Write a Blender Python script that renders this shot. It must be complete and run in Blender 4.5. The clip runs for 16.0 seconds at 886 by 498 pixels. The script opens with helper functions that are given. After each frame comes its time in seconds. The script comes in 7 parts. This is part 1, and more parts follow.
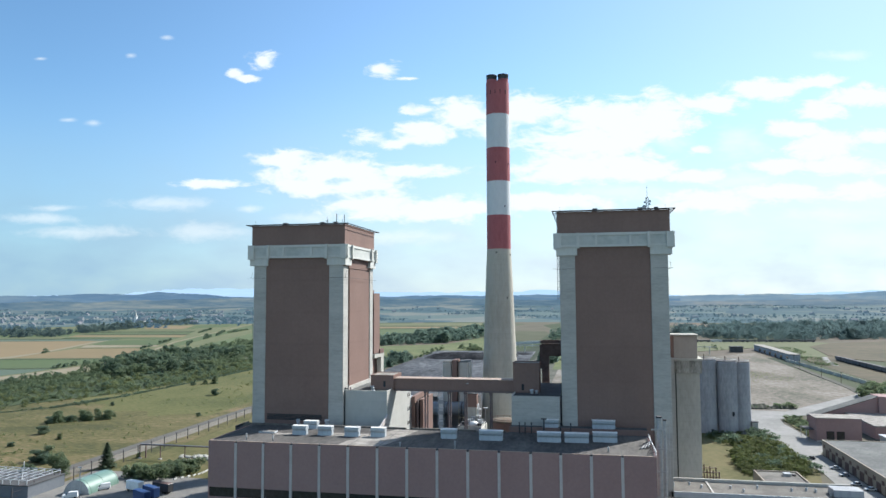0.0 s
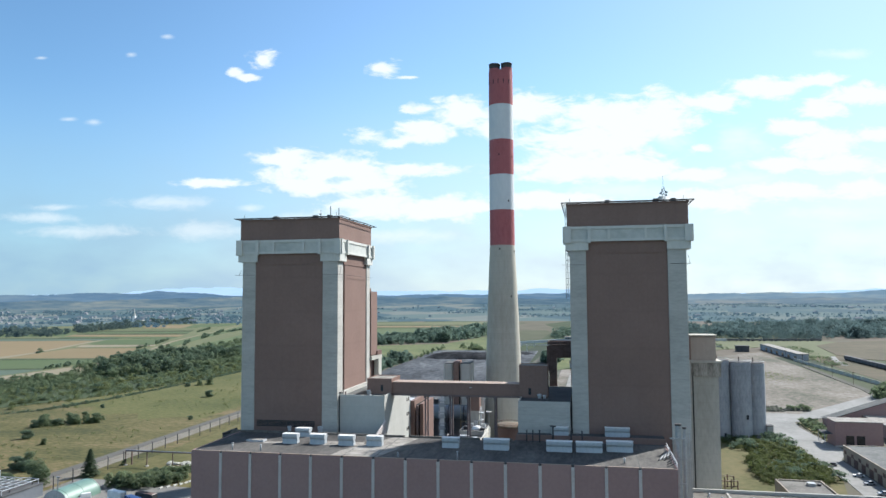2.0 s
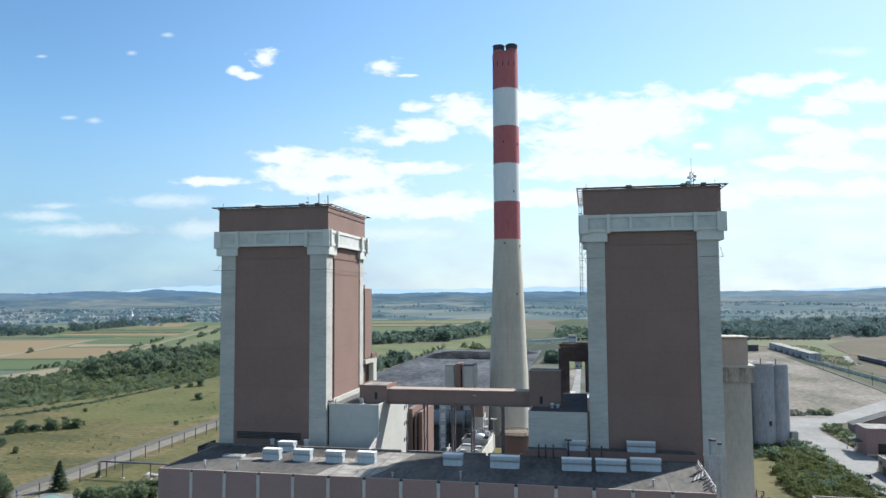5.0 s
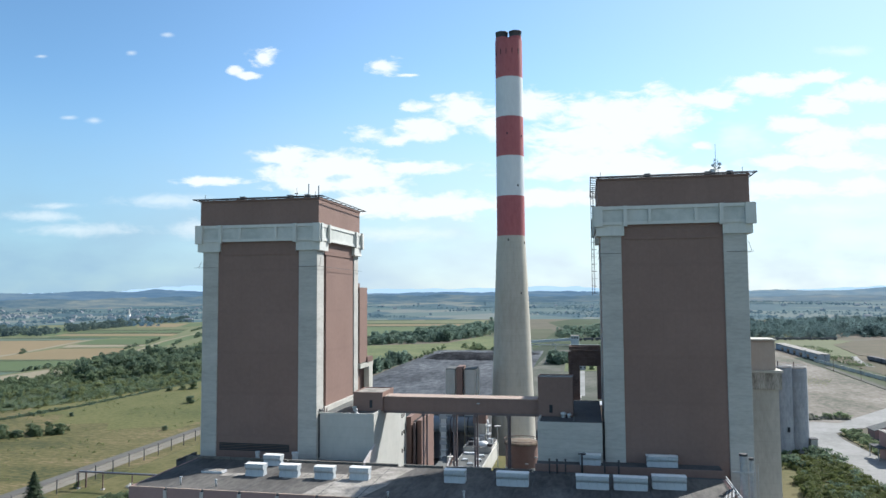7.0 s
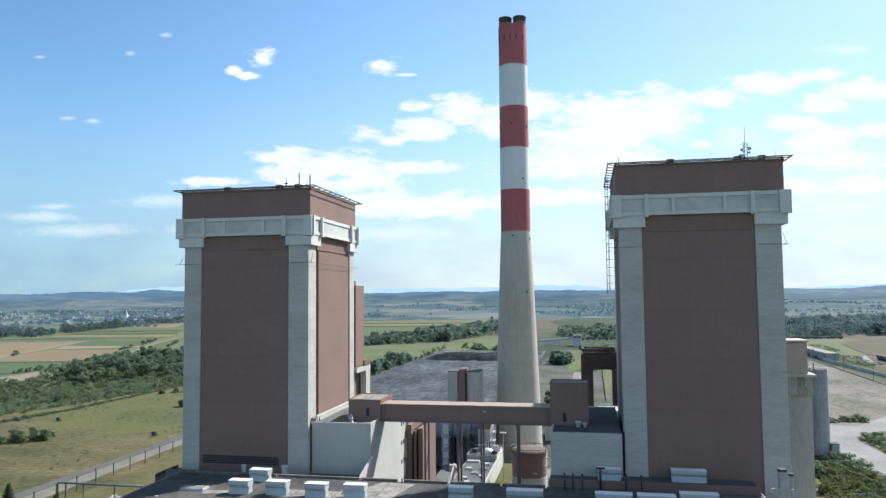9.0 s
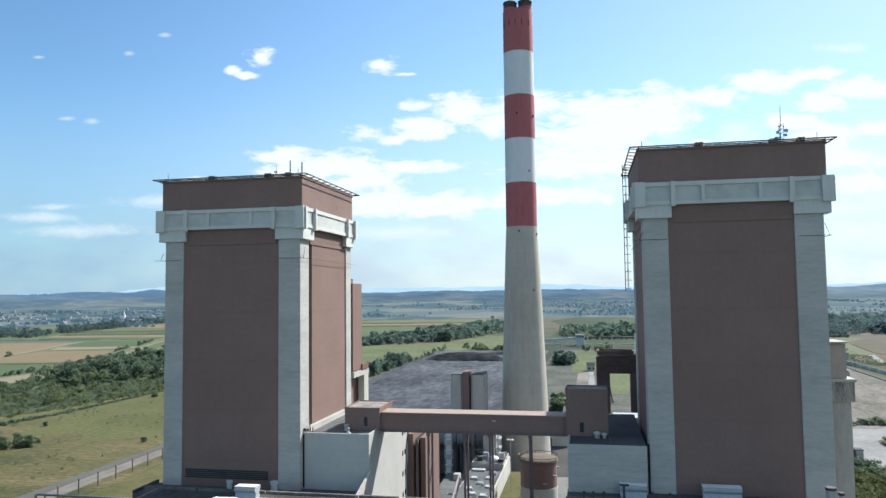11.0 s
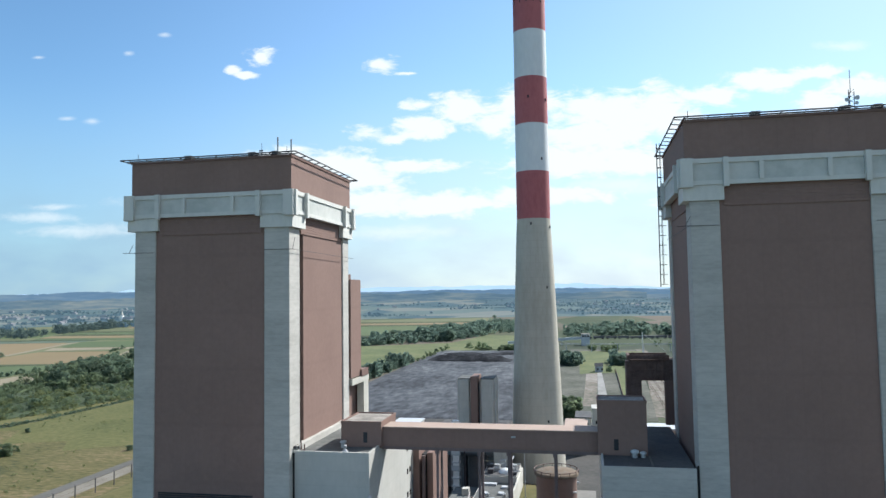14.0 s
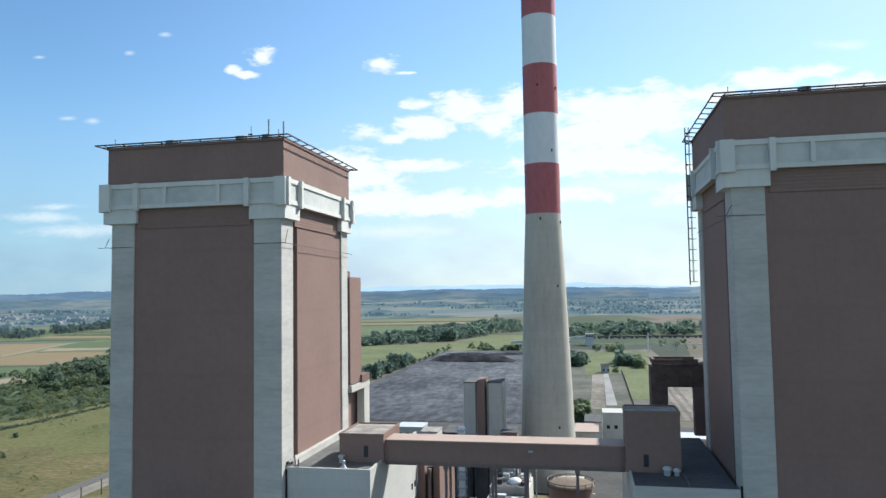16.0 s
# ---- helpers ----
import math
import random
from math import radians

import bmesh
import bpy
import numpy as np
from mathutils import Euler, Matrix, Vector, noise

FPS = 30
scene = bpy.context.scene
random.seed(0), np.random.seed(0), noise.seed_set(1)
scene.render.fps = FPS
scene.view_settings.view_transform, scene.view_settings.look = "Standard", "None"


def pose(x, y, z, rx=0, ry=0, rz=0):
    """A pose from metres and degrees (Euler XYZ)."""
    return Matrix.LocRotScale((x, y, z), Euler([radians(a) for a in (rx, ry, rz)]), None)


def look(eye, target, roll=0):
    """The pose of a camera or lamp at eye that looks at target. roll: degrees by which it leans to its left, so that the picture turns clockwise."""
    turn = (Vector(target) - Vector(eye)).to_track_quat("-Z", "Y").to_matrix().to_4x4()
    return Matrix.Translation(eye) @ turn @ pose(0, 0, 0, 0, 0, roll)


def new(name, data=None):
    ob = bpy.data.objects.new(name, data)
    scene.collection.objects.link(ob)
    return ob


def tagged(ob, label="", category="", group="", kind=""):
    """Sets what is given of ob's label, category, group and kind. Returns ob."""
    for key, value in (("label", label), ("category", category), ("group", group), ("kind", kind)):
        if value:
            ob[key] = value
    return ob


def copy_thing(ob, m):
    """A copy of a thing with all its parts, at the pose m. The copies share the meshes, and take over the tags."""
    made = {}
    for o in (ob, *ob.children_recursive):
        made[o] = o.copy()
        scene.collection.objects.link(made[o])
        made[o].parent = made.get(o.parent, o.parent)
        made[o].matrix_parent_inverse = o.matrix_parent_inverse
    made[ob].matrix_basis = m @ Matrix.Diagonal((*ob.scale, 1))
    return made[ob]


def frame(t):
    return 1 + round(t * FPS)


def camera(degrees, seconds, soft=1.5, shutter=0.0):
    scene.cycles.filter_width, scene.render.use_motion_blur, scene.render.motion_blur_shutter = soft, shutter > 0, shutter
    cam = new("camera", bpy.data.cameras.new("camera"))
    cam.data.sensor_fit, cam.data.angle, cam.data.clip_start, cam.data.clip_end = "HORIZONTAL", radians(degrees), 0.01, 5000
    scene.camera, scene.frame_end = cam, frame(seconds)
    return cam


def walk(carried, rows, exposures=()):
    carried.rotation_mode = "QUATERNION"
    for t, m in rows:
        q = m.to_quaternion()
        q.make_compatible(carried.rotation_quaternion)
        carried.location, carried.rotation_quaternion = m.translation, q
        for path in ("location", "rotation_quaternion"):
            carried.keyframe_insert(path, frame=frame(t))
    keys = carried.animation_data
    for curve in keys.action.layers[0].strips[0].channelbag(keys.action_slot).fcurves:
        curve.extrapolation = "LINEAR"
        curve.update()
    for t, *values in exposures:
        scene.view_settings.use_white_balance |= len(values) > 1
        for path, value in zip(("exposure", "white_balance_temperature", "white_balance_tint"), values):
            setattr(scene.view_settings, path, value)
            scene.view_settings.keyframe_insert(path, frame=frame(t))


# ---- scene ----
cam = camera(63.6, 16.0)
METRES, EYE, TILT, LEAN, TURN = 134.0, 77.0, 0.0, 0.0, 11.3
ROWS = [
    (0.0, 0.0, 0.0, 0.0, 0.02, 3.94, 0.25),
    (0.5, -0.0005, 0.0327, -0.0003, 0.03, 3.93, 0.26),
    (1.0, -0.0005, 0.0652, -0.0006, 0.04, 3.9, 0.27),
    (1.5, -0.001, 0.0968, -0.0012, 0.05, 3.88, 0.28),
    (2.0, -0.0017, 0.1291, -0.0016, 0.07, 3.85, 0.3),
    (2.5, -0.0022, 0.1615, -0.0021, 0.08, 3.82, 0.31),
    (3.0, -0.0022, 0.1948, -0.0023, 0.09, 3.78, 0.32),
    (3.5, -0.0019, 0.2286, -0.0027, 0.1, 3.75, 0.32),
    (4.0, -0.002, 0.2591, -0.003, 0.11, 3.73, 0.32),
    (6.5, -0.0039, 0.4272, -0.0037, 0.13, 3.68, 0.37),
    (7.0, -0.0046, 0.4608, -0.0042, 0.12, 3.68, 0.38),
    (7.5, -0.0058, 0.4933, -0.0049, 0.11, 3.68, 0.42),
    (8.0, -0.0077, 0.5258, -0.0057, 0.1, 3.67, 0.48),
    (8.5, -0.0097, 0.558, -0.0061, 0.09, 3.66, 0.52),
    (9.0, -0.0116, 0.5892, -0.0066, 0.08, 3.64, 0.56),
    (11.5, -0.0236, 0.7422, -0.0094, 0.06, 3.58, 0.74),
    (12.0, -0.0264, 0.7715, -0.0103, 0.07, 3.57, 0.77),
    (12.5, -0.0293, 0.8009, -0.011, 0.07, 3.56, 0.79),
    (13.0, -0.0321, 0.8298, -0.0119, 0.07, 3.54, 0.82),
    (13.5, -0.035, 0.8581, -0.0124, 0.08, 3.54, 0.81),
    (14.0, -0.0379, 0.8862, -0.0128, 0.09, 3.53, 0.84),
    (14.5, -0.0407, 0.9143, -0.0132, 0.11, 3.51, 0.86),
    (15.0, -0.044, 0.9422, -0.0134, 0.13, 3.51, 0.87),
    (15.5, -0.0468, 0.9702, -0.0135, 0.15, 3.49, 0.89),
    (16.0, -0.0498, 0.9978, -0.0138, 0.15, 3.48, 0.89),
]
walk(cam, [(t, pose(0, 0, EYE, TILT, LEAN, TURN) @ pose(METRES * x, METRES * y, METRES * z, 90 + pitch, roll, yaw)) for t, x, y, z, yaw, pitch, roll in ROWS])

# World: +y runs from the camera towards the chimney, the hall and boiler houses stand square to x and y, ground at z = 0.
# Sun stands behind the plant, to the right of the camera's way.
SUN_TURN, SUN_HEIGHT = 40.0, 41.0
world = bpy.data.worlds.new("sky_world")
scene.world = world
world.use_nodes = True


def wire_sky(w):
    """Nishita sky with fair-weather cloud."""
    nt = w.node_tree
    nt.nodes.clear()
    N, L = nt.nodes.new, nt.links.new

    def val(s, v):
        if isinstance(v, (int, float)):
            s.default_value = v
        else:
            L(v, s)

    def m(op, a, b=0.0, c=0.0, clamp=False):
        n = N("ShaderNodeMath")
        n.operation, n.use_clamp = op, clamp
        for s, v in zip(n.inputs, (a, b, c)):
            val(s, v)
        return n.outputs[0]

    def dot(v, k):
        n = N("ShaderNodeVectorMath")
        n.operation = "DOT_PRODUCT"
        L(v, n.inputs[0])
        n.inputs[1].default_value = k
        return n.outputs["Value"]

    sky = N("ShaderNodeTexSky")
    sky.sky_type, sky.sun_disc = "NISHITA", False
    sky.sun_elevation, sky.sun_rotation = radians(SUN_HEIGHT), radians(SUN_TURN)
    sky.altitude, sky.air_density, sky.dust_density, sky.ozone_density = 200, 1.0, 0.35, 2.0
    way = N("ShaderNodeTexCoord").outputs["Generated"]
    a = radians(11.35)
    ahead = m("MAXIMUM", dot(way, (-math.sin(a), math.cos(a), 0)), 0.02)
    u = m("DIVIDE", dot(way, (math.cos(a), math.sin(a), 0)), ahead)
    v = m("DIVIDE", dot(way, (0, 0, 1)), ahead)
    # domain of the cloud noise, flattened towards the horizon
    comb = N("ShaderNodeCombineXYZ")
    val(comb.inputs[0], u)
    val(comb.inputs[1], m("MULTIPLY", v, 2.3))
    noise_a = N("ShaderNodeTexNoise")
    noise_a.noise_dimensions = "3D"
    L(comb.outputs[0], noise_a.inputs["Vector"])
    noise_a.inputs["Scale"].default_value, noise_a.inputs["Detail"].default_value, noise_a.inputs["Roughness"].default_value = 24.0, 10.0, 0.64
    noise_a.inputs["Distortion"].default_value = 0.35
    noise_b = N("ShaderNodeTexNoise")
    L(comb.outputs[0], noise_b.inputs["Vector"])
    noise_b.inputs["Scale"].default_value, noise_b.inputs["Detail"].default_value = 7.0, 4.0
    grain = m("ADD", m("MULTIPLY", m("SUBTRACT", noise_a.outputs["Fac"], 0.5), 3.4), m("MULTIPLY", m("SUBTRACT", noise_b.outputs["Fac"], 0.5), 1.0))
    # clouds: middle (across, up), half width, half height, in tangents from the way of flight
    puffs = [
        (-0.255, 0.339, 0.024, 0.013), (-0.296, 0.323, 0.013, 0.008), (-0.275, 0.313, 0.020, 0.006),
        (-0.082, 0.326, 0.022, 0.013), (-0.046, 0.313, 0.017, 0.003), (-0.033, 0.266, 0.032, 0.010), (-0.107, 0.228, 0.025, 0.013),
        (-0.071, 0.217, 0.022, 0.007), (0.363, 0.208, 0.017, 0.009)]
    banks = [
        (-0.216, 0.196, 0.041, 0.013), (-0.157, 0.180, 0.087, 0.020), (-0.325, 0.163, 0.046, 0.007), (-0.194, 0.158, 0.049, 0.013), (-0.039, 0.180, 0.059, 0.008),
        (-0.108, 0.160, 0.051, 0.015), (-0.082, 0.129, 0.079, 0.017), (-0.018, 0.124, 0.095, 0.015), (-0.022, 0.234, 0.036, 0.016), (0.034, 0.261, 0.051, 0.019),
        (0.126, 0.266, 0.046, 0.023), (0.245, 0.248, 0.082, 0.030), (0.313, 0.253, 0.051, 0.033), (0.077, 0.239, 0.040, 0.017), (0.217, 0.216, 0.099, 0.019),
        (0.380, 0.273, 0.043, 0.013), (0.463, 0.295, 0.046, 0.013), (0.534, 0.307, 0.036, 0.009), (0.179, 0.179, 0.091, 0.018), (0.271, 0.184, 0.059, 0.021),
        (0.361, 0.170, 0.051, 0.010), (0.598, 0.283, 0.047, 0.015), (0.543, 0.264, 0.035, 0.014), (0.505, 0.235, 0.043, 0.012), (0.541, 0.215, 0.051, 0.021),
        (0.617, 0.226, 0.027, 0.009), (0.475, 0.183, 0.047, 0.010), (0.572, 0.183, 0.059, 0.012), (0.484, 0.147, 0.075, 0.012), (0.592, 0.149, 0.051, 0.012),
        (0.135, 0.135, 0.107, 0.012), (0.044, 0.127, 0.060, 0.012), (0.376, 0.134, 0.068, 0.017)]
    thin = [
        (-0.393, 0.374, 0.012, 0.005), (-0.444, 0.348, 0.009, 0.005), (-0.495, 0.250, 0.018, 0.006), (-0.530, 0.255, 0.017, 0.004), (-0.573, 0.344, 0.011, 0.003), (-0.392, 0.135, 0.082, 0.012), (-0.272, 0.127, 0.024, 0.006),
        (-0.563, 0.114, 0.066, 0.010), (-0.543, 0.129, 0.043, 0.006), (-0.514, 0.095, 0.106, 0.012), (-0.332, 0.094, 0.074, 0.015), (-0.183, 0.112, 0.059, 0.010),
        (0.423, 0.220, 0.047, 0.032), (0.319, 0.221, 0.055, 0.024), (0.413, 0.164, 0.095, 0.019), (0.555, 0.115, 0.087, 0.013), (-0.066, 0.086, 0.111, 0.014),
        (0.253, 0.148, 0.127, 0.019), (0.573, 0.343, 0.040, 0.009)]
    def ellipses(best, rows, much, less):
        for cu, cv, wu, wv in rows:
            du, dv = m("DIVIDE", m("SUBTRACT", u, cu), wu), m("DIVIDE", m("SUBTRACT", v, cv), wv)
            d = m("MULTIPLY_ADD", m("SQRT", m("ADD", m("MULTIPLY", du, du), m("MULTIPLY", dv, dv))), -much, much - less)
            best = d if best is None else m("SMOOTH_MAX", best, d, 0.3)
        return m("MAXIMUM", best, -1.5)

    def fade(x, a, b, lo, hi):
        k = N("ShaderNodeMapRange")
        k.interpolation_type = "SMOOTHSTEP"
        val(k.inputs["Value"], x)
        for key, t in (("From Min", a), ("From Max", b), ("To Min", lo), ("To Max", hi)):
            k.inputs[key].default_value = t
        return k.outputs["Result"]

    thick = m("ADD", ellipses(ellipses(None, puffs, 1.1, 0.0), banks, 1.2, -0.28), grain)
    wisps = m("MULTIPLY_ADD", grain, 0.45, ellipses(None, thin, 0.9, 0.05))
    solid = m("MAXIMUM", fade(thick, -0.2, 0.75, 0.0, 1.0), fade(wisps, -0.15, 0.9, 0.0, 0.55))
    # thin veil near the horizon, whiter to the sun's side
    def blend(f, ca, cb, mode="MIX"):
        k = N("ShaderNodeMix")
        k.data_type, k.blend_type = "RGBA", mode
        val(k.inputs["Factor"], f)
        for key, c in (("A", ca), ("B", cb)):
            if isinstance(c, tuple):
                k.inputs[key].default_value = (*c, 1)
            else:
                L(c, k.inputs[key])
        return k.outputs["Result"]

    streak = m("MULTIPLY_ADD", noise_b.outputs["Fac"], 0.9, 0.5)
    veil = m("MULTIPLY", fade(v, 0.34, 0.0, 0.0, 0.93), streak, clamp=True)
    air = blend(fade(u, -0.62, 0.25, 0.0, 1.0), (1.93, 3.12, 4.18), (3.95, 4.7, 5.3))
    plain = blend(1.0, sky.outputs[0], blend(fade(u, -0.62, 0.02, 0.0, 1.0), (0.67, 0.885, 0.97), (0.90, 1.06, 1.10)), "MULTIPLY")
    veil = m("MAXIMUM", veil, fade(u, -0.05, 0.75, 0.0, 0.34))
    front = m("GREATER_THAN", v, -0.05)
    hazy = blend(m("MULTIPLY", veil, front), plain, air)
    # unseen clouds behind the camera, added to lift and whiten the fill light
    raw = dot(way, (-math.sin(a), math.cos(a), 0))
    noise_c = N("ShaderNodeTexNoise")
    L(way, noise_c.inputs["Vector"])
    noise_c.inputs["Scale"].default_value, noise_c.inputs["Detail"].default_value = 3.2, 6.0
    rear = m("MULTIPLY", fade(raw, 0.45, 0.1, 0.0, 1.0), fade(noise_c.outputs["Fac"], 0.46, 0.68, 0.0, 0.6))
    hazy = blend(m("MULTIPLY", rear, front), hazy, (3.9, 4.35, 4.65))
    cloudy = blend(m("MULTIPLY", m("MULTIPLY", solid, 0.95), front), hazy, (5.45, 5.9, 6.12))
    back = N("ShaderNodeBackground")
    L(cloudy, back.inputs[0])
    back.inputs[1].default_value = 0.108
    L(back.outputs[0], N("ShaderNodeOutputWorld").inputs[0])


wire_sky(world)
sun = new("sun", bpy.data.lights.new("sun", "SUN"))
sun.data.energy, sun.data.angle, sun.data.color = 4.6, radians(0.6), (1.0, 0.982, 0.945)
_a, _e = radians(SUN_TURN), radians(SUN_HEIGHT)
sun.matrix_world = look((300 * math.sin(_a) * math.cos(_e), 300 * math.cos(_a) * math.cos(_e) + 200, 300 * math.sin(_e)), (0, 200, 0))
scene.view_settings.exposure = 0.75


# ---- materials ----
def material(name, tones, scale=1.0, rough=0.85, metal=0.0, bump=0.15, fine=8.0, stretch=(1, 1, 1), joints=None, island=0.0, each=0.0, glow=None, bump_dist=0.2, spec=0.3, thru=0.0, gain=2.2, grit=0.6, air=0.0):
    """A procedural surface: two tones mixed by coarse and fine noise in metres; joints: (metres in z, metres along the wall, depth of tone)."""
    mt = bpy.data.materials.new(name)
    mt.use_nodes = True
    nt = mt.node_tree
    N, L = nt.nodes.new, nt.links.new
    bsdf = nt.nodes["Principled BSDF"]
    bsdf.inputs["Roughness"].default_value, bsdf.inputs["Metallic"].default_value = rough, metal
    bsdf.inputs["Specular IOR Level"].default_value = spec
    co = N("ShaderNodeTexCoord").outputs["Object"]
    mp = N("ShaderNodeMapping")
    mp.inputs["Scale"].default_value = stretch
    L(co, mp.inputs["Vector"])

    def nz(s, det, r=0.6):
        n = N("ShaderNodeTexNoise")
        n.inputs["Scale"].default_value, n.inputs["Detail"].default_value, n.inputs["Roughness"].default_value = s, det, r
        L(mp.outputs[0], n.inputs["Vector"])
        return n.outputs["Fac"]

    def m(op, a, b=0.0, c=0.0, clamp=False):
        n = N("ShaderNodeMath")
        n.operation, n.use_clamp = op, clamp
        for s, v in zip(n.inputs, (a, b, c)):
            if isinstance(v, (int, float)):
                s.default_value = v
            else:
                L(v, s)
        return n.outputs[0]

    big, small = nz(scale, 5.0), nz(scale * fine, 3.0)
    f = m("MULTIPLY_ADD", m("ADD", m("SUBTRACT", big, 0.5), m("MULTIPLY", m("SUBTRACT", small, 0.5), grit)), gain, 0.5, clamp=True)
    if island:
        f = m("ADD", m("MULTIPLY", f, 1 - island), m("MULTIPLY", N("ShaderNodeNewGeometry").outputs["Random Per Island"], island))
    if each:
        f = m("ADD", m("MULTIPLY", f, 1 - each), m("MULTIPLY", N("ShaderNodeObjectInfo").outputs["Random"], each))
    ramp = N("ShaderNodeValToRGB")
    el = ramp.color_ramp.elements
    while len(el) < len(tones):
        el.new(0.5)
    for i, c in enumerate(tones):
        el[i].position = i / max(1, len(tones) - 1)
        el[i].color = (*c, 1)
    L(f, ramp.inputs[0])
    colour = ramp.outputs[0]
    height = m("ADD", big, m("MULTIPLY", small, 0.7))
    if joints:
        zs, ws, deep = joints
        sep = N("ShaderNodeSeparateXYZ")
        L(co, sep.inputs[0])
        lines = None
        for up, src, step in ((True, sep.outputs[2], zs), (False, m("ADD", sep.outputs[0], sep.outputs[1]), ws)):
            if not step:
                continue
            fr = m("FRACT", m("DIVIDE", src, step))
            ln = m("LESS_THAN", m("ABSOLUTE", m("SUBTRACT", fr, 0.5)), 0.5 - 0.04)
            lines = ln if lines is None else m("MULTIPLY", lines, ln)
            if up:
                # each pour or course has a slightly different tone
                wn = N("ShaderNodeTexWhiteNoise")
                wn.noise_dimensions = "1D"
                L(m("FLOOR", m("DIVIDE", src, step)), wn.inputs["W"])
                tone = m("MULTIPLY_ADD", wn.outputs["Value"], deep * 0.8, 1 - deep * 0.4)
        k = m("MULTIPLY_ADD", lines, deep, 1 - deep)
        if zs:
            k = m("MULTIPLY", k, tone)
        mul = N("ShaderNodeMix")
        mul.data_type, mul.blend_type = "RGBA", "MULTIPLY"
        mul.inputs["Factor"].default_value = 1.0
        L(colour, mul.inputs["A"])
        L(k, mul.inputs["B"])
        colour = mul.outputs["Result"]
        height = m("ADD", height, m("MULTIPLY", lines, 0.4))
    L(colour, bsdf.inputs["Base Color"])
    if bump:
        bp = N("ShaderNodeBump")
        bp.inputs["Strength"].default_value, bp.inputs["Distance"].default_value = bump, bump_dist
        L(height, bp.inputs["Height"])
        L(bp.outputs[0], bsdf.inputs["Normal"])
    if thru:
        tr, mx = N("ShaderNodeBsdfTranslucent"), N("ShaderNodeMixShader")
        L(colour, tr.inputs[0])
        mx.inputs[0].default_value = thru
        L(bsdf.outputs[0], mx.inputs[1])
        L(tr.outputs[0], mx.inputs[2])
        L(mx.outputs[0], nt.nodes["Material Output"].inputs[0])
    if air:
        # blue emission stands in for haze over distant trees and houses
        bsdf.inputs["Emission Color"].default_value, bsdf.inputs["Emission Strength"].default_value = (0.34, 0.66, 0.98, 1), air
    # far hills emit their own painted haze colour
    if glow:
        L(colour, bsdf.inputs["Emission Color"])
        bsdf.inputs["Emission Strength"].default_value = glow
    return mt


BROWN = material("brown_cladding", [(0.200, 0.134, 0.114), (0.219, 0.147, 0.125), (0.238, 0.160, 0.137)], 0.05, 0.75, bump=0.03, fine=20, joints=(12.0, 3.0, 0.03), spec=0.12, gain=2.2)
# mauver than BROWN, and lightened for haze before the turbine hall
HALL_BROWN = material("mauve_brown_sheet", [(0.275, 0.180, 0.170), (0.306, 0.202, 0.190), (0.332, 0.222, 0.206)], 0.05, 0.75, bump=0.03, fine=20, joints=(0, 0.5, 0.03), spec=0.15, gain=2.6, each=0.25)
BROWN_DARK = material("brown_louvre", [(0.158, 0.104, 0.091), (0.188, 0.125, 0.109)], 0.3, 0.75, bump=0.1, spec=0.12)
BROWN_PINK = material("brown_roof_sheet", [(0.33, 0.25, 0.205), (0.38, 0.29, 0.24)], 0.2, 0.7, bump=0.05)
RUST = material("rusty_steel", [(0.080, 0.055, 0.050), (0.125, 0.086, 0.077), (0.165, 0.116, 0.10)], 0.4, 0.85, bump=0.2, spec=0.15)
CONCRETE = material("shuttered_concrete", [(0.36, 0.352, 0.325), (0.42, 0.41, 0.38), (0.47, 0.46, 0.425)], 0.10, 0.9, bump=0.06, fine=10, stretch=(0.5, 0.5, 1.6), joints=(2.4, 0, 0.06), gain=2.6)
BEIGE = material("beige_render", [(0.26, 0.225, 0.18), (0.32, 0.28, 0.225)], 0.1, 0.9, bump=0.05)
BEIGE_HEAD = material("pinkish_beige_sheet", [(0.36, 0.315, 0.275), (0.42, 0.37, 0.325)], 0.15, 0.85, bump=0.03, stretch=(1, 1, 0.4))
CREAM_STEEL = material("cream_steel", [(0.26, 0.235, 0.165), (0.33, 0.30, 0.21)], 0.6, 0.6, bump=0.03)
CONCRETE_WARM = material("warm_concrete", [(0.36, 0.35, 0.31), (0.44, 0.43, 0.385), (0.49, 0.475, 0.43)], 0.1, 0.9, bump=0.08, fine=10, stretch=(1, 1, 0.3), joints=(3.0, 0, 0.05))
BAND = material("pale_band_concrete", [(0.51, 0.515, 0.485), (0.55, 0.555, 0.52), (0.58, 0.585, 0.55)], 0.15, 0.85, bump=0.03, stretch=(1, 1, 0.4))
BAND_PANEL = material("band_panel", [(0.41, 0.43, 0.405), (0.48, 0.495, 0.465), (0.53, 0.54, 0.51)], 0.09, 0.85, bump=0.03, fine=6, gain=3.0)
PALE = material("pale_wall", [(0.40, 0.40, 0.375), (0.46, 0.46, 0.43)], 0.1, 0.9, bump=0.05, stretch=(1, 1, 0.4), joints=(3.0, 0, 0.04))
JOINT_SHADE = material("joint_sheet", [(0.05, 0.045, 0.042), (0.075, 0.066, 0.06)], 0.5, 0.85, bump=0.05, spec=0.1)
SEAM = material("joint_black", [(0.02, 0.02, 0.02), (0.03, 0.03, 0.03)], 1, 0.9, bump=0)
STACK = material("stack_concrete", [(0.375, 0.35, 0.295), (0.43, 0.405, 0.345), (0.47, 0.44, 0.375)], 0.08, 0.9, bump=0.06, stretch=(1, 1, 0.25), joints=(3.0, 0, 0.05))
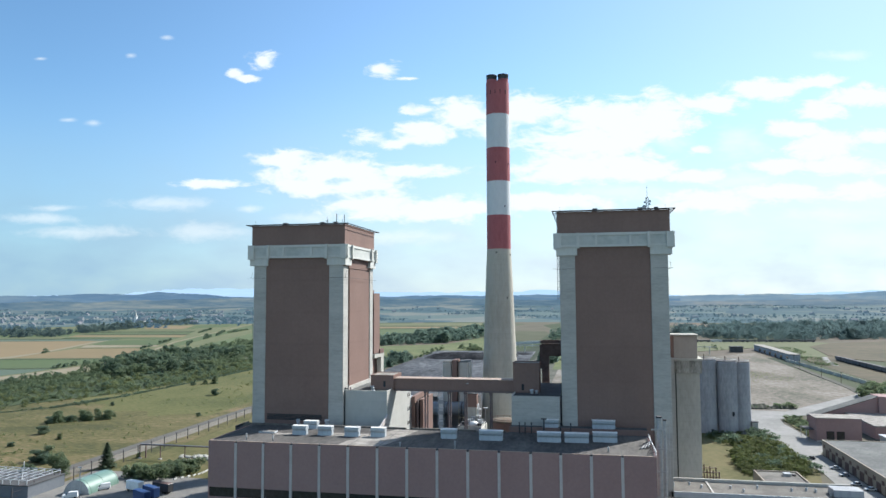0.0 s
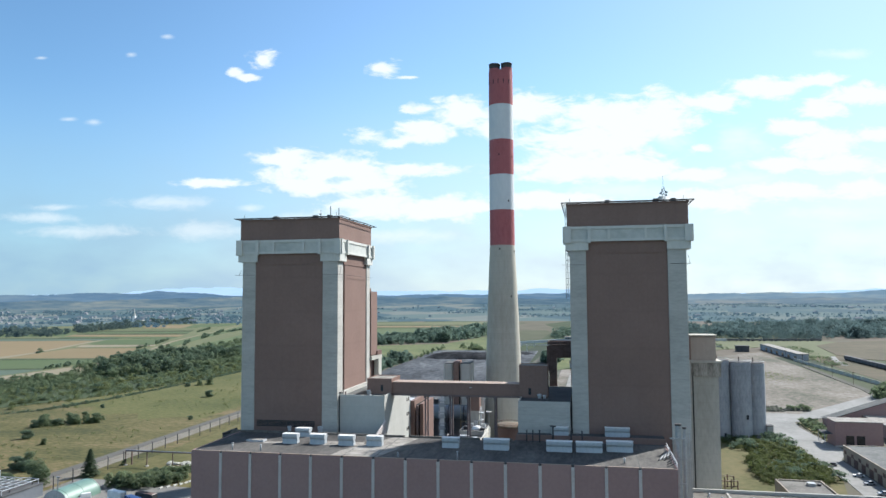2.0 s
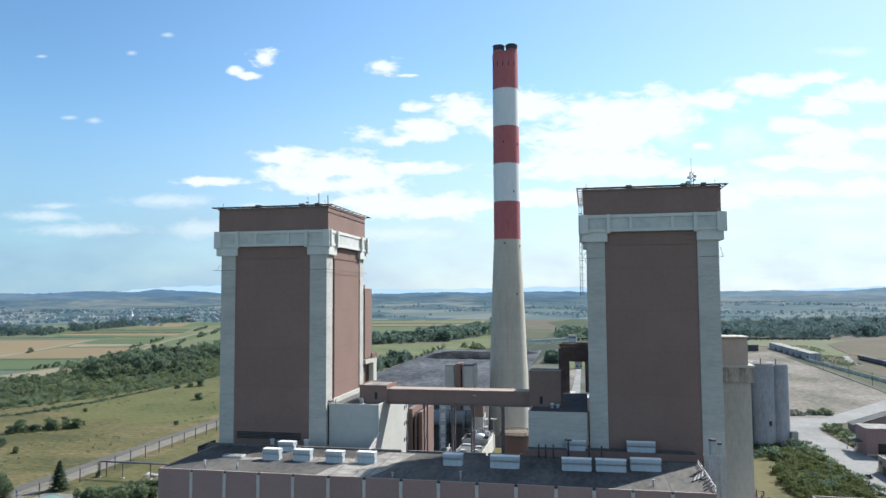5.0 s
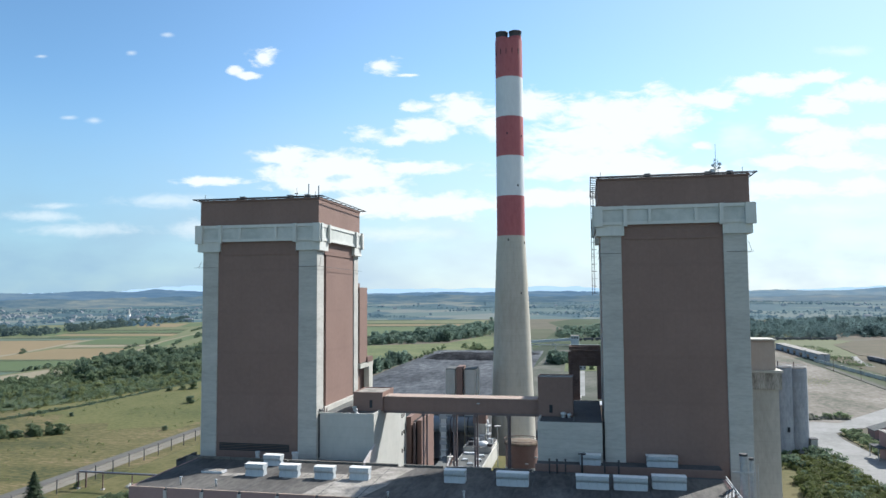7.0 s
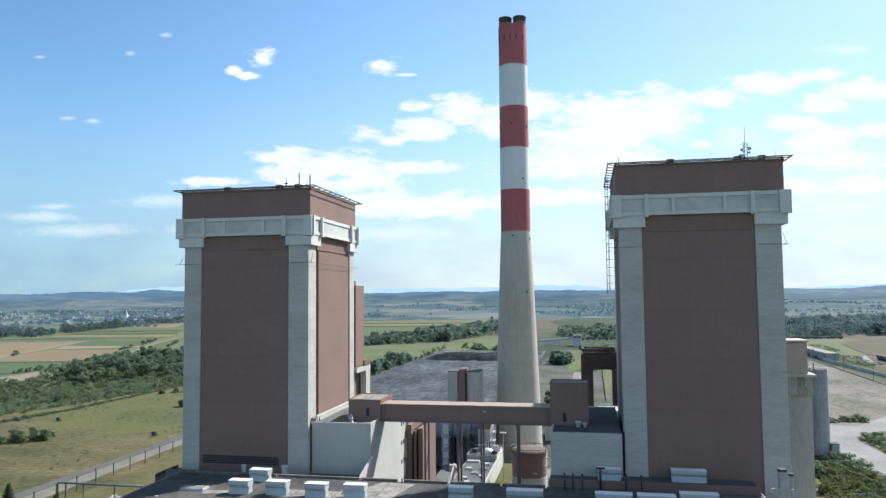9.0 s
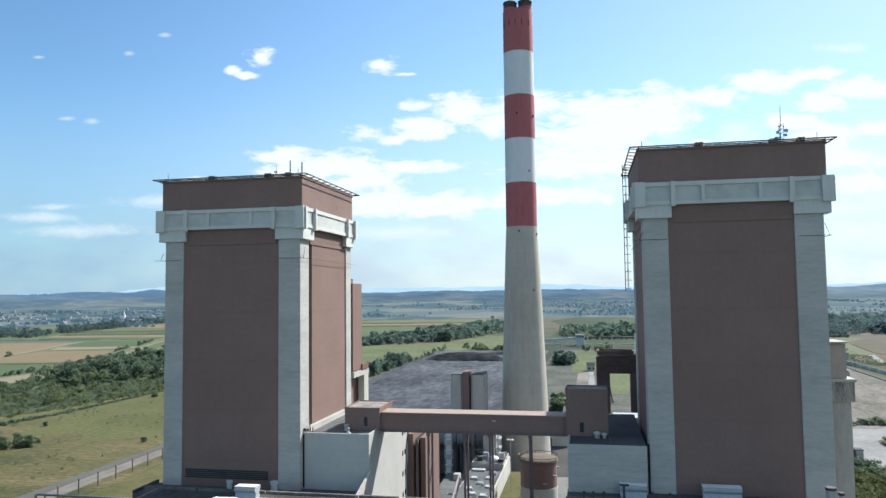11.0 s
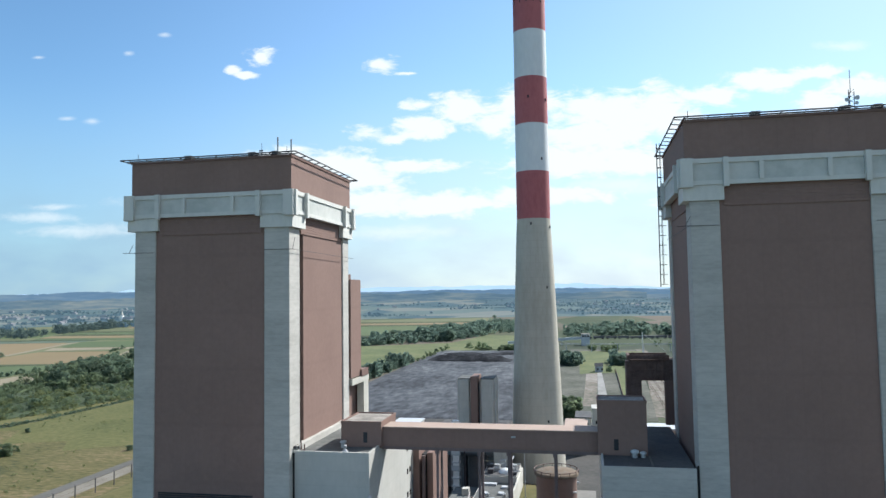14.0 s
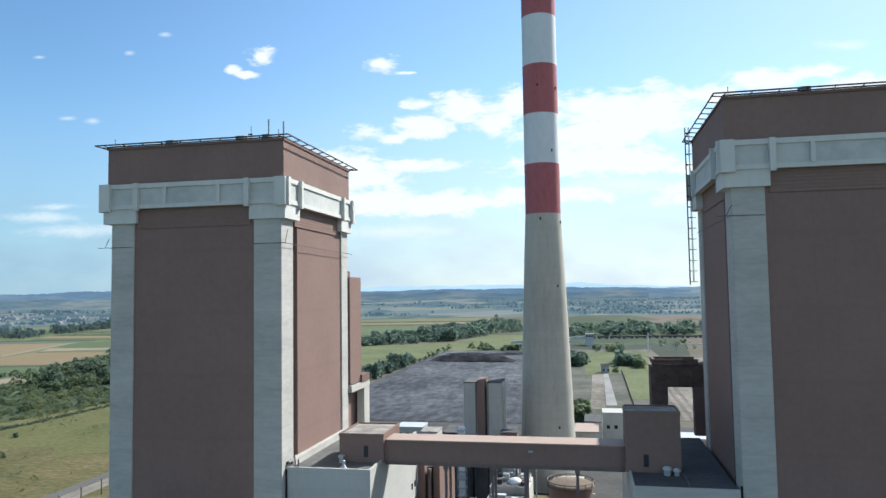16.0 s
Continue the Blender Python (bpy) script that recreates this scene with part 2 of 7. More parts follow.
STACK_RED = material("stack_red_paint", [(0.315, 0.092, 0.100), (0.365, 0.110, 0.118), (0.40, 0.125, 0.130)], 0.12, 0.7, bump=0.03, stretch=(1, 1, 0.3))
STACK_WHITE = material("stack_white_paint", [(0.56, 0.585, 0.60), (0.63, 0.65, 0.66)], 0.12, 0.7, bump=0.03, stretch=(1, 1, 0.3))
FLUE = material("sooty_steel", [(0.05, 0.053, 0.06), (0.085, 0.088, 0.095)], 0.5, 0.7, bump=0.05)
BLACK = material("soot_black", [(0.02, 0.022, 0.026), (0.045, 0.048, 0.055)], 0.5, 0.7, bump=0.1)
ROOF = material("bitumen_roof", [(0.042, 0.040, 0.039), (0.078, 0.073, 0.069), (0.125, 0.118, 0.108)], 0.07, 0.9, bump=0.15, fine=14, stretch=(1, 0.3, 1), gain=2.8)
ROOF_PALE = material("worn_pale_roof", [(0.15, 0.14, 0.125), (0.26, 0.24, 0.215), (0.36, 0.34, 0.31)], 0.25, 0.9, bump=0.1)
ROOF_DARK = material("dark_felt_roof", [(0.055, 0.058, 0.062), (0.10, 0.10, 0.10)], 0.15, 0.9, bump=0.12)
WHITE_METAL = material("white_sheet_metal", [(0.40, 0.425, 0.45), (0.48, 0.50, 0.52)], 0.6, 0.5, bump=0.04, joints=(0, 1.3, 0.08))
FAN_METAL = material("fan_sheet_metal", [(0.36, 0.395, 0.42), (0.43, 0.465, 0.485)], 0.5, 0.5, bump=0.05, joints=(0, 1.9, 0.12), gain=3.0, each=0.25)
GALV = material("galvanised_steel", [(0.32, 0.34, 0.35), (0.46, 0.47, 0.48)], 0.8, 0.5, metal=0.4, bump=0.05)
DARK_STEEL = material("dark_steel", [(0.035, 0.035, 0.04), (0.07, 0.068, 0.07)], 0.8, 0.6, bump=0.05)
GLASS_DARK = material("window_glass", [(0.012, 0.015, 0.018), (0.03, 0.034, 0.04)], 0.8, 0.12, bump=0, spec=0.6)
PILASTER = material("pilaster_sheet", [(0.42, 0.385, 0.37), (0.52, 0.485, 0.465)], 0.2, 0.7, bump=0.05)
ASPHALT = material("asphalt", [(0.13, 0.127, 0.118), (0.17, 0.165, 0.153), (0.205, 0.198, 0.184)], 0.05, 0.95, bump=0.1, fine=10)
CONCRETE_ROAD = material("pale_road", [(0.18, 0.178, 0.168), (0.225, 0.222, 0.21), (0.265, 0.26, 0.248)], 0.04, 0.95, bump=0.1, fine=10, gain=2.8)
ASPHALT_DARK = material("dark_asphalt", [(0.04, 0.04, 0.038), (0.07, 0.067, 0.062)], 0.06, 0.95, bump=0.1)
GRAVEL = material("pale_gravel", [(0.070, 0.075, 0.050), (0.122, 0.108, 0.086), (0.168, 0.148, 0.122), (0.222, 0.202, 0.178)], 0.02, 0.95, bump=0.12, fine=14, stretch=(1, 0.45, 1), gain=2.5, grit=0.7)
COAL = material("coal_dust", [(0.013, 0.0155, 0.020), (0.034, 0.039, 0.047), (0.070, 0.078, 0.088), (0.128, 0.134, 0.142)], 0.02, 0.95, bump=0.3, fine=9, stretch=(1.1, 0.4, 1), bump_dist=0.8, gain=2.1, grit=0.7)
COAL_BLACK = material("fresh_coal", [(0.007, 0.008, 0.010), (0.018, 0.020, 0.024), (0.042, 0.045, 0.050)], 0.06, 0.95, bump=0.3, fine=7, bump_dist=0.6, spec=0.1)
MAUVE_STEEL = material("mauve_painted_steel", [(0.13, 0.10, 0.10), (0.18, 0.14, 0.135)], 0.6, 0.6, bump=0.05)
MEADOW = material("dry_meadow", [(0.044, 0.048, 0.016), (0.078, 0.074, 0.024), (0.106, 0.091, 0.035), (0.160, 0.118, 0.062)], 0.022, 0.95, bump=0.35, fine=22, stretch=(0.5, 1.1, 1), bump_dist=0.8, gain=3.0, grit=0.9)
GREEN_MEADOW = material("green_meadow", [(0.048, 0.058, 0.016), (0.076, 0.082, 0.024), (0.100, 0.098, 0.033), (0.128, 0.112, 0.045)], 0.014, 0.95, bump=0.35, fine=26, stretch=(1, 0.8, 1), bump_dist=0.8, gain=2.1, grit=0.9)
ROUGH = material("rough_ground", [(0.048, 0.056, 0.038), (0.075, 0.077, 0.060), (0.11, 0.106, 0.088)], 0.03, 0.95, bump=0.4, fine=9, bump_dist=0.8, gain=3.2)
DRYGRASS = material("dry_brown_grass", [(0.046, 0.045, 0.024), (0.073, 0.061, 0.034), (0.097, 0.076, 0.046)], 0.012, 0.95, bump=0.3, fine=12, stretch=(0.7, 1.2, 1), gain=2.6, grit=0.8)
LAWN = material("lawn", [(0.062, 0.066, 0.018), (0.096, 0.088, 0.032), (0.125, 0.106, 0.044)], 0.04, 0.95, bump=0.2, fine=9, gain=3.0)
GREENFIELD = material("green_field", [(0.056, 0.084, 0.034), (0.094, 0.122, 0.054)], 0.01, 0.95, bump=0.2, fine=12, each=0.5)
BLUEFIELD = material("cabbage_field", [(0.062, 0.092, 0.066), (0.085, 0.115, 0.084)], 0.01, 0.95, bump=0.2, fine=12)
STUBBLE = material("pale_stubble", [(0.185, 0.158, 0.105), (0.225, 0.195, 0.135)], 0.01, 0.95, bump=0.1, fine=10, each=0.3)
TANFIELD = material("ripe_field", [(0.150, 0.118, 0.060), (0.20, 0.148, 0.082)], 0.008, 0.95, bump=0.1, fine=10, each=0.5)
DARKFIELD = material("dark_crop", [(0.034, 0.050, 0.022), (0.050, 0.068, 0.030)], 0.02, 0.95, bump=0.3)
OLIVEFIELD = material("olive_field", [(0.086, 0.100, 0.046), (0.120, 0.128, 0.064)], 0.01, 0.95, bump=0.1, each=0.5)
BRIGHTFIELD = material("bright_meadow", [(0.066, 0.086, 0.034), (0.096, 0.116, 0.044), (0.125, 0.134, 0.058)], 0.018, 0.95, bump=0.3, fine=14, gain=2.6, grit=0.9)
LEAF = material("leaf", [(0.112, 0.158, 0.096), (0.162, 0.212, 0.124), (0.215, 0.260, 0.150)], 0.05, 0.8, bump=0, fine=4, island=0.35, thru=0.7)
LEAF_DARK = material("dark_leaf", [(0.092, 0.142, 0.102), (0.130, 0.182, 0.122), (0.168, 0.215, 0.140)], 0.05, 0.8, bump=0, fine=4, island=0.35, thru=0.7)
LEAF_PALE = material("silvery_leaf", [(0.12, 0.15, 0.064), (0.165, 0.195, 0.088), (0.21, 0.23, 0.115)], 0.15, 0.8, bump=0, island=0.4, thru=0.6)
# these two leaf tones are lightened and blued in place of haze
LEAF_FAR = material("distant_leaf", [(0.115, 0.175, 0.145), (0.142, 0.204, 0.162), (0.172, 0.234, 0.182)], 0.02, 0.9, bump=0, island=0.2, thru=0.78)
LEAF_BLUE = material("bluish_leaf", [(0.080, 0.130, 0.132), (0.100, 0.152, 0.152), (0.124, 0.176, 0.172)], 0.012, 0.9, bump=0, island=0.2, thru=0.8)
# far and town leaves: dim tones, with haze put in as blue emission
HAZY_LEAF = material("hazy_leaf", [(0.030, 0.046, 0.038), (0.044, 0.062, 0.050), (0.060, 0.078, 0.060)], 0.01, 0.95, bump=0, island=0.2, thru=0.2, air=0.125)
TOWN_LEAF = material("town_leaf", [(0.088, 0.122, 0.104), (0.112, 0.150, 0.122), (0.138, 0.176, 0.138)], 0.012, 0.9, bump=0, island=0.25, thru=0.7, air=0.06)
WAGON_GREY = material("wagon_grey", [(0.075, 0.078, 0.086), (0.12, 0.122, 0.13)], 0.1, 0.8, bump=0.05)
NEEDLE = material("needle", [(0.048, 0.076, 0.046), (0.085, 0.118, 0.066)], 0.3, 0.8, bump=0, island=0.6, thru=0.45)
BARK = material("bark", [(0.05, 0.038, 0.028), (0.10, 0.08, 0.06)], 1.5, 0.95, bump=0.3)
GREEN_SHED = material("green_sheet", [(0.11, 0.195, 0.16), (0.15, 0.24, 0.20)], 0.2, 0.4, bump=0.05, spec=0.5)
BLUE_PAINT = material("blue_paint", [(0.02, 0.05, 0.14), (0.03, 0.07, 0.19)], 0.6, 0.5, bump=0.03)
WHITE_PAINT = material("white_paint", [(0.66, 0.66, 0.65), (0.78, 0.78, 0.77)], 0.6, 0.5, bump=0.03)
RUBBER = material("rubber", [(0.015, 0.015, 0.015), (0.03, 0.03, 0.03)], 1, 0.9, bump=0)
# town roofs, and walls below, emit blue as painted haze
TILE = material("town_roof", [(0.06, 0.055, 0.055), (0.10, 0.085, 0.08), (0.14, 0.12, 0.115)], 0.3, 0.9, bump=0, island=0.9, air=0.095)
SILO_GREY = material("silo_concrete", [(0.255, 0.265, 0.285), (0.315, 0.325, 0.345), (0.365, 0.375, 0.39)], 0.12, 0.9, bump=0.06, fine=8, stretch=(1, 1, 0.3), joints=(2.4, 0, 0.06), gain=2.8)
ROOF_GREY = material("grey_felt_roof", [(0.085, 0.09, 0.087), (0.11, 0.114, 0.11), (0.145, 0.148, 0.14)], 0.1, 0.9, bump=0.1, gain=3.0)
ROOF_WORN = material("worn_gravel_roof", [(0.095, 0.09, 0.08), (0.14, 0.132, 0.118), (0.19, 0.18, 0.16)], 0.12, 0.9, bump=0.1, fine=10, gain=3.0)
DITCH_REED = material("dark_reeds", [(0.018, 0.028, 0.014), (0.034, 0.046, 0.022)], 0.1, 0.95, bump=0.5, fine=8)
TRACK_DIRT = material("worn_works_road", [(0.125, 0.112, 0.088), (0.165, 0.150, 0.122), (0.20, 0.185, 0.155)], 0.06, 0.95, bump=0.1, fine=10)
VERGE_DIRT = material("verge_dirt", [(0.055, 0.055, 0.042), (0.085, 0.082, 0.066)], 0.05, 0.95, bump=0.3)
ASPHALT_OLD = material("old_asphalt", [(0.085, 0.083, 0.075), (0.115, 0.11, 0.10)], 0.05, 0.95, bump=0.1)
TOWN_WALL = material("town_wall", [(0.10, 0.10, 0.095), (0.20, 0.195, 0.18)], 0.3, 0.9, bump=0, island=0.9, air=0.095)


# ---- mesh helpers ----
def box(bm, x0, x1, y0, y1, z0, z1):
    v = [bm.verts.new((x, y, z)) for z in (z0, z1) for y in (y0, y1) for x in (x0, x1)]
    for f in ((0, 2, 3, 1), (4, 5, 7, 6), (0, 1, 5, 4), (2, 6, 7, 3), (0, 4, 6, 2), (1, 3, 7, 5)):
        bm.faces.new([v[i] for i in f])
    return v


def prism(bm, outline, z0, z1):
    """Upright prism over an outline given anticlockwise."""
    lo = [bm.verts.new((x, y, z0)) for x, y in outline]
    hi = [bm.verts.new((x, y, z1)) for x, y in outline]
    bm.faces.new(lo[::-1])
    bm.faces.new(hi)
    for i in range(len(lo)):
        j = (i + 1) % len(lo)
        bm.faces.new((lo[i], lo[j], hi[j], hi[i]))


def side_prism(bm, outline, x0, x1):
    """Prism along x over an outline of (y, z)."""
    a = [bm.verts.new((x0, y, z)) for y, z in outline]
    b = [bm.verts.new((x1, y, z)) for y, z in outline]
    bm.faces.new(a)
    bm.faces.new(b[::-1])
    for i in range(len(a)):
        j = (i + 1) % len(a)
        bm.faces.new((a[j], a[i], b[i], b[j]))


def turned(bm, x, y, rings, seg=24, cap=True):
    """A turned body about an upright axis: rings of (radius, z) from below."""
    rows = [[bm.verts.new((x + r * math.cos(2 * math.pi * i / seg), y + r * math.sin(2 * math.pi * i / seg), z)) for i in range(seg)] for r, z in rings]
    for lo, hi in zip(rows, rows[1:]):
        for i in range(seg):
            j = (i + 1) % seg
            bm.faces.new((lo[i], lo[j], hi[j], hi[i])).smooth = True
    if cap:
        bm.faces.new([bm.verts.new(v.co) for v in rows[0][::-1]])
        bm.faces.new([bm.verts.new(v.co) for v in rows[-1]])


def tube(bm, p, q, r, seg=6):
    p, q = Vector(p), Vector(q)
    t = (q - p).to_track_quat("Z", "Y").to_matrix()
    rows = [[bm.verts.new(c + t @ Vector((r * math.cos(2 * math.pi * i / seg), r * math.sin(2 * math.pi * i / seg), 0))) for i in range(seg)] for c in (p, q)]
    for i in range(seg):
        j = (i + 1) % seg
        bm.faces.new((rows[0][i], rows[0][j], rows[1][j], rows[1][i])).smooth = seg > 6
    bm.faces.new(rows[0][::-1])
    bm.faces.new(rows[1])


def soften(bm, width):
    bmesh.ops.bevel(bm, geom=list(bm.edges), offset=width, segments=1, affect="EDGES", clamp_overlap=True)


def thing(name, at, label, category, group="", kind=""):
    ob = new(name)
    ob.location = at
    ob.empty_display_size = 0.5
    return tagged(ob, label, category, group, kind)


def part(name, bm, mat, parent, label=""):
    """Links a bmesh, drawn in the world's metres, as one mesh under a thing or a part."""
    root = parent
    while root.parent:
        root = root.parent
    bm.transform(Matrix.Translation(-root.location))
    me = bpy.data.meshes.new(name)
    bm.to_mesh(me)
    bm.free()
    me.materials.append(mat)
    ob = new(name, me)
    ob.parent = parent
    return tagged(ob, label)


def solid(name, bm, mat, label="", category="", group="", kind="structure"):
    """A top-level thing of a single mesh, drawn in the world's metres."""
    me = bpy.data.meshes.new(name)
    bm.to_mesh(me)
    bm.free()
    me.materials.append(mat)
    return tagged(new(name, me), label, category, group, kind)


def boxes(*rows):
    bm = bmesh.new()
    for r in rows:
        box(bm, *r)
    return bm


def tubes(r, *pairs, seg=6):
    bm = bmesh.new()
    for p, q in pairs:
        tube(bm, p, q, r, seg)
    return bm


# ---- land ----
rng = np.random.default_rng(7)


def rise(x, y):
    """Height of the land: a plain, with low hills far out."""
    r = math.hypot(x, y)
    if r < 2300:
        return 0.0
    far = min(1.0, (r - 2300) / 2300)
    n = noise.fractal(Vector((x / 1500, y / 1500, 3.1)), 1.0, 2.0, 4)
    side = 0.5 + 0.5 * noise.noise(Vector((math.atan2(x, y) * 2.2, 0.3, 5.0)))
    return max(0.0, far ** 1.5 * (30 + 22 * n + 18 * side))


def ground():
    near = [0, 40, 90, 150, 220, 300, 400, 520, 660, 820, 1000, 1200, 1400, 1650, 1900, 2100, 2300] 
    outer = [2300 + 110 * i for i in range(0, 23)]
    seg = 220
    meshes = []
    for name, rings in (("ground", near[1:]), ("backdrop_land", outer)):
        pts, faces = [], []
        for r in rings:
            for i in range(seg):
                a = 2 * math.pi * i / seg
                x, y = r * math.sin(a), r * math.cos(a)
                pts.append((x, y, rise(x, y)))
        if name == "ground":
            pts.append((0, 0, 0))
            faces += [(len(pts) - 1, (i + 1) % seg, i) for i in range(seg)]
        for k in range(len(rings) - 1):
            for i in range(seg):
                j = (i + 1) % seg
                faces.append((k * seg + i, k * seg + j, (k + 1) * seg + j, (k + 1) * seg + i))
        me = bpy.data.meshes.new(name)
        me.from_pydata(pts, [], faces)
        for f in me.polygons:
            f.use_smooth = True
        meshes.append(me)
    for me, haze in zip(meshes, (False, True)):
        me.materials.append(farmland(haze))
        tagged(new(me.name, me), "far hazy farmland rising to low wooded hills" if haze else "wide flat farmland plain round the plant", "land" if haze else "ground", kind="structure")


def farmland(haze):
    mt = bpy.data.materials.new("farmland")
    mt.use_nodes = True
    nt = mt.node_tree
    N, L = nt.nodes.new, nt.links.new
    bsdf = nt.nodes["Principled BSDF"]
    bsdf.inputs["Roughness"].default_value = 0.95
    bsdf.inputs["Specular IOR Level"].default_value = 0.1
    co = N("ShaderNodeTexCoord").outputs["Object"]
    mp = N("ShaderNodeMapping")
    mp.inputs["Rotation"].default_value = (0, 0, radians(17))
    mp.inputs["Scale"].default_value = (1 / 170, 1 / 300, 1 / 300) if haze else (1 / 120, 1 / 420, 1 / 300)
    L(co, mp.inputs[0])
    vo = N("ShaderNodeTexVoronoi")
    vo.inputs["Scale"].default_value = 1.0
    L(mp.outputs[0], vo.inputs["Vector"])
    ramp = N("ShaderNodeValToRGB")
    ramp.color_ramp.interpolation = "CONSTANT"
    tones = [(0.075, 0.098, 0.058), (0.098, 0.115, 0.07), (0.15, 0.138, 0.105), (0.082, 0.105, 0.066), (0.11, 0.118, 0.078), (0.175, 0.15, 0.12), (0.062, 0.08, 0.056)]
    # far tones are muted and blued for haze
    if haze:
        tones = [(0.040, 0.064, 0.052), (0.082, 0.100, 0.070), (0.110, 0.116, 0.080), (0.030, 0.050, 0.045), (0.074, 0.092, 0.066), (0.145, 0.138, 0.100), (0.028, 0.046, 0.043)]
    el = ramp.color_ramp.elements
    while len(el) < len(tones):
        el.new(0.5)
    for i, c in enumerate(tones):
        el[i].position, el[i].color = i / len(tones), (*c, 1)
    sep = N("ShaderNodeSeparateColor")
    L(vo.outputs["Color"], sep.inputs[0])
    L(sep.outputs[0], ramp.inputs[0])
    nz = N("ShaderNodeTexNoise")
    nz.inputs["Scale"].default_value, nz.inputs["Detail"].default_value = 0.012, 8.0
    L(co, nz.inputs["Vector"])
    wood = N("ShaderNodeTexNoise")
    wood.inputs["Scale"].default_value, wood.inputs["Detail"].default_value = 0.0016, 9.0
    L(co, wood.inputs["Vector"])
    thick = N("ShaderNodeMapRange")
    thick.inputs["From Min"].default_value, thick.inputs["From Max"].default_value = 0.50, 0.56
    L(wood.outputs["Fac"], thick.inputs["Value"])
    # woods cover the hills: they follow the height of the land
    sz = N("ShaderNodeSeparateXYZ")
    L(co, sz.inputs[0])
    hill = N("ShaderNodeMapRange")
    hill.inputs["From Min"].default_value, hill.inputs["From Max"].default_value = 0.5, 30.0
    L(sz.outputs[2], hill.inputs["Value"])
    wooded = N("ShaderNodeMath")
    wooded.operation = "MULTIPLY"
    L(thick.outputs[0], wooded.inputs[0])
    L(hill.outputs[0], wooded.inputs[1])
    mix = N("ShaderNodeMix")
    mix.data_type = "RGBA"
    L(wooded.outputs[0], mix.inputs["Factor"])
    L(ramp.outputs[0], mix.inputs["A"])
    mix.inputs["B"].default_value = (0.036, 0.058, 0.056, 1)
    var = N("ShaderNodeMix")
    var.data_type, var.blend_type = "RGBA", "MULTIPLY"
    var.inputs["Factor"].default_value = 0.5
    L(mix.outputs["Result"], var.inputs["A"])
    L(nz.outputs["Fac"], var.inputs["B"])
    L(var.outputs["Result"], bsdf.inputs["Base Color"])
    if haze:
        # haze over the far land is put in as emission
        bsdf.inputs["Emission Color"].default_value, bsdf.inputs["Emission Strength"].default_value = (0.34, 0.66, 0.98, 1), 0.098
    return mt


ground()


def backdrop(name, radius, crest, swell, seed, colour, glow, west=-75, east=75):
    """A far range of hills as a plain silhouette, its blue haze painted into colour and glow. crest: bearing in degrees
    and height in metres, from west to east.
    """
    n = 420
    pts, faces = [], []
    bearings, heights = zip(*crest)
    for i in range(n + 1):
        deg = west + (east - west) * i / n
        a = radians(deg)
        x, y = radius * math.sin(a), radius * math.cos(a)
        h = float(np.interp(deg, bearings, heights)) + swell * noise.fractal(Vector((a * 9.0, seed, 0.2)), 0.45, 2.1, 8)
        pts += [(x, y, -5), (x, y, max(20, h)), (x * 1.02, y * 1.02, -5)]
    for i in range(n):
        k = 3 * i
        faces += [(k, k + 3, k + 4, k + 1), (k + 1, k + 4, k + 5, k + 2)]
    me = bpy.data.meshes.new(name)
    me.from_pydata(pts, [], faces)
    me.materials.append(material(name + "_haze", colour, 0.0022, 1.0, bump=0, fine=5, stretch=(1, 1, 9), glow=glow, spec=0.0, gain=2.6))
    tagged(new(name, me), "hazy blue range of hills on the horizon", "hills", kind="structure")


# hill tones with blue haze already mixed in
WOODED_HAZE = [(0.060, 0.108, 0.165), (0.076, 0.126, 0.182), (0.106, 0.154, 0.196)]
OPEN_HAZE = [(0.090, 0.142, 0.192), (0.118, 0.168, 0.210), (0.160, 0.196, 0.218)]
backdrop("backdrop_near", 4500, [(-75, 100), (-43, 100), (-37.5, 112), (-34.5, 108), (-33, 120), (-31, 106), (-28, 92), (-20, 90), (-11, 95), (-2, 93), (4, 84), (8, 70)], 9, 1.7, WOODED_HAZE, 1.0, -75, 7)
backdrop("backdrop_near_east", 4520, [(2, 72), (6, 80), (9, 88), (13, 92), (17, 90), (20, 102), (23, 98), (40, 100), (75, 100)], 7, 2.6, OPEN_HAZE, 1.0, 3, 75)
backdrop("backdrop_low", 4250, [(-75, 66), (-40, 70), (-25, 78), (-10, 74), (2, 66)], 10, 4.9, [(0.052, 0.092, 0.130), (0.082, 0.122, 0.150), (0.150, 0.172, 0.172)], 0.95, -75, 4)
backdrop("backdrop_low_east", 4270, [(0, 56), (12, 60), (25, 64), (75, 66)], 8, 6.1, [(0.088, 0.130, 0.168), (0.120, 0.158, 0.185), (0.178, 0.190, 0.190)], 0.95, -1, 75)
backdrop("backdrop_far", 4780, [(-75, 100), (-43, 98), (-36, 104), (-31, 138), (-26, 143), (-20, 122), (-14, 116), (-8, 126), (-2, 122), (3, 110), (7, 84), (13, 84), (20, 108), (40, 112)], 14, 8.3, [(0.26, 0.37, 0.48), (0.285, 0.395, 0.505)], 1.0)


def sheet(name, outline, z, mat, label, category, cells=1):
    """A level area of ground, given by its corners anticlockwise, with a low rim that goes into the soil."""
    bm = bmesh.new()
    prism(bm, outline, -0.4, z)
    return solid(name, bm, mat, label, category)


# farm fields, each given by its corners
sheet("field", [(-455, 445), (-468, 540), (-545, 807), (-637, 1294), (-1082, 2197), (-1276, 2028), (-1640, 1593)], 0.1, OLIVEFIELD, "rough olive grassland between the field strips", "field")
sheet("field", [(-1243, 1221), (-1057, 1328), (-1177, 1516), (-1321, 1658), (-1564, 1536)], 0.168, GREENFIELD, "light green meadow before the town", "field")
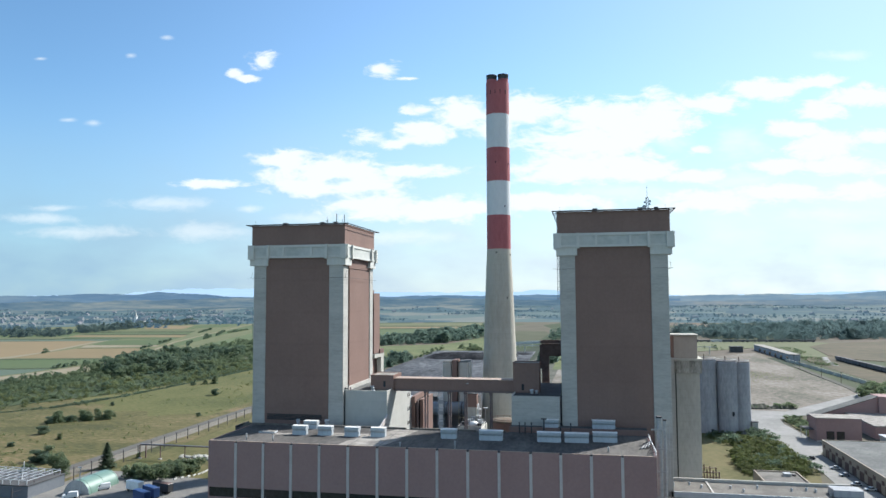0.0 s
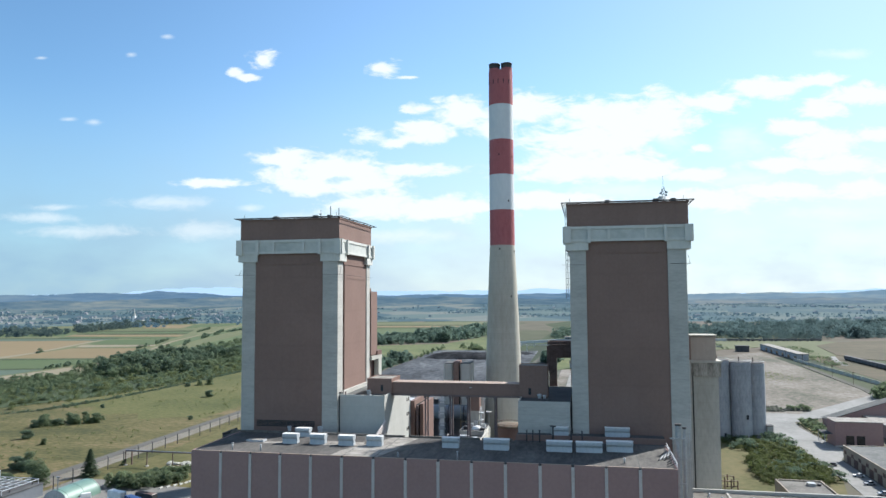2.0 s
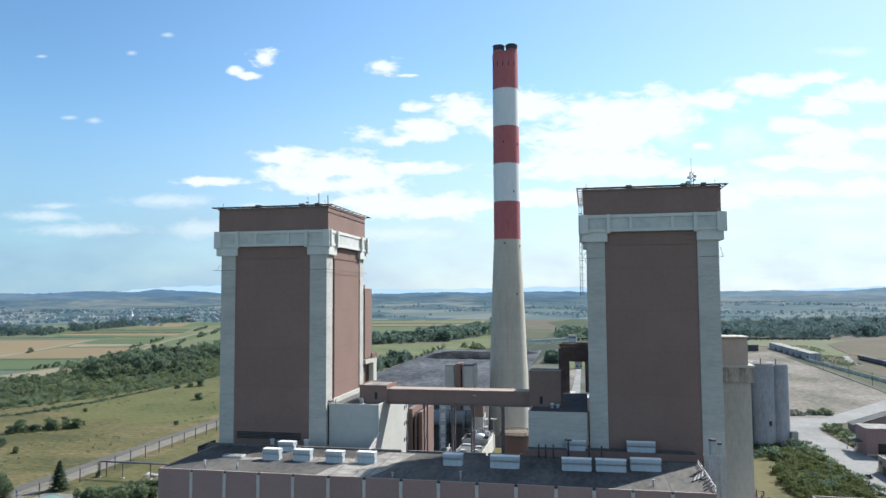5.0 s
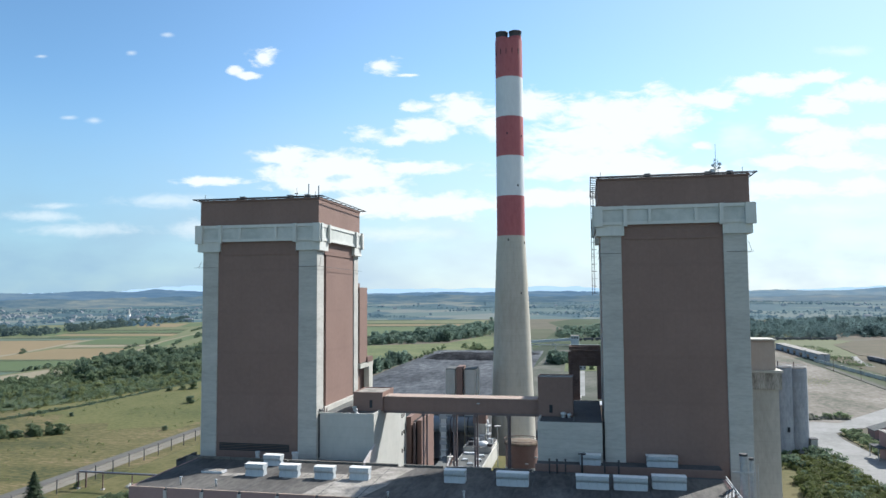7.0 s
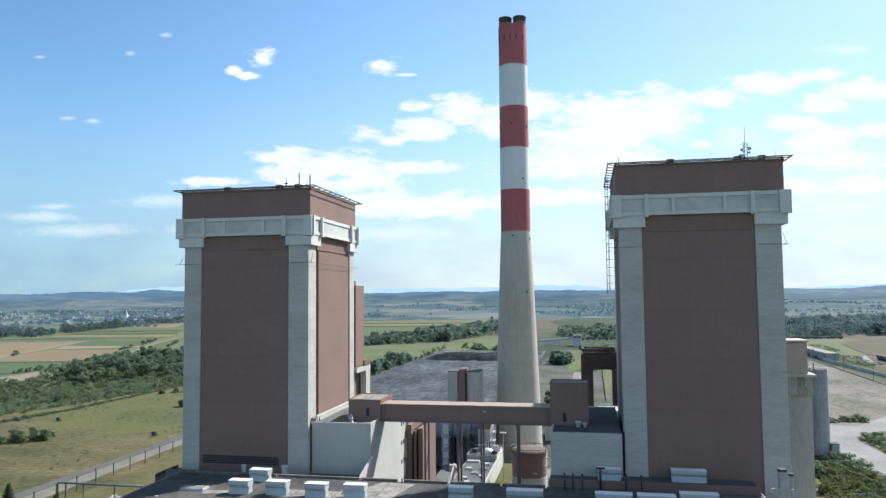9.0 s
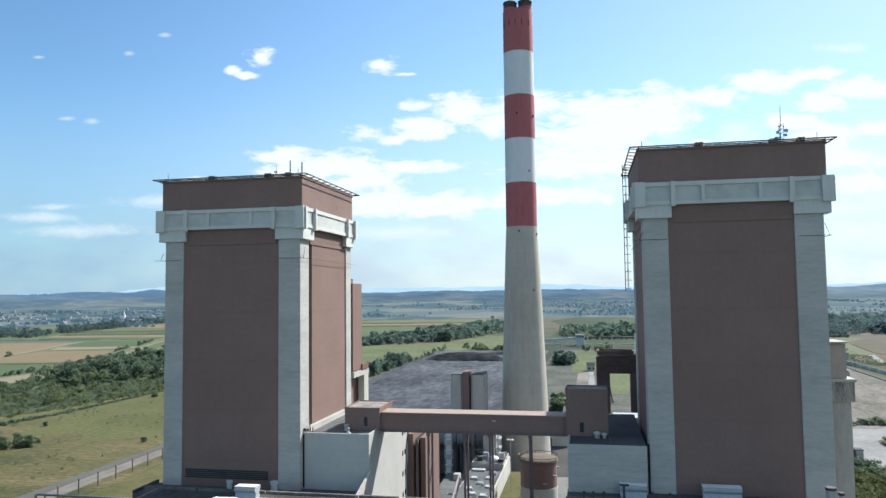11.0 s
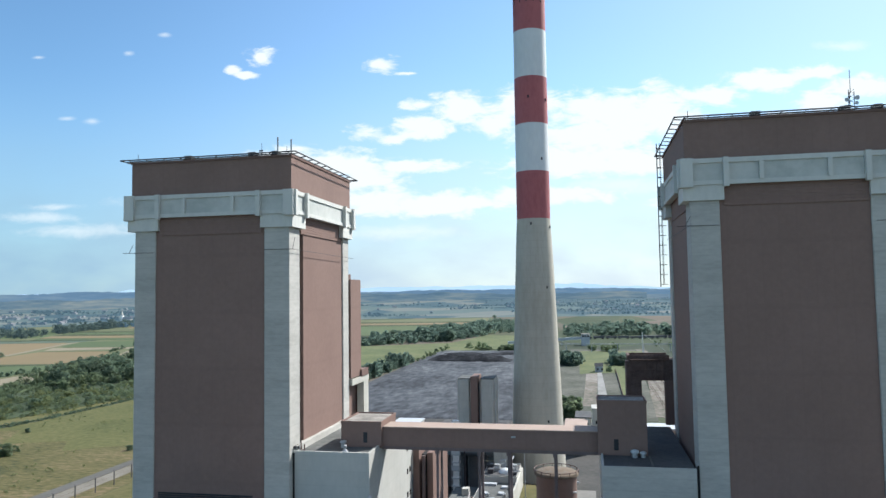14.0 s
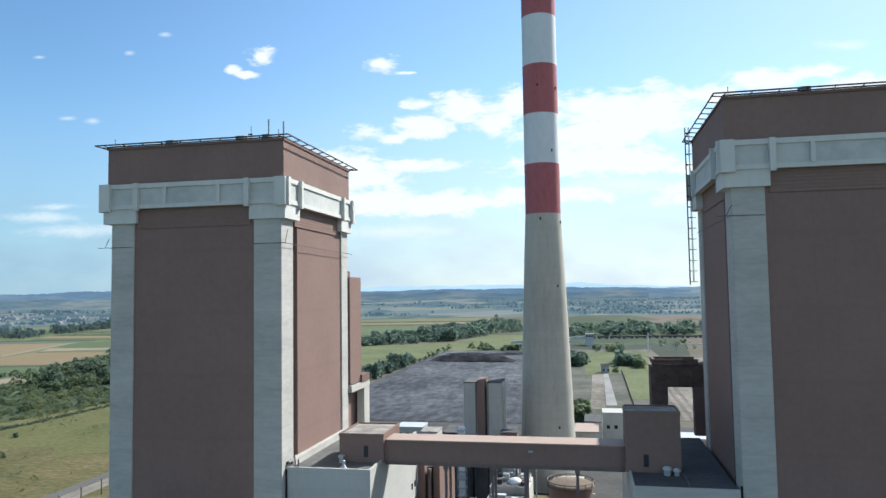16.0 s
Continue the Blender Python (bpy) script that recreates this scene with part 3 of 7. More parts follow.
sheet("field", [(-829, 807), (-750, 825), (-778, 913), (-851, 1111), (-898, 1188), (-1157, 1124)], 0.176, TANFIELD, "ripe orange-tan grain field", "field")
sheet("field", [(-621, 844), (-600, 868), (-692, 1020), (-790, 999), (-771, 908), (-748, 825)], 0.184, TANFIELD, "ripe tan grain field beside the farm track", "field")
sheet("field", [(-761, 800), (-749, 824), (-774, 910), (-863, 1138), (-891, 1220), (-900, 1219), (-876, 1143), (-787, 916), (-771, 821), (-749, 730)], 0.192, STUBBLE, "pale farm track between grain fields", "field")
sheet("field", [(-803, 782), (-608, 828), (-619, 842), (-819, 797)], 0.2, DARKFIELD, "narrow dark hedge strip between fields", "field")
sheet("field", [(-705, 687), (-594, 715), (-589, 796), (-610, 825), (-801, 780)], 0.208, GREENFIELD, "green crop field strip", "field")
sheet("field", [(-689, 672), (-586, 703), (-591, 714), (-704, 686)], 0.216, DARKFIELD, "narrow dark hedge strip between fields", "field")
sheet("field", [(-594, 579), (-583, 658), (-586, 701), (-688, 671)], 0.224, BLUEFIELD, "blue-green cabbage field strip", "field")
sheet("field", [(-515, 503), (-529, 569), (-536, 612), (-535, 649), (-535, 728), (-559, 774), (-578, 786), (-574, 696), (-577, 621), (-570, 556)], 0.232, STUBBLE, "pale stubble field beside the tree belt", "field")
sheet("field", [(-470, 459), (-483, 558), (-479, 637), (-520, 710), (-506, 654), (-516, 556), (-503, 491)], 0.24, GREENFIELD, "green crop field strip", "field")
sheet("field", [(-1219, 1185), (-887, 1249), (-902, 1270), (-1251, 1216)], 0.248, DARKFIELD, "narrow dark hedge strip between fields", "field")
sheet("field", [(-1160, 1127), (-888, 1193), (-884, 1245), (-1216, 1182)], 0.256, BLUEFIELD, "blue-green cabbage field strip", "field")
sheet("field", [(-822, 1085), (-710, 1099), (-777, 1240), (-882, 1208), (-840, 1105)], 0.264, GREENFIELD, "dark green crop field", "field")
sheet("field", [(-691, 1062), (-706, 1094), (-832, 1075), (-798, 1018)], 0.272, STUBBLE, "pale stubble strip", "field")
sheet("field", [(-684, 1023), (-689, 1060), (-795, 1015), (-791, 1001)], 0.28, OLIVEFIELD, "olive green field strip", "field")
sheet("field", [(-1126, 1677), (-1035, 1703), (-1122, 1913), (-1229, 1862), (-1179, 1761)], 0.288, TANFIELD, "ripe tan grain strip", "field")
sheet("field", [(-1025, 1707), (-982, 1836), (-1032, 2071), (-1127, 1921)], 0.296, GREENFIELD, "green crop field strip", "field")
sheet("field", [(-928, 1583), (-984, 1697), (-1190, 1637), (-1155, 1547)], 0.304, OLIVEFIELD, "olive green field strip", "field")
sheet("field", [(-906, 1533), (-921, 1572), (-1153, 1536), (-1143, 1492)], 0.312, DARKFIELD, "narrow dark hedge strip between fields", "field")
sheet("field", [(-867, 1458), (-901, 1526), (-1137, 1484), (-1108, 1427)], 0.32, GREENFIELD, "green crop field strip", "field")
sheet("field", [(-847, 1411), (-863, 1451), (-1103, 1417), (-1088, 1379)], 0.328, DARKFIELD, "narrow dark hedge strip between fields", "field")
sheet("field", [(-809, 1327), (-843, 1405), (-1083, 1370), (-1054, 1306)], 0.336, TANFIELD, "pale tan stubble strip", "field")
sheet("field", [(-893, 1264), (-778, 1247), (-805, 1321), (-1051, 1300), (-1025, 1255)], 0.344, GREENFIELD, "green crop field strip", "field")
sheet("field", [(-563, 821), (-645, 989), (-720, 1160), (-784, 1349), (-1009, 2049), (-1025, 2090), (-797, 1376), (-733, 1180), (-657, 1002), (-570, 824)], 0.352, STUBBLE, "pale farm track along the tree belt", "field")
sheet("field", [(-680, 1133), (-780, 1453), (-840, 1705), (-966, 1961), (-776, 1339), (-714, 1154), (-625, 968)], 0.36, GREENFIELD, "green crop wedge beside the farm track", "field")
sheet("field", [(-636, 1095), (-768, 1559), (-809, 1643), (-755, 1408), (-666, 1114), (-597, 950)], 0.368, OLIVEFIELD, "rough grass strip along the hedge", "field")
sheet("field", [(-562, 1000), (-603, 1225), (-742, 1508), (-634, 1109), (-588, 997)], 0.376, GREENFIELD, "olive green crop field", "field")
sheet("field", [(-625, 1947), (-271, 1977), (-305, 2225), (-677, 2108)], 0.384, OLIVEFIELD, "wide pale olive field behind the woods", "field")
sheet("field", [(-605, 1885), (-264, 1922), (-270, 1969), (-622, 1939)], 0.392, DARKFIELD, "dark ploughed strip behind the woods", "field")
sheet("field", [(-571, 1778), (-250, 1822), (-263, 1915), (-602, 1877)], 0.4, TANFIELD, "pale tan strip behind the woods", "field")
sheet("field", [(-552, 1720), (-243, 1769), (-249, 1815), (-568, 1771)], 0.408, DARKFIELD, "dark ploughed strip behind the woods", "field")
sheet("field", [(-436, 1358), (-196, 1428), (-242, 1763), (-550, 1713)], 0.416, GREENFIELD, "green field behind the woods", "field")
sheet("field", [(-227, 816), (-222, 923), (-213, 1026), (-155, 1056), (-112, 1086), (-140, 1355), (-201, 1366), (-230, 1177), (-313, 1123)], 0.424, BRIGHTFIELD, "bright green meadow between woods and coal yard", "field")
sheet("field", [(-225, 720), (-227, 816), (-313, 1123), (-354, 1104)], 0.432, BRIGHTFIELD, "rough green meadow beside the coal yard", "field")
sheet("field", [(114, 1029), (252, 1160), (308, 1193), (339, 1311), (147, 1319)], 0.44, OLIVEFIELD, "rough grass beyond the gravel yard", "field")
sheet("field", [(308, 1018), (314, 967), (364, 906), (560, 1387), (393, 1287), (335, 1196)], 0.448, DRYGRASS, "dry brown grassland beside the railway", "field")
sheet("field", [(275, 1093), (265, 976), (302, 999), (335, 1196), (394, 1290), (368, 1315), (293, 1305)], 0.456, OLIVEFIELD, "olive rough grass beside the railway", "field")
sheet("ditch", [(-402, 420), (-397, 420), (-371, 455), (-361.5, 505), (-358.5, 578), (-358, 740), (-362, 740), (-363, 578), (-366, 505), (-376, 455)], 0.09, DITCH_REED, "dark drainage ditch along the tree belt", "ditch")
sheet("yard_bank", [(205, 600), (212, 600), (219, 660), (228, 860), (222, 860), (213, 660)], 0.5, VERGE_DIRT, "low dark earth bank along the gravel yard", "bank")
# meadow beside the plant, roads, yards
sheet("meadow", [(-400, 150), (-212, 150), (-214, 700), (-240, 860), (-300, 930), (-372, 880), (-378, 760), (-385, 560), (-410, 480), (-450, 400)], 0.05, MEADOW, "dry grass meadow with bare patches", "meadow")
sheet("green_meadow", [(-330, 440), (-300, 452), (-285, 430), (-262, 446), (-247, 436), (-248, 620), (-252, 760), (-290, 860), (-366, 860), (-374, 760), (-380, 580), (-396, 500), (-372, 470), (-350, 476)], 0.07, GREEN_MEADOW, "greener part of the rough meadow", "meadow")
sheet("verge", [(-212, 230), (-130, 230), (-130, 700), (-213, 700)], 0.06, LAWN, "rough grass verge between road and plant", "grass")
sheet("road", [(-230, 150), (-221.5, 150), (-222, 330), (-225, 450), (-228, 620), (-232, 860), (-237, 860), (-234, 620), (-232, 450), (-230.5, 330)], 0.12, TRACK_DIRT, "worn pale works road along the boundary fence", "road")
sheet("road_shoulder", [(-237, 150), (-230.3, 150), (-230.8, 330), (-232.3, 450), (-234.3, 620), (-237.3, 860), (-241, 860), (-239.4, 620), (-238, 450), (-237.4, 330)], 0.10, ASPHALT_OLD, "worn dark lane beside the works road", "road")
sheet("pavement", [(-215, 215), (-122.5, 215), (-122.5, 300), (-160, 286), (-205, 292), (-219, 292)], 0.16, ASPHALT, "pale paved works yard", "pavement")
sheet("works_yard", [(-122, 247), (24, 247), (60, 300), (60, 540), (-160, 540), (-130, 300)], 0.11, ASPHALT_DARK, "dark paved yard behind the turbine hall", "pavement")
sheet("gravel_yard", [(24, 532), (110, 522), (129, 517), (211, 612), (214, 660), (224, 1056), (139, 960), (60, 945), (24, 800)], 0.14, GRAVEL, "wide pale gravel storage yard", "yard")
sheet("asphalt_road", [(97, 290), (111, 290), (111, 385), (120, 405), (118, 430), (116, 470), (118, 488), (134, 505), (150, 512), (240, 640), (236, 660), (130, 521), (100, 524), (62, 512), (62, 500), (96, 500), (97, 470), (97, 437), (98.5, 408), (98, 371), (100, 345)], 0.18, CONCRETE_ROAD, "pale asphalt road past the silos", "road")
sheet("grass_bank", [(119, 432), (126, 432), (134, 500), (119, 486)], 0.3, LAWN, "weedy grass bank beside the workshop", "grass")
sheet("lawn", [(42, 285), (84, 285), (99, 345), (96, 432), (56, 432), (46, 420)], 0.17, LAWN, "dry yellow-green lawn", "lawn")
sheet("works_road", [(-23, 612), (-16, 612), (-17, 793), (-21, 793)], 0.17, CONCRETE_ROAD, "narrow pale road behind the chimney", "road")
sheet("gravel_strip", [(-33, 597), (-24, 597), (-21, 793), (-31, 788)], 0.15, GRAVEL, "weedy gravel strip beside the narrow road", "gravel")
sheet("grass_plot", [(-37, 783), (-3, 794), (-5, 641), (7, 642), (37, 1035), (-39, 1034)], 0.16, BRIGHTFIELD, "yellow-green grass behind the chimney", "grass")
sheet("coal_track", [(-194, 662), (-197, 822), (-210, 1087), (-216, 1087), (-202, 827), (-201, 661)], 0.3, STUBBLE, "pale dusty track beside the coal yard", "track")
sheet("rail_bed", [(10, 560), (40, 560), (46, 760), (42, 1060), (30, 1060), (20, 760)], 0.13, GRAVEL, "pale gravel rail bed", "railway")
sheet("rough_ground", [(-60, 545), (10, 545), (20, 800), (30, 1060), (-60, 1060), (-70, 800)], 0.09, ROUGH, "rough dry grass behind the chimney", "grass")


def coal_yard():
    """Coal store: spread coal with ridges, tyre-worn lanes and one long heap at the back."""
    nx, ny = 110, 300
    x0, x1, y0, y1 = -212, -66, 540, 1036
    pts, faces = [], []
    for j in range(ny + 1):
        for i in range(nx + 1):
            y = y0 + (y1 - y0) * j / ny
            lean = (y - y0) / (y1 - y0)
            x = x0 - 6 * lean + (x1 - x0) * i / nx
            edge = min(i, nx - i, j, ny - j)
            h = 0.25 + 1.1 * abs(noise.fractal(Vector((x / 45, y / 80, 1.0)), 0.8, 2.2, 5))
            h += 0.35 * abs(noise.noise(Vector((x / 14, y / 14, 4.0)))) + 0.3 * abs(noise.noise(Vector((x / 5, y / 4, 7.0))))
            pts.append((x, y, h if edge > 0 else -0.3))
    for j in range(ny):
        for i in range(nx):
            k = j * (nx + 1) + i
            faces.append((k, k + 1, k + nx + 2, k + nx + 1))
    me = bpy.data.meshes.new("coal_yard")
    me.from_pydata(pts, [], faces)
    for f in me.polygons:
        f.use_smooth = True
    me.materials.append(COAL)
    tagged(new("coal_yard", me), "coal store of spread grey-black coal and dust", "coal yard", kind="structure")


coal_yard()


def heap(name, cx, cy, length, width, height, turn, seed, mat, label):
    """A long ridge of loose stuff with steep, gullied flanks."""
    nx, ny = 90, 28
    pts, faces = [], []
    c, s = math.cos(radians(turn)), math.sin(radians(turn))
    for j in range(ny + 1):
        for i in range(nx + 1):
            u, v = 2 * i / nx - 1, 2 * j / ny - 1
            crest = min(1.0, 3.0 * (1 - abs(u))) * (0.75 + 0.35 * noise.noise(Vector((u * 4, seed, 0))))
            h = height * crest * max(0.0, 1 - abs(v)) ** 0.8 + 0.8 * noise.noise(Vector((u * 14, v * 4, seed))) * (1 - abs(v)) * (1 - abs(u))
            x, y = u * length / 2, v * width / 2 * (1 + 0.25 * noise.noise(Vector((u * 5, v, seed + 3))))
            pts.append((cx + x * c - y * s, cy + x * s + y * c, 0.6 + h if 0 < i < nx and 0 < j < ny else 0.0))
    for j in range(ny):
        for i in range(nx):
            k = j * (nx + 1) + i
            faces.append((k, k + 1, k + nx + 2, k + nx + 1))
    me = bpy.data.meshes.new(name)
    me.from_pydata(pts, [], faces)
    for f in me.polygons:
        f.use_smooth = True
    me.materials.append(mat)
    tagged(new(name, me), label, "heap", "loose heaps")


heap("coal_ridge", -158, 905, 96, 34, 8.5, -4, 2.0, COAL_BLACK, "long black heap of coal on the coal store")
heap("coal_ridge", -112, 985, 80, 34, 2.6, 4, 5.0, COAL_BLACK, "low black heap of coal at the yard's far end")
heap("coal_ridge", -180, 985, 50, 30, 2.2, 10, 7.0, COAL_BLACK, "low black heap of coal at the yard's far end")
heap("spoil_mound", 113, 534, 20, 12, 3.4, 5, 9.0, ROUGH, "overgrown grey spoil heap on the gravel yard")
heap("spoil_mound", 132, 537, 16, 9, 2.4, 5, 11.0, ROUGH, "overgrown grey spoil heap on the gravel yard")
# ---- boiler houses ----
def boiler_house(x0, x1, y0, y1, lift, label, vent, left, right):
    """A tall brown-clad boiler house with concrete corner pillars and a pale band below its attic. lift: metres above the lower twin; left, right: the x-span of the pillars."""
    top, b1, b0, corb, foot = 105 + lift, 97.35 + lift, 92.6 + lift, 89.7 + lift, 0.0
    house = thing("boiler_house", ((x0 + x1) / 2, (y0 + y1) / 2, 0), label, "boiler house", "twin boiler houses")
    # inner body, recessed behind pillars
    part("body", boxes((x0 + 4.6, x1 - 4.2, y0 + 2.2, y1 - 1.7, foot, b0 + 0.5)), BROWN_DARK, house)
    attic = part("attic", boxes((x0 + 0.2, x1 - 0.2, y0 + 0.3, y1 - 0.2, b0 + 0.4, top)), BROWN, house, "brown ribbed sheet attic storey")
    part("roof_edge", boxes((x0, x1, y0 + 0.1, y0 + 0.5, top - 0.35, top + 0.12), (x0, x1, y1 - 0.4, y1, top - 0.35, top + 0.12), (x0, x0 + 0.4, y0 + 0.5, y1 - 0.4, top - 0.35, top + 0.12), (x1 - 0.4, x1, y0 + 0.5, y1 - 0.4, top - 0.35, top + 0.12)), BROWN_DARK, attic)
    part("roof_deck", boxes((x0 + 0.5, x1 - 0.5, y0 + 0.6, y1 - 0.5, top - 0.1, top + 0.03)), ROOF_DARK, attic)
    # corner pillars with chamfered edges
    for xa, xb in (left, right):
        for ya, yb in ((y0 + 0.2, y0 + 5.8), (y1 - 4.6, y1 - 0.2)):
            bm = boxes((xa, xb, ya, yb, foot, corb + 0.3))
            bmesh.ops.bevel(bm, geom=[e for e in bm.edges if abs(e.verts[0].co.z - e.verts[1].co.z) > 1], offset=0.12, segments=1, affect="EDGES")
            part("pillar", bm, CONCRETE, house)
    # cladding panels, a little behind the pillars' faces
    sides = ((left[0] + 0.35, left[0] + 4.0), (right[1] - 4.0, right[1] - 0.35))
    part("front_cladding", boxes((left[1] + 0.003, right[0] - 0.003, y0 + 0.55, y0 + 2.4, foot, corb + 0.2)), BROWN, house)
    part("rear_cladding", boxes((left[1] + 0.003, right[0] - 0.003, y1 - 2.2, y1 - 0.6, foot, corb - 1.02)), BROWN, house)
    for x, xe in sides:
        part("side_cladding", boxes((x, xe, y0 + 8.6, y1 - 4.603, foot, corb + 0.2)), BROWN, house)
    # dark strips between pillars and side cladding, coloured as the deep slots' shade
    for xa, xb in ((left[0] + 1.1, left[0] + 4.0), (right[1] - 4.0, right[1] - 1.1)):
        part("joint", boxes((xa, xb, y0 + 5.803, y0 + 8.597, foot, corb - 0.1)), JOINT_SHADE, house)
    # louvres under the band
    for k in range(7):
        z = corb - 1.0 + k * 0.58
        part("louvre", boxes((x0 + 7.0, x1 - 7.0, y0 + 0.35, y0 + 2.3, z, z + 0.55)), BROWN, house)
        for x, xe in ((left[0] + 0.12, sides[0][1]), (sides[1][0], right[1] - 0.12)):
            part("louvre", boxes((x, xe, y0 + 6.95, y1 - 6.95, z, z + 0.55)), BROWN, house)
    # pale band
    e = 0.45
    band = part("band", boxes((x0 - e + 0.15, x1 + e - 0.15, y0 - e + 0.15, y0 + 0.8, b0, b1), (x0 - e + 0.15, x1 + e - 0.15, y1 - 0.8, y1 + e - 0.15, b0, b1), (x0 - e + 0.15, x0 + 0.8, y0 + 0.8, y1 - 0.8, b0, b1), (x1 - 0.8, x1 + e - 0.15, y0 + 0.8, y1 - 0.8, b0, b1)), BAND_PANEL, house, "pale weathered concrete band")
    for z0, z1 in ((b0 - 0.05, b0 + 0.75), (b1 - 0.75, b1 + 0.15)):
        part("rail", boxes((x0 - e, x1 + e, y0 - e - 0.12, y0 - e + 0.17, z0, z1), (x0 - e, x1 + e, y1 + e - 0.17, y1 + e + 0.12, z0, z1), (x0 - e - 0.12, x0 - e + 0.17, y0 - e, y1 + e, z0, z1), (x1 + e - 0.17, x1 + e + 0.12, y0 - e, y1 + e, z0, z1)), BAND, band)
    w, d = x1 - x0, y1 - y0
    for k, s in ((0.0, 1.5), (0.19, 0.95), (0.35, 0.75), (0.65, 0.75), (0.81, 0.95), (1.0, 1.5)):
        x = x0 + w * k
        xl, xr = (x - e - 0.3, x + s) if k == 0 else (x - s, x + e + 0.3) if k == 1 else (x - s / 2, x + s / 2)
        out = 0.75 if s > 0.8 else 0.35
        part("rib", boxes((xl, xr, y0 - e - out, y0 - e + 0.1, b0 + (-0.5 if s > 0.8 else 0.7), b1 + (0.2 if s > 0.8 else -0.7))), BAND, band)
    for yl, yr in ((y0 - e, y0 + 0.6), (y0 + 5.9, y0 + 6.9), (y1 - 7.4, y1 - 6.4), (y1 - 1.0, y1 + e)):
        for xa, xb in ((x0 - e - 0.75, x0 - e + 0.1), (x1 + e - 0.1, x1 + e + 0.75)):
            part("rib", boxes((xa, xb, yl, yr, b0 - 0.5, b1 + 0.2)), BAND, band)
    # corbels over the pillars
    for xa, xb in ((x0 - 0.3, x0 + 7.0), (x1 - 7.0, x1 + 0.3)):
        for ya, yb in ((y0 - 0.3, y0 + 6.9), (y1 - 6.9, y1 + 0.3)):
            part("corbel", boxes((xa, xb, ya, yb, corb, b0)), BAND, house)
    # lightning rail round the shaft, with projecting ends
    z = 85.0 + lift
    for p, q in (((x0 - 1.6, y0 + 0.0, z), (x0 + 6, y0, z)), ((x1 - 6.2, y0, z), (x1 + 0.4, y0, z)), ((x1 + 0.0, y0, z), (x1 + 0.0, y1 + 1.5, z - 0.3)), ((x0 + 0.6, y0, z), (x0 + 0.6, y1, z)),
                 ((x1, y0 + 0.5, z), (x1 - 0.3, y0 + 2.5, z + 2.8)), ((x0 - 0.1, y0, z), (x0 + 0.9, y0 - 0.1, z + 1.8))):
        part("conductor_rail", tubes(0.055, (p, q)), DARK_STEEL, house)
    # cleaning-cradle track overhanging the roof
    o, zz = 1.5, top + 0.35
    ring = [(x0 - o, y0 - o), (x1 + o, y0 - o), (x1 + o, y1 + o), (x0 - o, y1 + o)]
    pairs = [((*ring[i], zz), (*ring[(i + 1) % 4], zz)) for i in range(4)]
    pairs += [((x0 + 0.3, y0 + 0.3, zz), (x1 - 0.3, y0 + 0.3, zz)), ((x1 - 0.3, y0 + 0.3, zz), (x1 - 0.3, y1 - 0.3, zz)), ((x0 + 0.3, y0 + 0.3, zz), (x0 + 0.3, y1 - 0.3, zz))]
    track = part("cradle_track", tubes(0.15, pairs[0], seg=5), DARK_STEEL, house, "dark steel cradle track round the roof edge")
    for pair in pairs[1:]:
        part("cradle_rail", tubes(0.15, pair, seg=5), DARK_STEEL, house)
    n = 9
    for i in range(n + 1):
        x, y = x0 + 0.4 + (w - 0.8) * i / n, y0 + 0.4 + (d - 0.8) * i / n
        part("bracket", tubes(0.11, ((x, y0 + 0.5, zz - 0.2), (x, y0 - o, zz)), seg=4), DARK_STEEL, track)
        for xa, xb in ((x0 + 0.5, x0 - o), (x1 - 0.5, x1 + o)):
            part("bracket", tubes(0.11, ((xa, y, zz - 0.2), (xb, y, zz)), seg=4), DARK_STEEL, track)
    # low roof hatches
    for k, hw in ((0.346, 0.8), (0.744, 0.8), (0.884, 0.7)):
        part("roof_hatch", boxes((x0 + w * k - hw, x0 + w * k + hw, y0 + 1.2, y0 + 3.0, top, top + 1.25)), ROOF_GREY, house)
    for x in (x0 + 1.2, x1 - 1.5):
        part("lightning_rod", tubes(0.06, ((x, y0 + 1, top), (x, y0 + 1, top + 2.0))), DARK_STEEL, house)
    if vent:
        for k in range(5):
            part("vent_slat", boxes((x0 + 7.2, x1 - 9.0, y0 + 0.4, y0 + 0.6, 31.6 + 0.45 * k, 31.9 + 0.45 * k)), BLACK, house)
    return house


left_house = boiler_house(-126.7, -88.7, 255.7, 294.1, 0.0, "brown-clad boiler house with concrete corner pillars and pale band", True, (-125.5, -120.5), (-95.0, -89.35))
right_house = boiler_house(-9.9, 28.8, 254.8, 292.0, 2.1, "brown-clad boiler house with roof mast and caged ladder", False, (-9.0, -3.7), (21.9, 27.7))
part("joint", boxes((-9.3, -9.0, 254.85, 255.3, 30, 43)), SEAM, right_house)


def panel_antenna(x, y, z, h):
    t = thing("panel_antenna", (x, y, z), "slim grey mobile-phone antenna on a short pole", "antenna", "roof antennas")
    part("pole", tubes(0.08, ((x, y, z), (x, y, z + h))), DARK_STEEL, t)
    bm = boxes((x - 0.17, x + 0.17, y - 0.25, y - 0.1, z + h * 0.3, z + h * 1.05))
    soften(bm, 0.04)
    part("panel", bm, GALV, t)


panel_antenna(-93.0, 258.5, 105.0, 4.3)
panel_antenna(-89.9, 258.5, 105.0, 3.7)
t = thing("wind_mast", (-96.8, 258.5, 105.0), "small steel mast with wind vane", "mast", "roof antennas")
part("pole", tubes(0.06, ((-96.8, 258.5, 105), (-96.8, 258.5, 108.4))), DARK_STEEL, t)
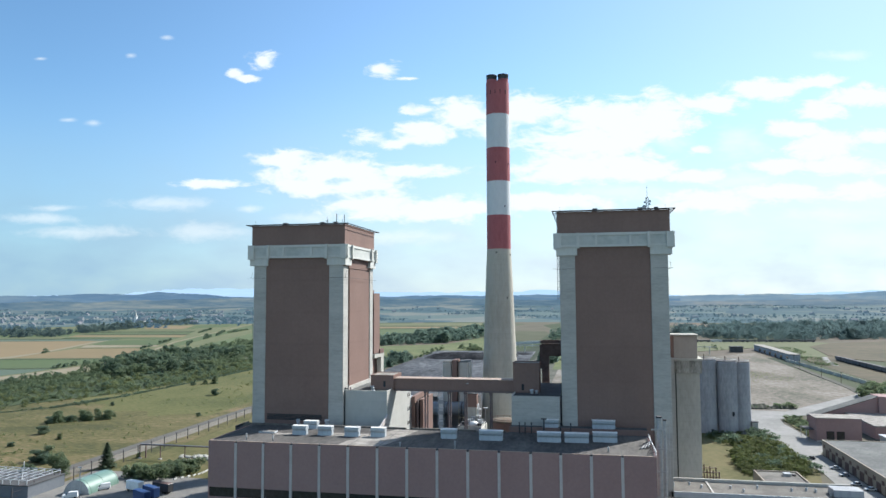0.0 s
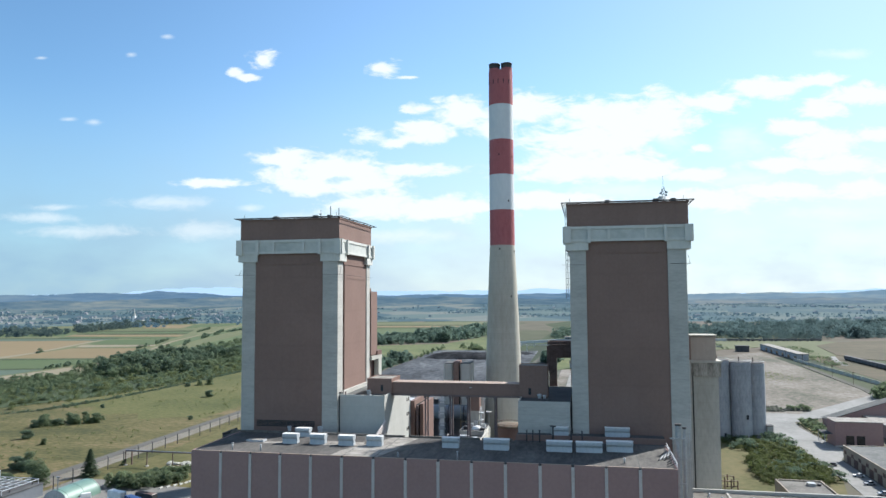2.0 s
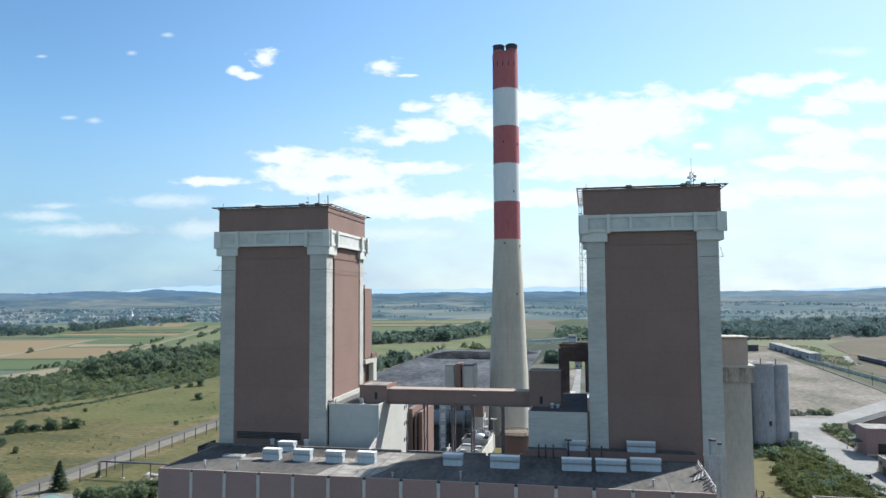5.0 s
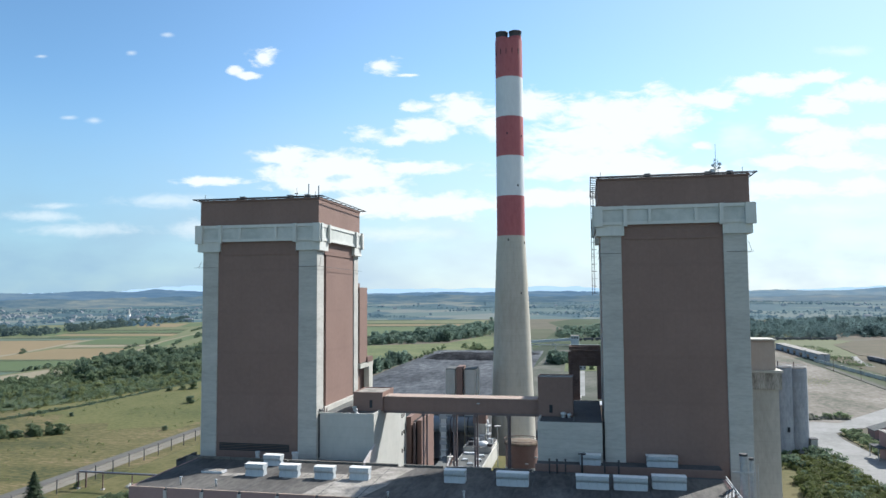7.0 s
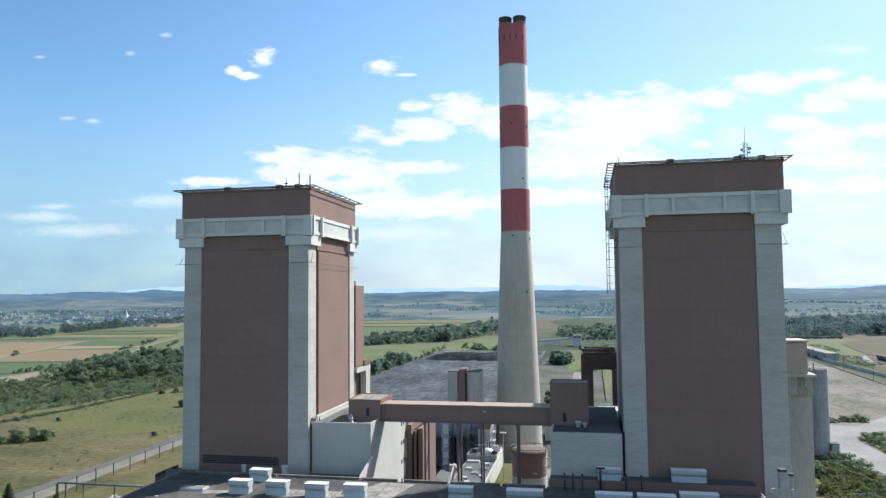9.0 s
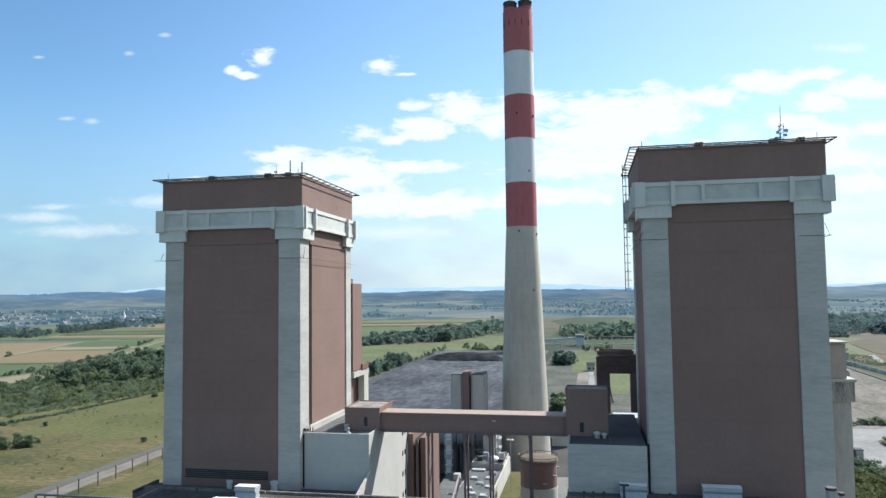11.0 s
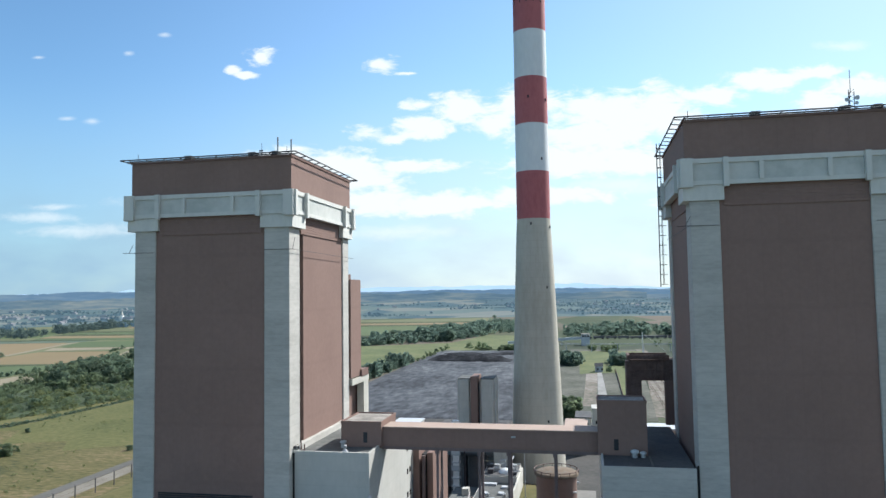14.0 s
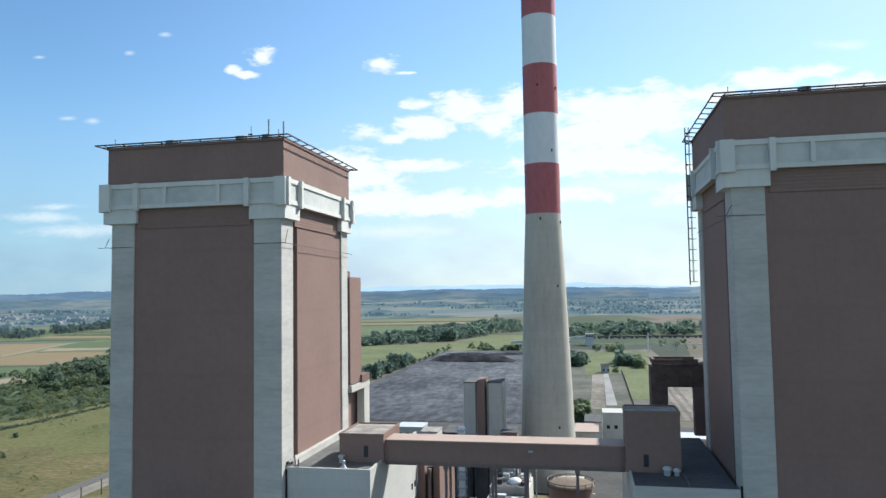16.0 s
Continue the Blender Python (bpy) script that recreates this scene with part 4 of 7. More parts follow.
part("vane", boxes((-97.4, -96.5, 258.45, 258.55, 106.6, 106.9)), DARK_STEEL, t)
part("cup", boxes((-97.0, -96.6, 258.3, 258.7, 106.0, 106.4)), GALV, t)


def lattice_mast(x, y, z):
    t = thing("antenna_mast", (x, y, z), "lattice antenna mast with round dishes and whip aerial", "mast", "roof antennas")
    for dx, dy in ((-0.5, -0.4), (0.5, -0.4), (0, 0.5)):
        part("leg", tubes(0.07, ((x + dx, y + dy, z), (x + dx, y + dy, z + 5.2))), DARK_STEEL, t)
    for k in range(6):
        zz = z + 0.3 + k * 0.9
        part("brace", tubes(0.05, ((x - 0.5, y - 0.4, zz), (x + 0.5, y - 0.4, zz + 0.8)), ((x + 0.5, y - 0.4, zz), (x, y + 0.5, zz + 0.8)), ((x, y + 0.5, zz), (x - 0.5, y - 0.4, zz + 0.8))), DARK_STEEL, t)
    part("whip", tubes(0.06, ((x, y, z + 5), (x, y, z + 9.6))), DARK_STEEL, t)
    for dx, dz, r in ((-1.1, 1.9, 0.75), (-0.9, 3.6, 0.4), (0.9, 3.9, 0.45), (0.8, 2.9, 0.35)):
        bm = bmesh.new()
        rows = []
        for rr, dy in ((r, -0.75), (r * 0.75, -0.58), (r * 0.3, -0.48)):
            rows.append([bm.verts.new((x + dx + rr * math.cos(i * math.pi / 8), y + dy, z + dz + rr * math.sin(i * math.pi / 8))) for i in range(16)])
        for lo, hi in zip(rows, rows[1:]):
            for i in range(16):
                bm.faces.new((lo[i], lo[(i + 1) % 16], hi[(i + 1) % 16], hi[i]))
        bm.faces.new(rows[-1])
        bm.faces.new(rows[0][::-1])
        part("dish", bm, GALV, t)
        part("arm", tubes(0.05, ((x + dx, y - 0.5, z + dz), (x + (0.5 if dx > 0 else -0.5), y - 0.4, z + dz))), DARK_STEEL, t)


lattice_mast(21.8, 262, 107.1)


def caged_ladder(x, y, z0, z1):
    t = thing("caged_ladder", (x, y, z0), "steel cat ladder with hooped safety cage", "ladder")
    for dy in (-0.35, 0.35):
        part("stile", tubes(0.09, ((x, y + dy, z0), (x, y + dy, z1))), DARK_STEEL, t)
    n = int((z1 - z0) / 1.1)
    for i in range(n):
        z = z0 + 0.5 + i * 1.1
        part("rung", tubes(0.05, ((x, y - 0.35, z), (x, y + 0.35, z)), seg=4), DARK_STEEL, t)
    n = int((z1 - z0) / 2.3)
    for i in range(n + 1):
        z = z0 + 0.6 + i * 2.3
        pts = [(x + 0.85 * math.sin(a), y + 0.62 * math.cos(a), z) for a in [math.pi * k / 8 for k in range(9)]]
        part("hoop", tubes(0.07, *zip(pts, pts[1:]), seg=4), DARK_STEEL, t)
        part("bracket", tubes(0.07, ((x, y, z), (x + 1.6, y, z)), seg=4), DARK_STEEL, t)
    part("cage_bar", tubes(0.06, ((x + 0.85, y, z0 + 0.6), (x + 0.85, y, z1)), seg=4), DARK_STEEL, t)
    part("cage_bar", tubes(0.06, ((x + 0.6, y - 0.45, z0 + 0.6), (x + 0.6, y - 0.45, z1)), seg=4), DARK_STEEL, t)


caged_ladder(-11.2, 290.6, 76.0, 110.0)

# rear annex of the lower boiler house, with a concrete portal
annex = thing("boiler_annex", (-100, 298, 0), "brown-clad annex behind the boiler house, over a concrete portal", "annex")
part("shaft", boxes((-118, -88.9, 294.2, 302.6, 53.5, 79.2)), BROWN, annex)
part("roof_cap", boxes((-92.5, -89.6, 294.4, 296.4, 79.2, 80.6)), BROWN_DARK, annex)
part("core", boxes((-116, -91.2, 294.2, 309, 0, 52.4)), BROWN, annex)
part("portal_beam", boxes((-94, -88.6, 294.2, 308.6, 51.6, 53.2)), CONCRETE_WARM, annex)
part("portal_leg", boxes((-90.6, -88.7, 304.2, 308.4, 0, 51.6)), CONCRETE_WARM, annex)
part("portal_cap", boxes((-91.2, -88.4, 301.6, 307.6, 53.2, 55.0)), BROWN_DARK, annex)


# out of view; assumed from the twin's annex, added to shade the stair block roof
annex = thing("boiler_annex", (6, 299, 0), "unseen brown-clad annex assumed behind the taller boiler house", "annex")
part("shaft", boxes((-6.4, 22, 292.1, 306, 0, 81)), BROWN, annex)
part("roof", boxes((-6.2, 21.8, 292.3, 305.8, 81, 81.2)), ROOF_DARK, annex)


# ---- stair blocks and bridge ----
block = thing("stair_block", (-81.5, 275, 0), "plain concrete stair block with flat roof and black joint", "stair block", "stair blocks")
part("wall_shell", boxes((-89.3, -72.8, 257.6, 294, 0, 42.3)), PALE, block)
part("roof", boxes((-90.2, -73.2, 258, 293.6, 42.3, 42.42)), ROOF_GREY, block)
part("parapet", boxes((-90.6, -72.8, 257.6, 258.0, 42.304, 42.9), (-73.2, -72.8, 258.0, 294, 42.304, 42.9), (-90.6, -90.2, 258, 294, 42.304, 42.9)), PALE, block)
part("joint", boxes((-89.3, -88.95, 257.45, 257.7, 30, 42.5)), SEAM, block)
part("kerb", boxes((-90.0, -88.7, 258.4, 291, 42.4, 43.7)), CONCRETE, block)
for k in range(4):
    for y in (288.5, 291.0):
        part("window", boxes((-72.82, -72.68, y, y + 0.9, 36.6 - 5.6 * k, 37.9 - 5.6 * k)), GLASS_DARK, block)
vent = thing("roof_ventilator", (-78.6, 259.6, 42.4), "galvanised roof ventilator with cowl", "ventilator", "roof ventilators")
bm = bmesh.new()
turned(bm, -78.6, 259.6, [(0.75, 42.4), (0.68, 42.65), (0.3, 43.1), (0.24, 43.4)], 14)
part("base", bm, GALV, vent)
bm = bmesh.new()
turned(bm, -78.6, 259.6, [(0.24, 43.4), (0.38, 43.45), (0.38, 43.85), (0.14, 44.05)], 14)
part("cowl", bm, GALV, vent)
vent = thing("roof_ventilator", (-80.6, 264.2, 42.4), "short pale box ventilator on the flat roof", "ventilator", "roof ventilators")
part("base", boxes((-81.0, -80.2, 263.8, 264.6, 42.42, 43.5)), GALV, vent)
part("cap", boxes((-81.15, -80.05, 263.65, 264.75, 43.5, 43.85)), WHITE_METAL, vent)

block = thing("stair_block", (-18, 275, 0), "plain concrete stair block with dark flat roof", "stair block", "stair blocks")
part("wall_shell", boxes((-26.4, -9.6, 253.6, 297, 0, 42.3)), CONCRETE, block)
part("roof", boxes((-26.0, -9.6, 254.0, 296.6, 42.3, 42.42)), ROOF_DARK, block)
part("parapet", boxes((-26.4, -9.6, 253.6, 254.0, 42.304, 42.75), (-26.4, -26.0, 254, 297, 42.304, 42.75)), CONCRETE, block)
part("divider", boxes((-17.2, -16.9, 254.0, 264.5, 42.42, 42.6)), ROOF_GREY, block)
for x, r, h in ((-19.9, 0.75, 1.5), (-18.3, 0.6, 1.2)):
    v = thing("roof_ventilator", (x, 263, 42.42), "pale drum-shaped roof ventilator", "ventilator", "roof ventilators")
    bm = bmesh.new()
    turned(bm, x, 263, [(r * 0.8, 42.42), (r * 0.8, 42.42 + h * 0.6)], 14)
    part("drum", bm, GALV, v)
    bm = bmesh.new()
    turned(bm, x, 263, [(r * 1.1, 42.42 + h * 0.6), (r * 1.1, 42.42 + h * 0.85), (r * 0.5, 42.42 + h)], 14)
    part("cap", bm, WHITE_METAL, v)

bridge = thing("conveyor_bridge", (-50, 268.5, 42.6), "long brown-clad conveyor bridge with pale roof on steel legs", "bridge")
part("gallery", boxes((-72.4, -26.9, 266, 271.8, 42.6, 46.55)), BROWN, bridge)
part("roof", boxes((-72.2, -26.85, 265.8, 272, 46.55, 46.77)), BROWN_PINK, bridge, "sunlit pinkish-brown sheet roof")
part("girder", boxes((-72.4, -26.9, 266.2, 266.6, 41.9, 42.6), (-72.4, -26.9, 271.2, 271.6, 41.9, 42.6)), MAUVE_STEEL, bridge)
part("head_lamp", boxes((-44.5, -43.6, 265.4, 265.8, 45.1, 45.4)), GALV, bridge)
for x in (-60.4, -51.4, -45.2, -35.6):
    for y in (266.6, 271.2):
        leg = part("leg", boxes((x - 0.24, x + 0.24, y - 0.24, y + 0.24, 0, 41.9)), MAUVE_STEEL, bridge)
        part("head_plate", boxes((x - 0.45, x + 0.45, y - 0.45, y + 0.45, 41.2, 41.88)), MAUVE_STEEL, leg)
    for z in (12, 27):
        part("leg_tie", tubes(0.14, ((x, 266.6, z), (x, 271.2, z + 8)), seg=5), MAUVE_STEEL, bridge)
for name, x0, x1, y0, y1, z1 in (("transfer_house", -81.4, -72.4, 265.2, 277.0, 47.6), ("transfer_house", -26.9, -17.3, 264.4, 271.8, 53.0)):
    t = thing(name, ((x0 + x1) / 2, (y0 + y1) / 2, 42.4), "brown-clad conveyor transfer house with a small dark door", "transfer house", "transfer houses")
    part("wall_shell", boxes((x0, x1, y0, y1, 42.4, z1)), BROWN, t)
    part("roof", boxes((x0 + 0.3, x1 - 0.3, y0 + 0.3, y1 - 0.3, z1, z1 + 0.06)), ROOF_PALE, t)
    part("roof_edge", boxes((x0 - 0.08, x1 + 0.08, y0 - 0.08, y0 + 0.22, z1 - 0.25, z1 + 0.3), (x0 - 0.08, x1 + 0.08, y1 - 0.22, y1 + 0.08, z1 - 0.25, z1 + 0.3), (x0 - 0.08, x0 + 0.22, y0 + 0.22, y1 - 0.22, z1 - 0.25, z1 + 0.3), (x1 - 0.22, x1 + 0.08, y0 + 0.22, y1 - 0.22, z1 - 0.25, z1 + 0.3)), BROWN, t)
    xd = x0 + 5.0 if x0 < -50 else x0 + 3.1
    part("door", boxes((xd, xd + 0.9, y0 - 0.06, y0 + 0.1, 43.4, 45.6)), BLACK, t, "dark open doorway")

# coal hopper frame behind the taller house
hop = thing("coal_hopper", (-14, 300, 42.4), "rusty brown steel conveyor head frame", "conveyor head")
part("gallery", boxes((-18.4, -6.5, 299, 305.4, 53.1, 58.2)), RUST, hop)
part("rim", boxes((-19.0, -9.1, 298.3, 298.9, 58.3, 59.4), (-19.0, -18.4, 298.9, 305.4, 58.3, 59.4), (-18.4, -9.1, 304.8, 305.4, 58.3, 59.4), (-14.2, -13.8, 298.9, 304.8, 58.3, 58.9)), RUST, hop)
for y in (299.2, 304.2):
    part("leg", boxes((-18.5, -15.7, y, y + 1.0, 0, 53.1)), RUST, hop)
part("flank", boxes((-19.3, -18.42, 298.9, 305.2, 48, 57.6)), RUST, hop)
part("post", boxes((-10.2, -6.5, 298.6, 301.0, 42.5, 53.1)), BROWN_DARK, hop)
for k in range(5):
    part("stiffener", boxes((-18.3, -9.2, 298.8, 299.1, 53.6 + k * 1.05, 53.75 + k * 1.05)), RUST, hop)
for x in (-14.6, -12.4, -10.6):
    part("stiffener", boxes((x, x + 0.2, 298.75, 299.1, 53.2, 58.3)), RUST, hop)

# ---- turbine hall ----
HX0, HX1, HY0, HY1, HZ = -121.1, 18.9, 216.2, 246.6, 31.2
hall = thing("turbine_hall", ((HX0 + HX1) / 2, 231, 0), "long brown-clad turbine hall with pale pilasters and flat roof", "turbine hall")
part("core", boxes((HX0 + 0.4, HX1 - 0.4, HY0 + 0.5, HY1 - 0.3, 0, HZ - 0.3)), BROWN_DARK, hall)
part("roof", boxes((HX0 + 0.3, HX1 - 0.3, HY0 + 0.3, HY1, HZ - 0.3, HZ)), ROOF, hall, "patched dark bitumen roof")
xs = [HX0] + [-111.5 + 9.45 * min(k, 10) + 8.8 * max(0, k - 10) for k in range(14)] + [HX1]
for a, b in zip(xs, xs[1:]):
    part("panel", boxes((a + 0.42, b - 0.42, HY0, HY0 + 0.5, 16.6, HZ + 0.05)), HALL_BROWN, hall)
    part("window_strip", boxes((a + 0.42, b - 0.42, HY0 + 0.25, HY0 + 0.48, 13.6, 16.6)), GLASS_DARK, hall, "dark ribbon window")
    part("panel", boxes((a + 0.42, b - 0.42, HY0, HY0 + 0.5, 0, 13.6)), HALL_BROWN, hall)
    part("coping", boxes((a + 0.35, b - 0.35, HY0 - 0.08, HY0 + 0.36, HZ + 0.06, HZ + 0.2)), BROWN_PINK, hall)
for x in xs[1:-1]:
    part("pilaster", boxes((x - 0.42, x + 0.42, HY0 - 0.22, HY0 + 0.45, 0, HZ - 0.4)), PILASTER, hall)
    part("gutter_outlet", boxes((x - 0.2, x + 0.2, HY0 - 0.1, HY0 + 0.4, HZ - 0.4, HZ - 0.1)), BLACK, hall)
for x in (HX0, HX1 - 0.42):
    part("corner_panel", boxes((x, x + 0.42, HY0, HY0 + 0.5, 0, HZ + 0.05)), HALL_BROWN, hall)
    part("end_wall", boxes((x, x + 0.42, HY0 + 0.5, HY1, 0, HZ + 0.1)), HALL_BROWN, hall)
# roof seams and worn pale patches
for x in xs[1:-1]:
    part("roof_seam", boxes((x - 0.09, x + 0.09, HY0 + 0.4, HY1 - 0.6, HZ, HZ + 0.05)), ROOF_DARK, hall)
for pts in ([(-77.5, 217.2), (-63.5, 217.0), (-60.5, 228), (-59.5, 245), (-66, 245.4), (-72, 234), (-76.5, 224)], [(-88, 229.5), (-81, 231), (-72, 231), (-73, 236), (-86, 236)], [(-105, 229.5), (-99, 230.5), (-99, 233), (-104.5, 232.5)], [(-66, 217), (-64, 217), (-58, 245), (-62, 245)]):
    bm = bmesh.new()
    prism(bm, pts, HZ - 0.2, HZ + 0.02 + 0.004 * len(pts))
    part("roof_patch", bm, ROOF_PALE, hall, "pale worn roof patch")
# rear parapet in lengths
for a, b in ((-124.5, -111), (-110.6, -94), (-93.6, -72.6), (-71.8, -62.8), (-61.2, -50.5), (-49.8, -38), (-37.4, -27.5)):
    part("rear_parapet", boxes((a, b, HY1, HY1 + 0.7, HZ - 2.2, HZ + 0.55)), ROOF_WORN, hall)
link = thing("link_roof", (-100, 251, 0), "lower dark roof between turbine hall and boiler house", "roof", kind="structure")
part("deck", boxes((-127.5, -73, HY1 + 0.7, 257.5, 0, 29.6)), ROOF_DARK, link)
part("edge", boxes((-127.9, -127.5, HY1 + 0.7, 257.5, 0, 30.4)), ROOF_DARK, link)
link = thing("link_roof", (-4, 251, 0), "raised dark roof strip before the taller boiler house", "roof", kind="structure")
part("deck", boxes((-26.6, 19.2, 248.6, 256.4, 0, 32.6)), ROOF_DARK, link)
part("face", boxes((-26.8, 19.4, 248.2, 248.6, HZ - 1, 33.0)), BROWN, link)
part("gap_roof", boxes((-27.2, 19.2, HY1, 248.2, 0, HZ - 0.02)), ROOF_DARK, link)
ret = thing("retaining_wall", (-72, 251, 0), "sloped pale flank wall beside the stair block", "wall", kind="structure")
bm = bmesh.new()
v = [(-72.8, 247.4), (-72.2, 247.4), (-72.2, 257.6), (-72.8, 257.6)]
lo = [bm.verts.new((x, y, 20)) for x, y in v]
hi = [bm.verts.new((x, y, 31.6 if y < 250 else 34.5)) for x, y in v]
bm.faces.new(lo[::-1])
bm.faces.new(hi)
for i in range(4):
    bm.faces.new((lo[i], lo[(i + 1) % 4], hi[(i + 1) % 4], hi[i]))
part("wall", bm, PILASTER, ret)


def roof_unit(x0, x1, y, z, h):
    """Waisted white sheet-metal ridge ventilator."""
    t = thing("roof_fan_unit", ((x0 + x1) / 2, y + 1.4, z), "white sheet-metal roof fan unit with waisted sides", "roof fan", "roof fan units")
    d = 2.5
    prof = [(y, z), (y + d, z), (y + d - 0.45, z + h * 0.50), (y + d + 0.05, z + h * 0.72), (y + d + 0.05, z + h * 0.92), (y + d - 0.3, z + h), (y + 0.3, z + h), (y - 0.05, z + h * 0.92), (y - 0.05, z + h * 0.72), (y + 0.45, z + h * 0.50)]
    bm = bmesh.new()
    side_prism(bm, prof, x0 + 0.25, x1 - 0.25)
    part("casing", bm, FAN_METAL, t)
    for x in (x0, x1 - 0.25):
        bm = bmesh.new()
        side_prism(bm, [(y + 0.1, z + h * 0.05), (y + d - 0.1, z + h * 0.05), (y + d - 0.55, z + h * 0.5), (y + d + 0.12, z + h * 0.70), (y + d + 0.12, z + h * 0.95), (y - 0.12, z + h * 0.95), (y - 0.12, z + h * 0.70), (y + 0.55, z + h * 0.5)], x, x + 0.25)
        part("end_plate", bm, FAN_METAL, t)
    part("lid", boxes((x0 - 0.1, x1 + 0.1, y + 0.1, y + d - 0.1, z + h, z + h + 0.14)), WHITE_PAINT, t)
    part("curb", boxes((x0 + 0.1, x1 - 0.1, y + 0.1, y + d - 0.1, z - 0.1, z + 0.12)), GALV, t)
    return t


for x0, x1, y, z, h in ((-98.3, -93.4, 230.3, HZ, 2.9), (-89.4, -84.5, 230.8, HZ, 2.9), (-79.9, -75.0, 230.4, HZ, 2.9), (-71.0, -66.1, 231.0, HZ, 2.9), (-98.8, -93.9, 241.6, HZ, 2.6),
                      (-47.6, -42.4, 232.6, HZ, 2.9), (-34.8, -27.2, 232.0, HZ, 3.0), (-16.2, -8.7, 232.6, HZ, 2.9), (-7.6, 0.0, 233.2, HZ, 2.8), (1.2, 8.8, 235.4, HZ, 2.9),
                      (-15.5, -10.2, 250.4, 32.6, 2.5), (1.2, 8.8, 251.2, 32.6, 2.6)):
    roof_unit(x0, x1, y, z, h)

for x, y, z, r in ((-104.1, 249.3, 29.6, 0.6), (-93.3, 250.1, 29.6, 0.8)):
    v = thing("vent_pipe", (x, y, z), "pale round vent pipe with flanged rim", "vent pipe", "roof vent pipes")
    bm = bmesh.new()
    turned(bm, x, y, [(r, z), (r * 0.9, z + 2.9)], 14)
    part("pipe", bm, WHITE_METAL, v)
    bm = bmesh.new()
    turned(bm, x, y, [(r * 1.15, z + 2.9), (r * 1.15, z + 3.5)], 14)
    part("rim", bm, WHITE_METAL, v)
for x, y in ((-23.0, 246.0), (-21.1, 246.0), (-19.0, 246.2), (-9.3, 247.2), (-5.9, 247.0)):
    v = thing("exhaust_pipe", (x, y, HZ), "dark upright exhaust pipe on the roof", "pipe", "roof exhaust pipes")
    part("pipe", tubes(0.2, ((x, y, HZ), (x, y, HZ + 3.4)), seg=8), DARK_STEEL, v)
    part("cap", tubes(0.26, ((x, y, HZ + 3.4), (x, y, HZ + 3.7)), seg=8), DARK_STEEL, v)
v = thing("exhaust_pipe", (-14.9, 247.6, HZ), "dark exhaust pipe with a T-shaped head", "pipe", "roof exhaust pipes")
part("pipe", tubes(0.26, ((-14.9, 247.6, HZ), (-14.9, 247.6, HZ + 4.8)), seg=8), DARK_STEEL, v)
part("cap", tubes(0.24, ((-15.8, 247.6, HZ + 4.8), (-13.9, 247.6, HZ + 4.8)), seg=8), DARK_STEEL, v)
for x, y, h in ((-109.5, 219.5, 1.8), (-100.4, 219.8, 1.5), (-40.2, 218.2, 2.0), (5.6, 221.4, 1.2), (-57.5, 218.3, 1.0)):
    v = thing("roof_drain_pipe", (x, y, HZ), "short grey breather pipe on the roof", "pipe", "roof breather pipes")
    part("pipe", tubes(0.22, ((x, y, HZ), (x, y, HZ + h)), seg=8), GALV, v)
    part("cap", tubes(0.34, ((x, y, HZ + h), (x, y, HZ + h + 0.25)), seg=8), GALV, v)
v = thing("roof_skylight", (-108, 232.5, HZ), "low pale roof skylight", "skylight")
bm = boxes((-111, -105.2, 231.4, 234.2, HZ, HZ + 0.5))
part("frame", bm, WHITE_METAL, v)
part("pane", boxes((-110.7, -105.5, 231.7, 233.9, HZ + 0.5, HZ + 0.6)), ROOF_PALE, v)

# roof corner rack with pipes and rail
rack = thing("roof_rack", (17.5, 225, HZ), "tangle of galvanised pipes and rails at the roof corner", "pipe rack")
for i in range(7):
    y = 218.5 + i * 2.6
    part("post", tubes(0.12, ((19.0, y, HZ), (19.0, y, HZ + 1.3))), GALV, rack)
    part("strut", tubes(0.1, ((16.4 + 0.3 * (i % 3), y, HZ + 0.1), (19.0, y + 0.6, HZ + 1.2))), DARK_STEEL, rack)
for z in (0.6, 1.3):
    part("rail", tubes(0.12, ((19.0, 217, HZ + z), (19.0, 245, HZ + z))), WHITE_PAINT, rack)
for i in range(6):
    part("pipe", tubes(0.2, ((15.0 + 0.55 * i, 226 + i * 0.7, HZ + 0.25), (17.6 + 0.2 * i, 236 - i * 0.5, HZ + 0.3 + 0.16 * i))), GALV if i % 2 else DARK_STEEL, rack)

duct = thing("exhaust_duct", (22.2, 239, 0), "tall pair of grey steel exhaust ducts", "duct")
for x, top, r in ((21.9, 38.8, 0.85), (23.6, 37.9, 0.5)):
    bm = bmesh.new()
    turned(bm, x, 239, [(r, 0), (r, top)], 16)
    part("pipe", bm, GALV, duct)
    bm = bmesh.new()
    turned(bm, x, 239, [(r * 1.15, top), (r * 1.15, top + 0.5)], 16)
    part("rim", bm, DARK_STEEL, duct)
for z in (14, 22, 29, 35):
    part("clamp", boxes((19.4, 23.9, 238.0, 238.3, z, z + 0.4)), GALV, duct)
part("ladder", tubes(0.09, ((24.3, 238.4, 0), (24.3, 238.4, 37)), ((24.9, 238.4, 0), (24.9, 238.4, 37))), GALV, duct)


# ---- chimney ----
CX, CY = -49.3, 412.5
stack = thing("chimney", (CX, CY, 0), "tall concrete chimney with red and white bands and two black flues", "chimney")


def stack_r(z):
    return 6.7 + 0.2 * min(1, (204 - z) / 99) if z >= 105 else 6.9 + 4.1 * ((105 - z) / 105) ** 0.9


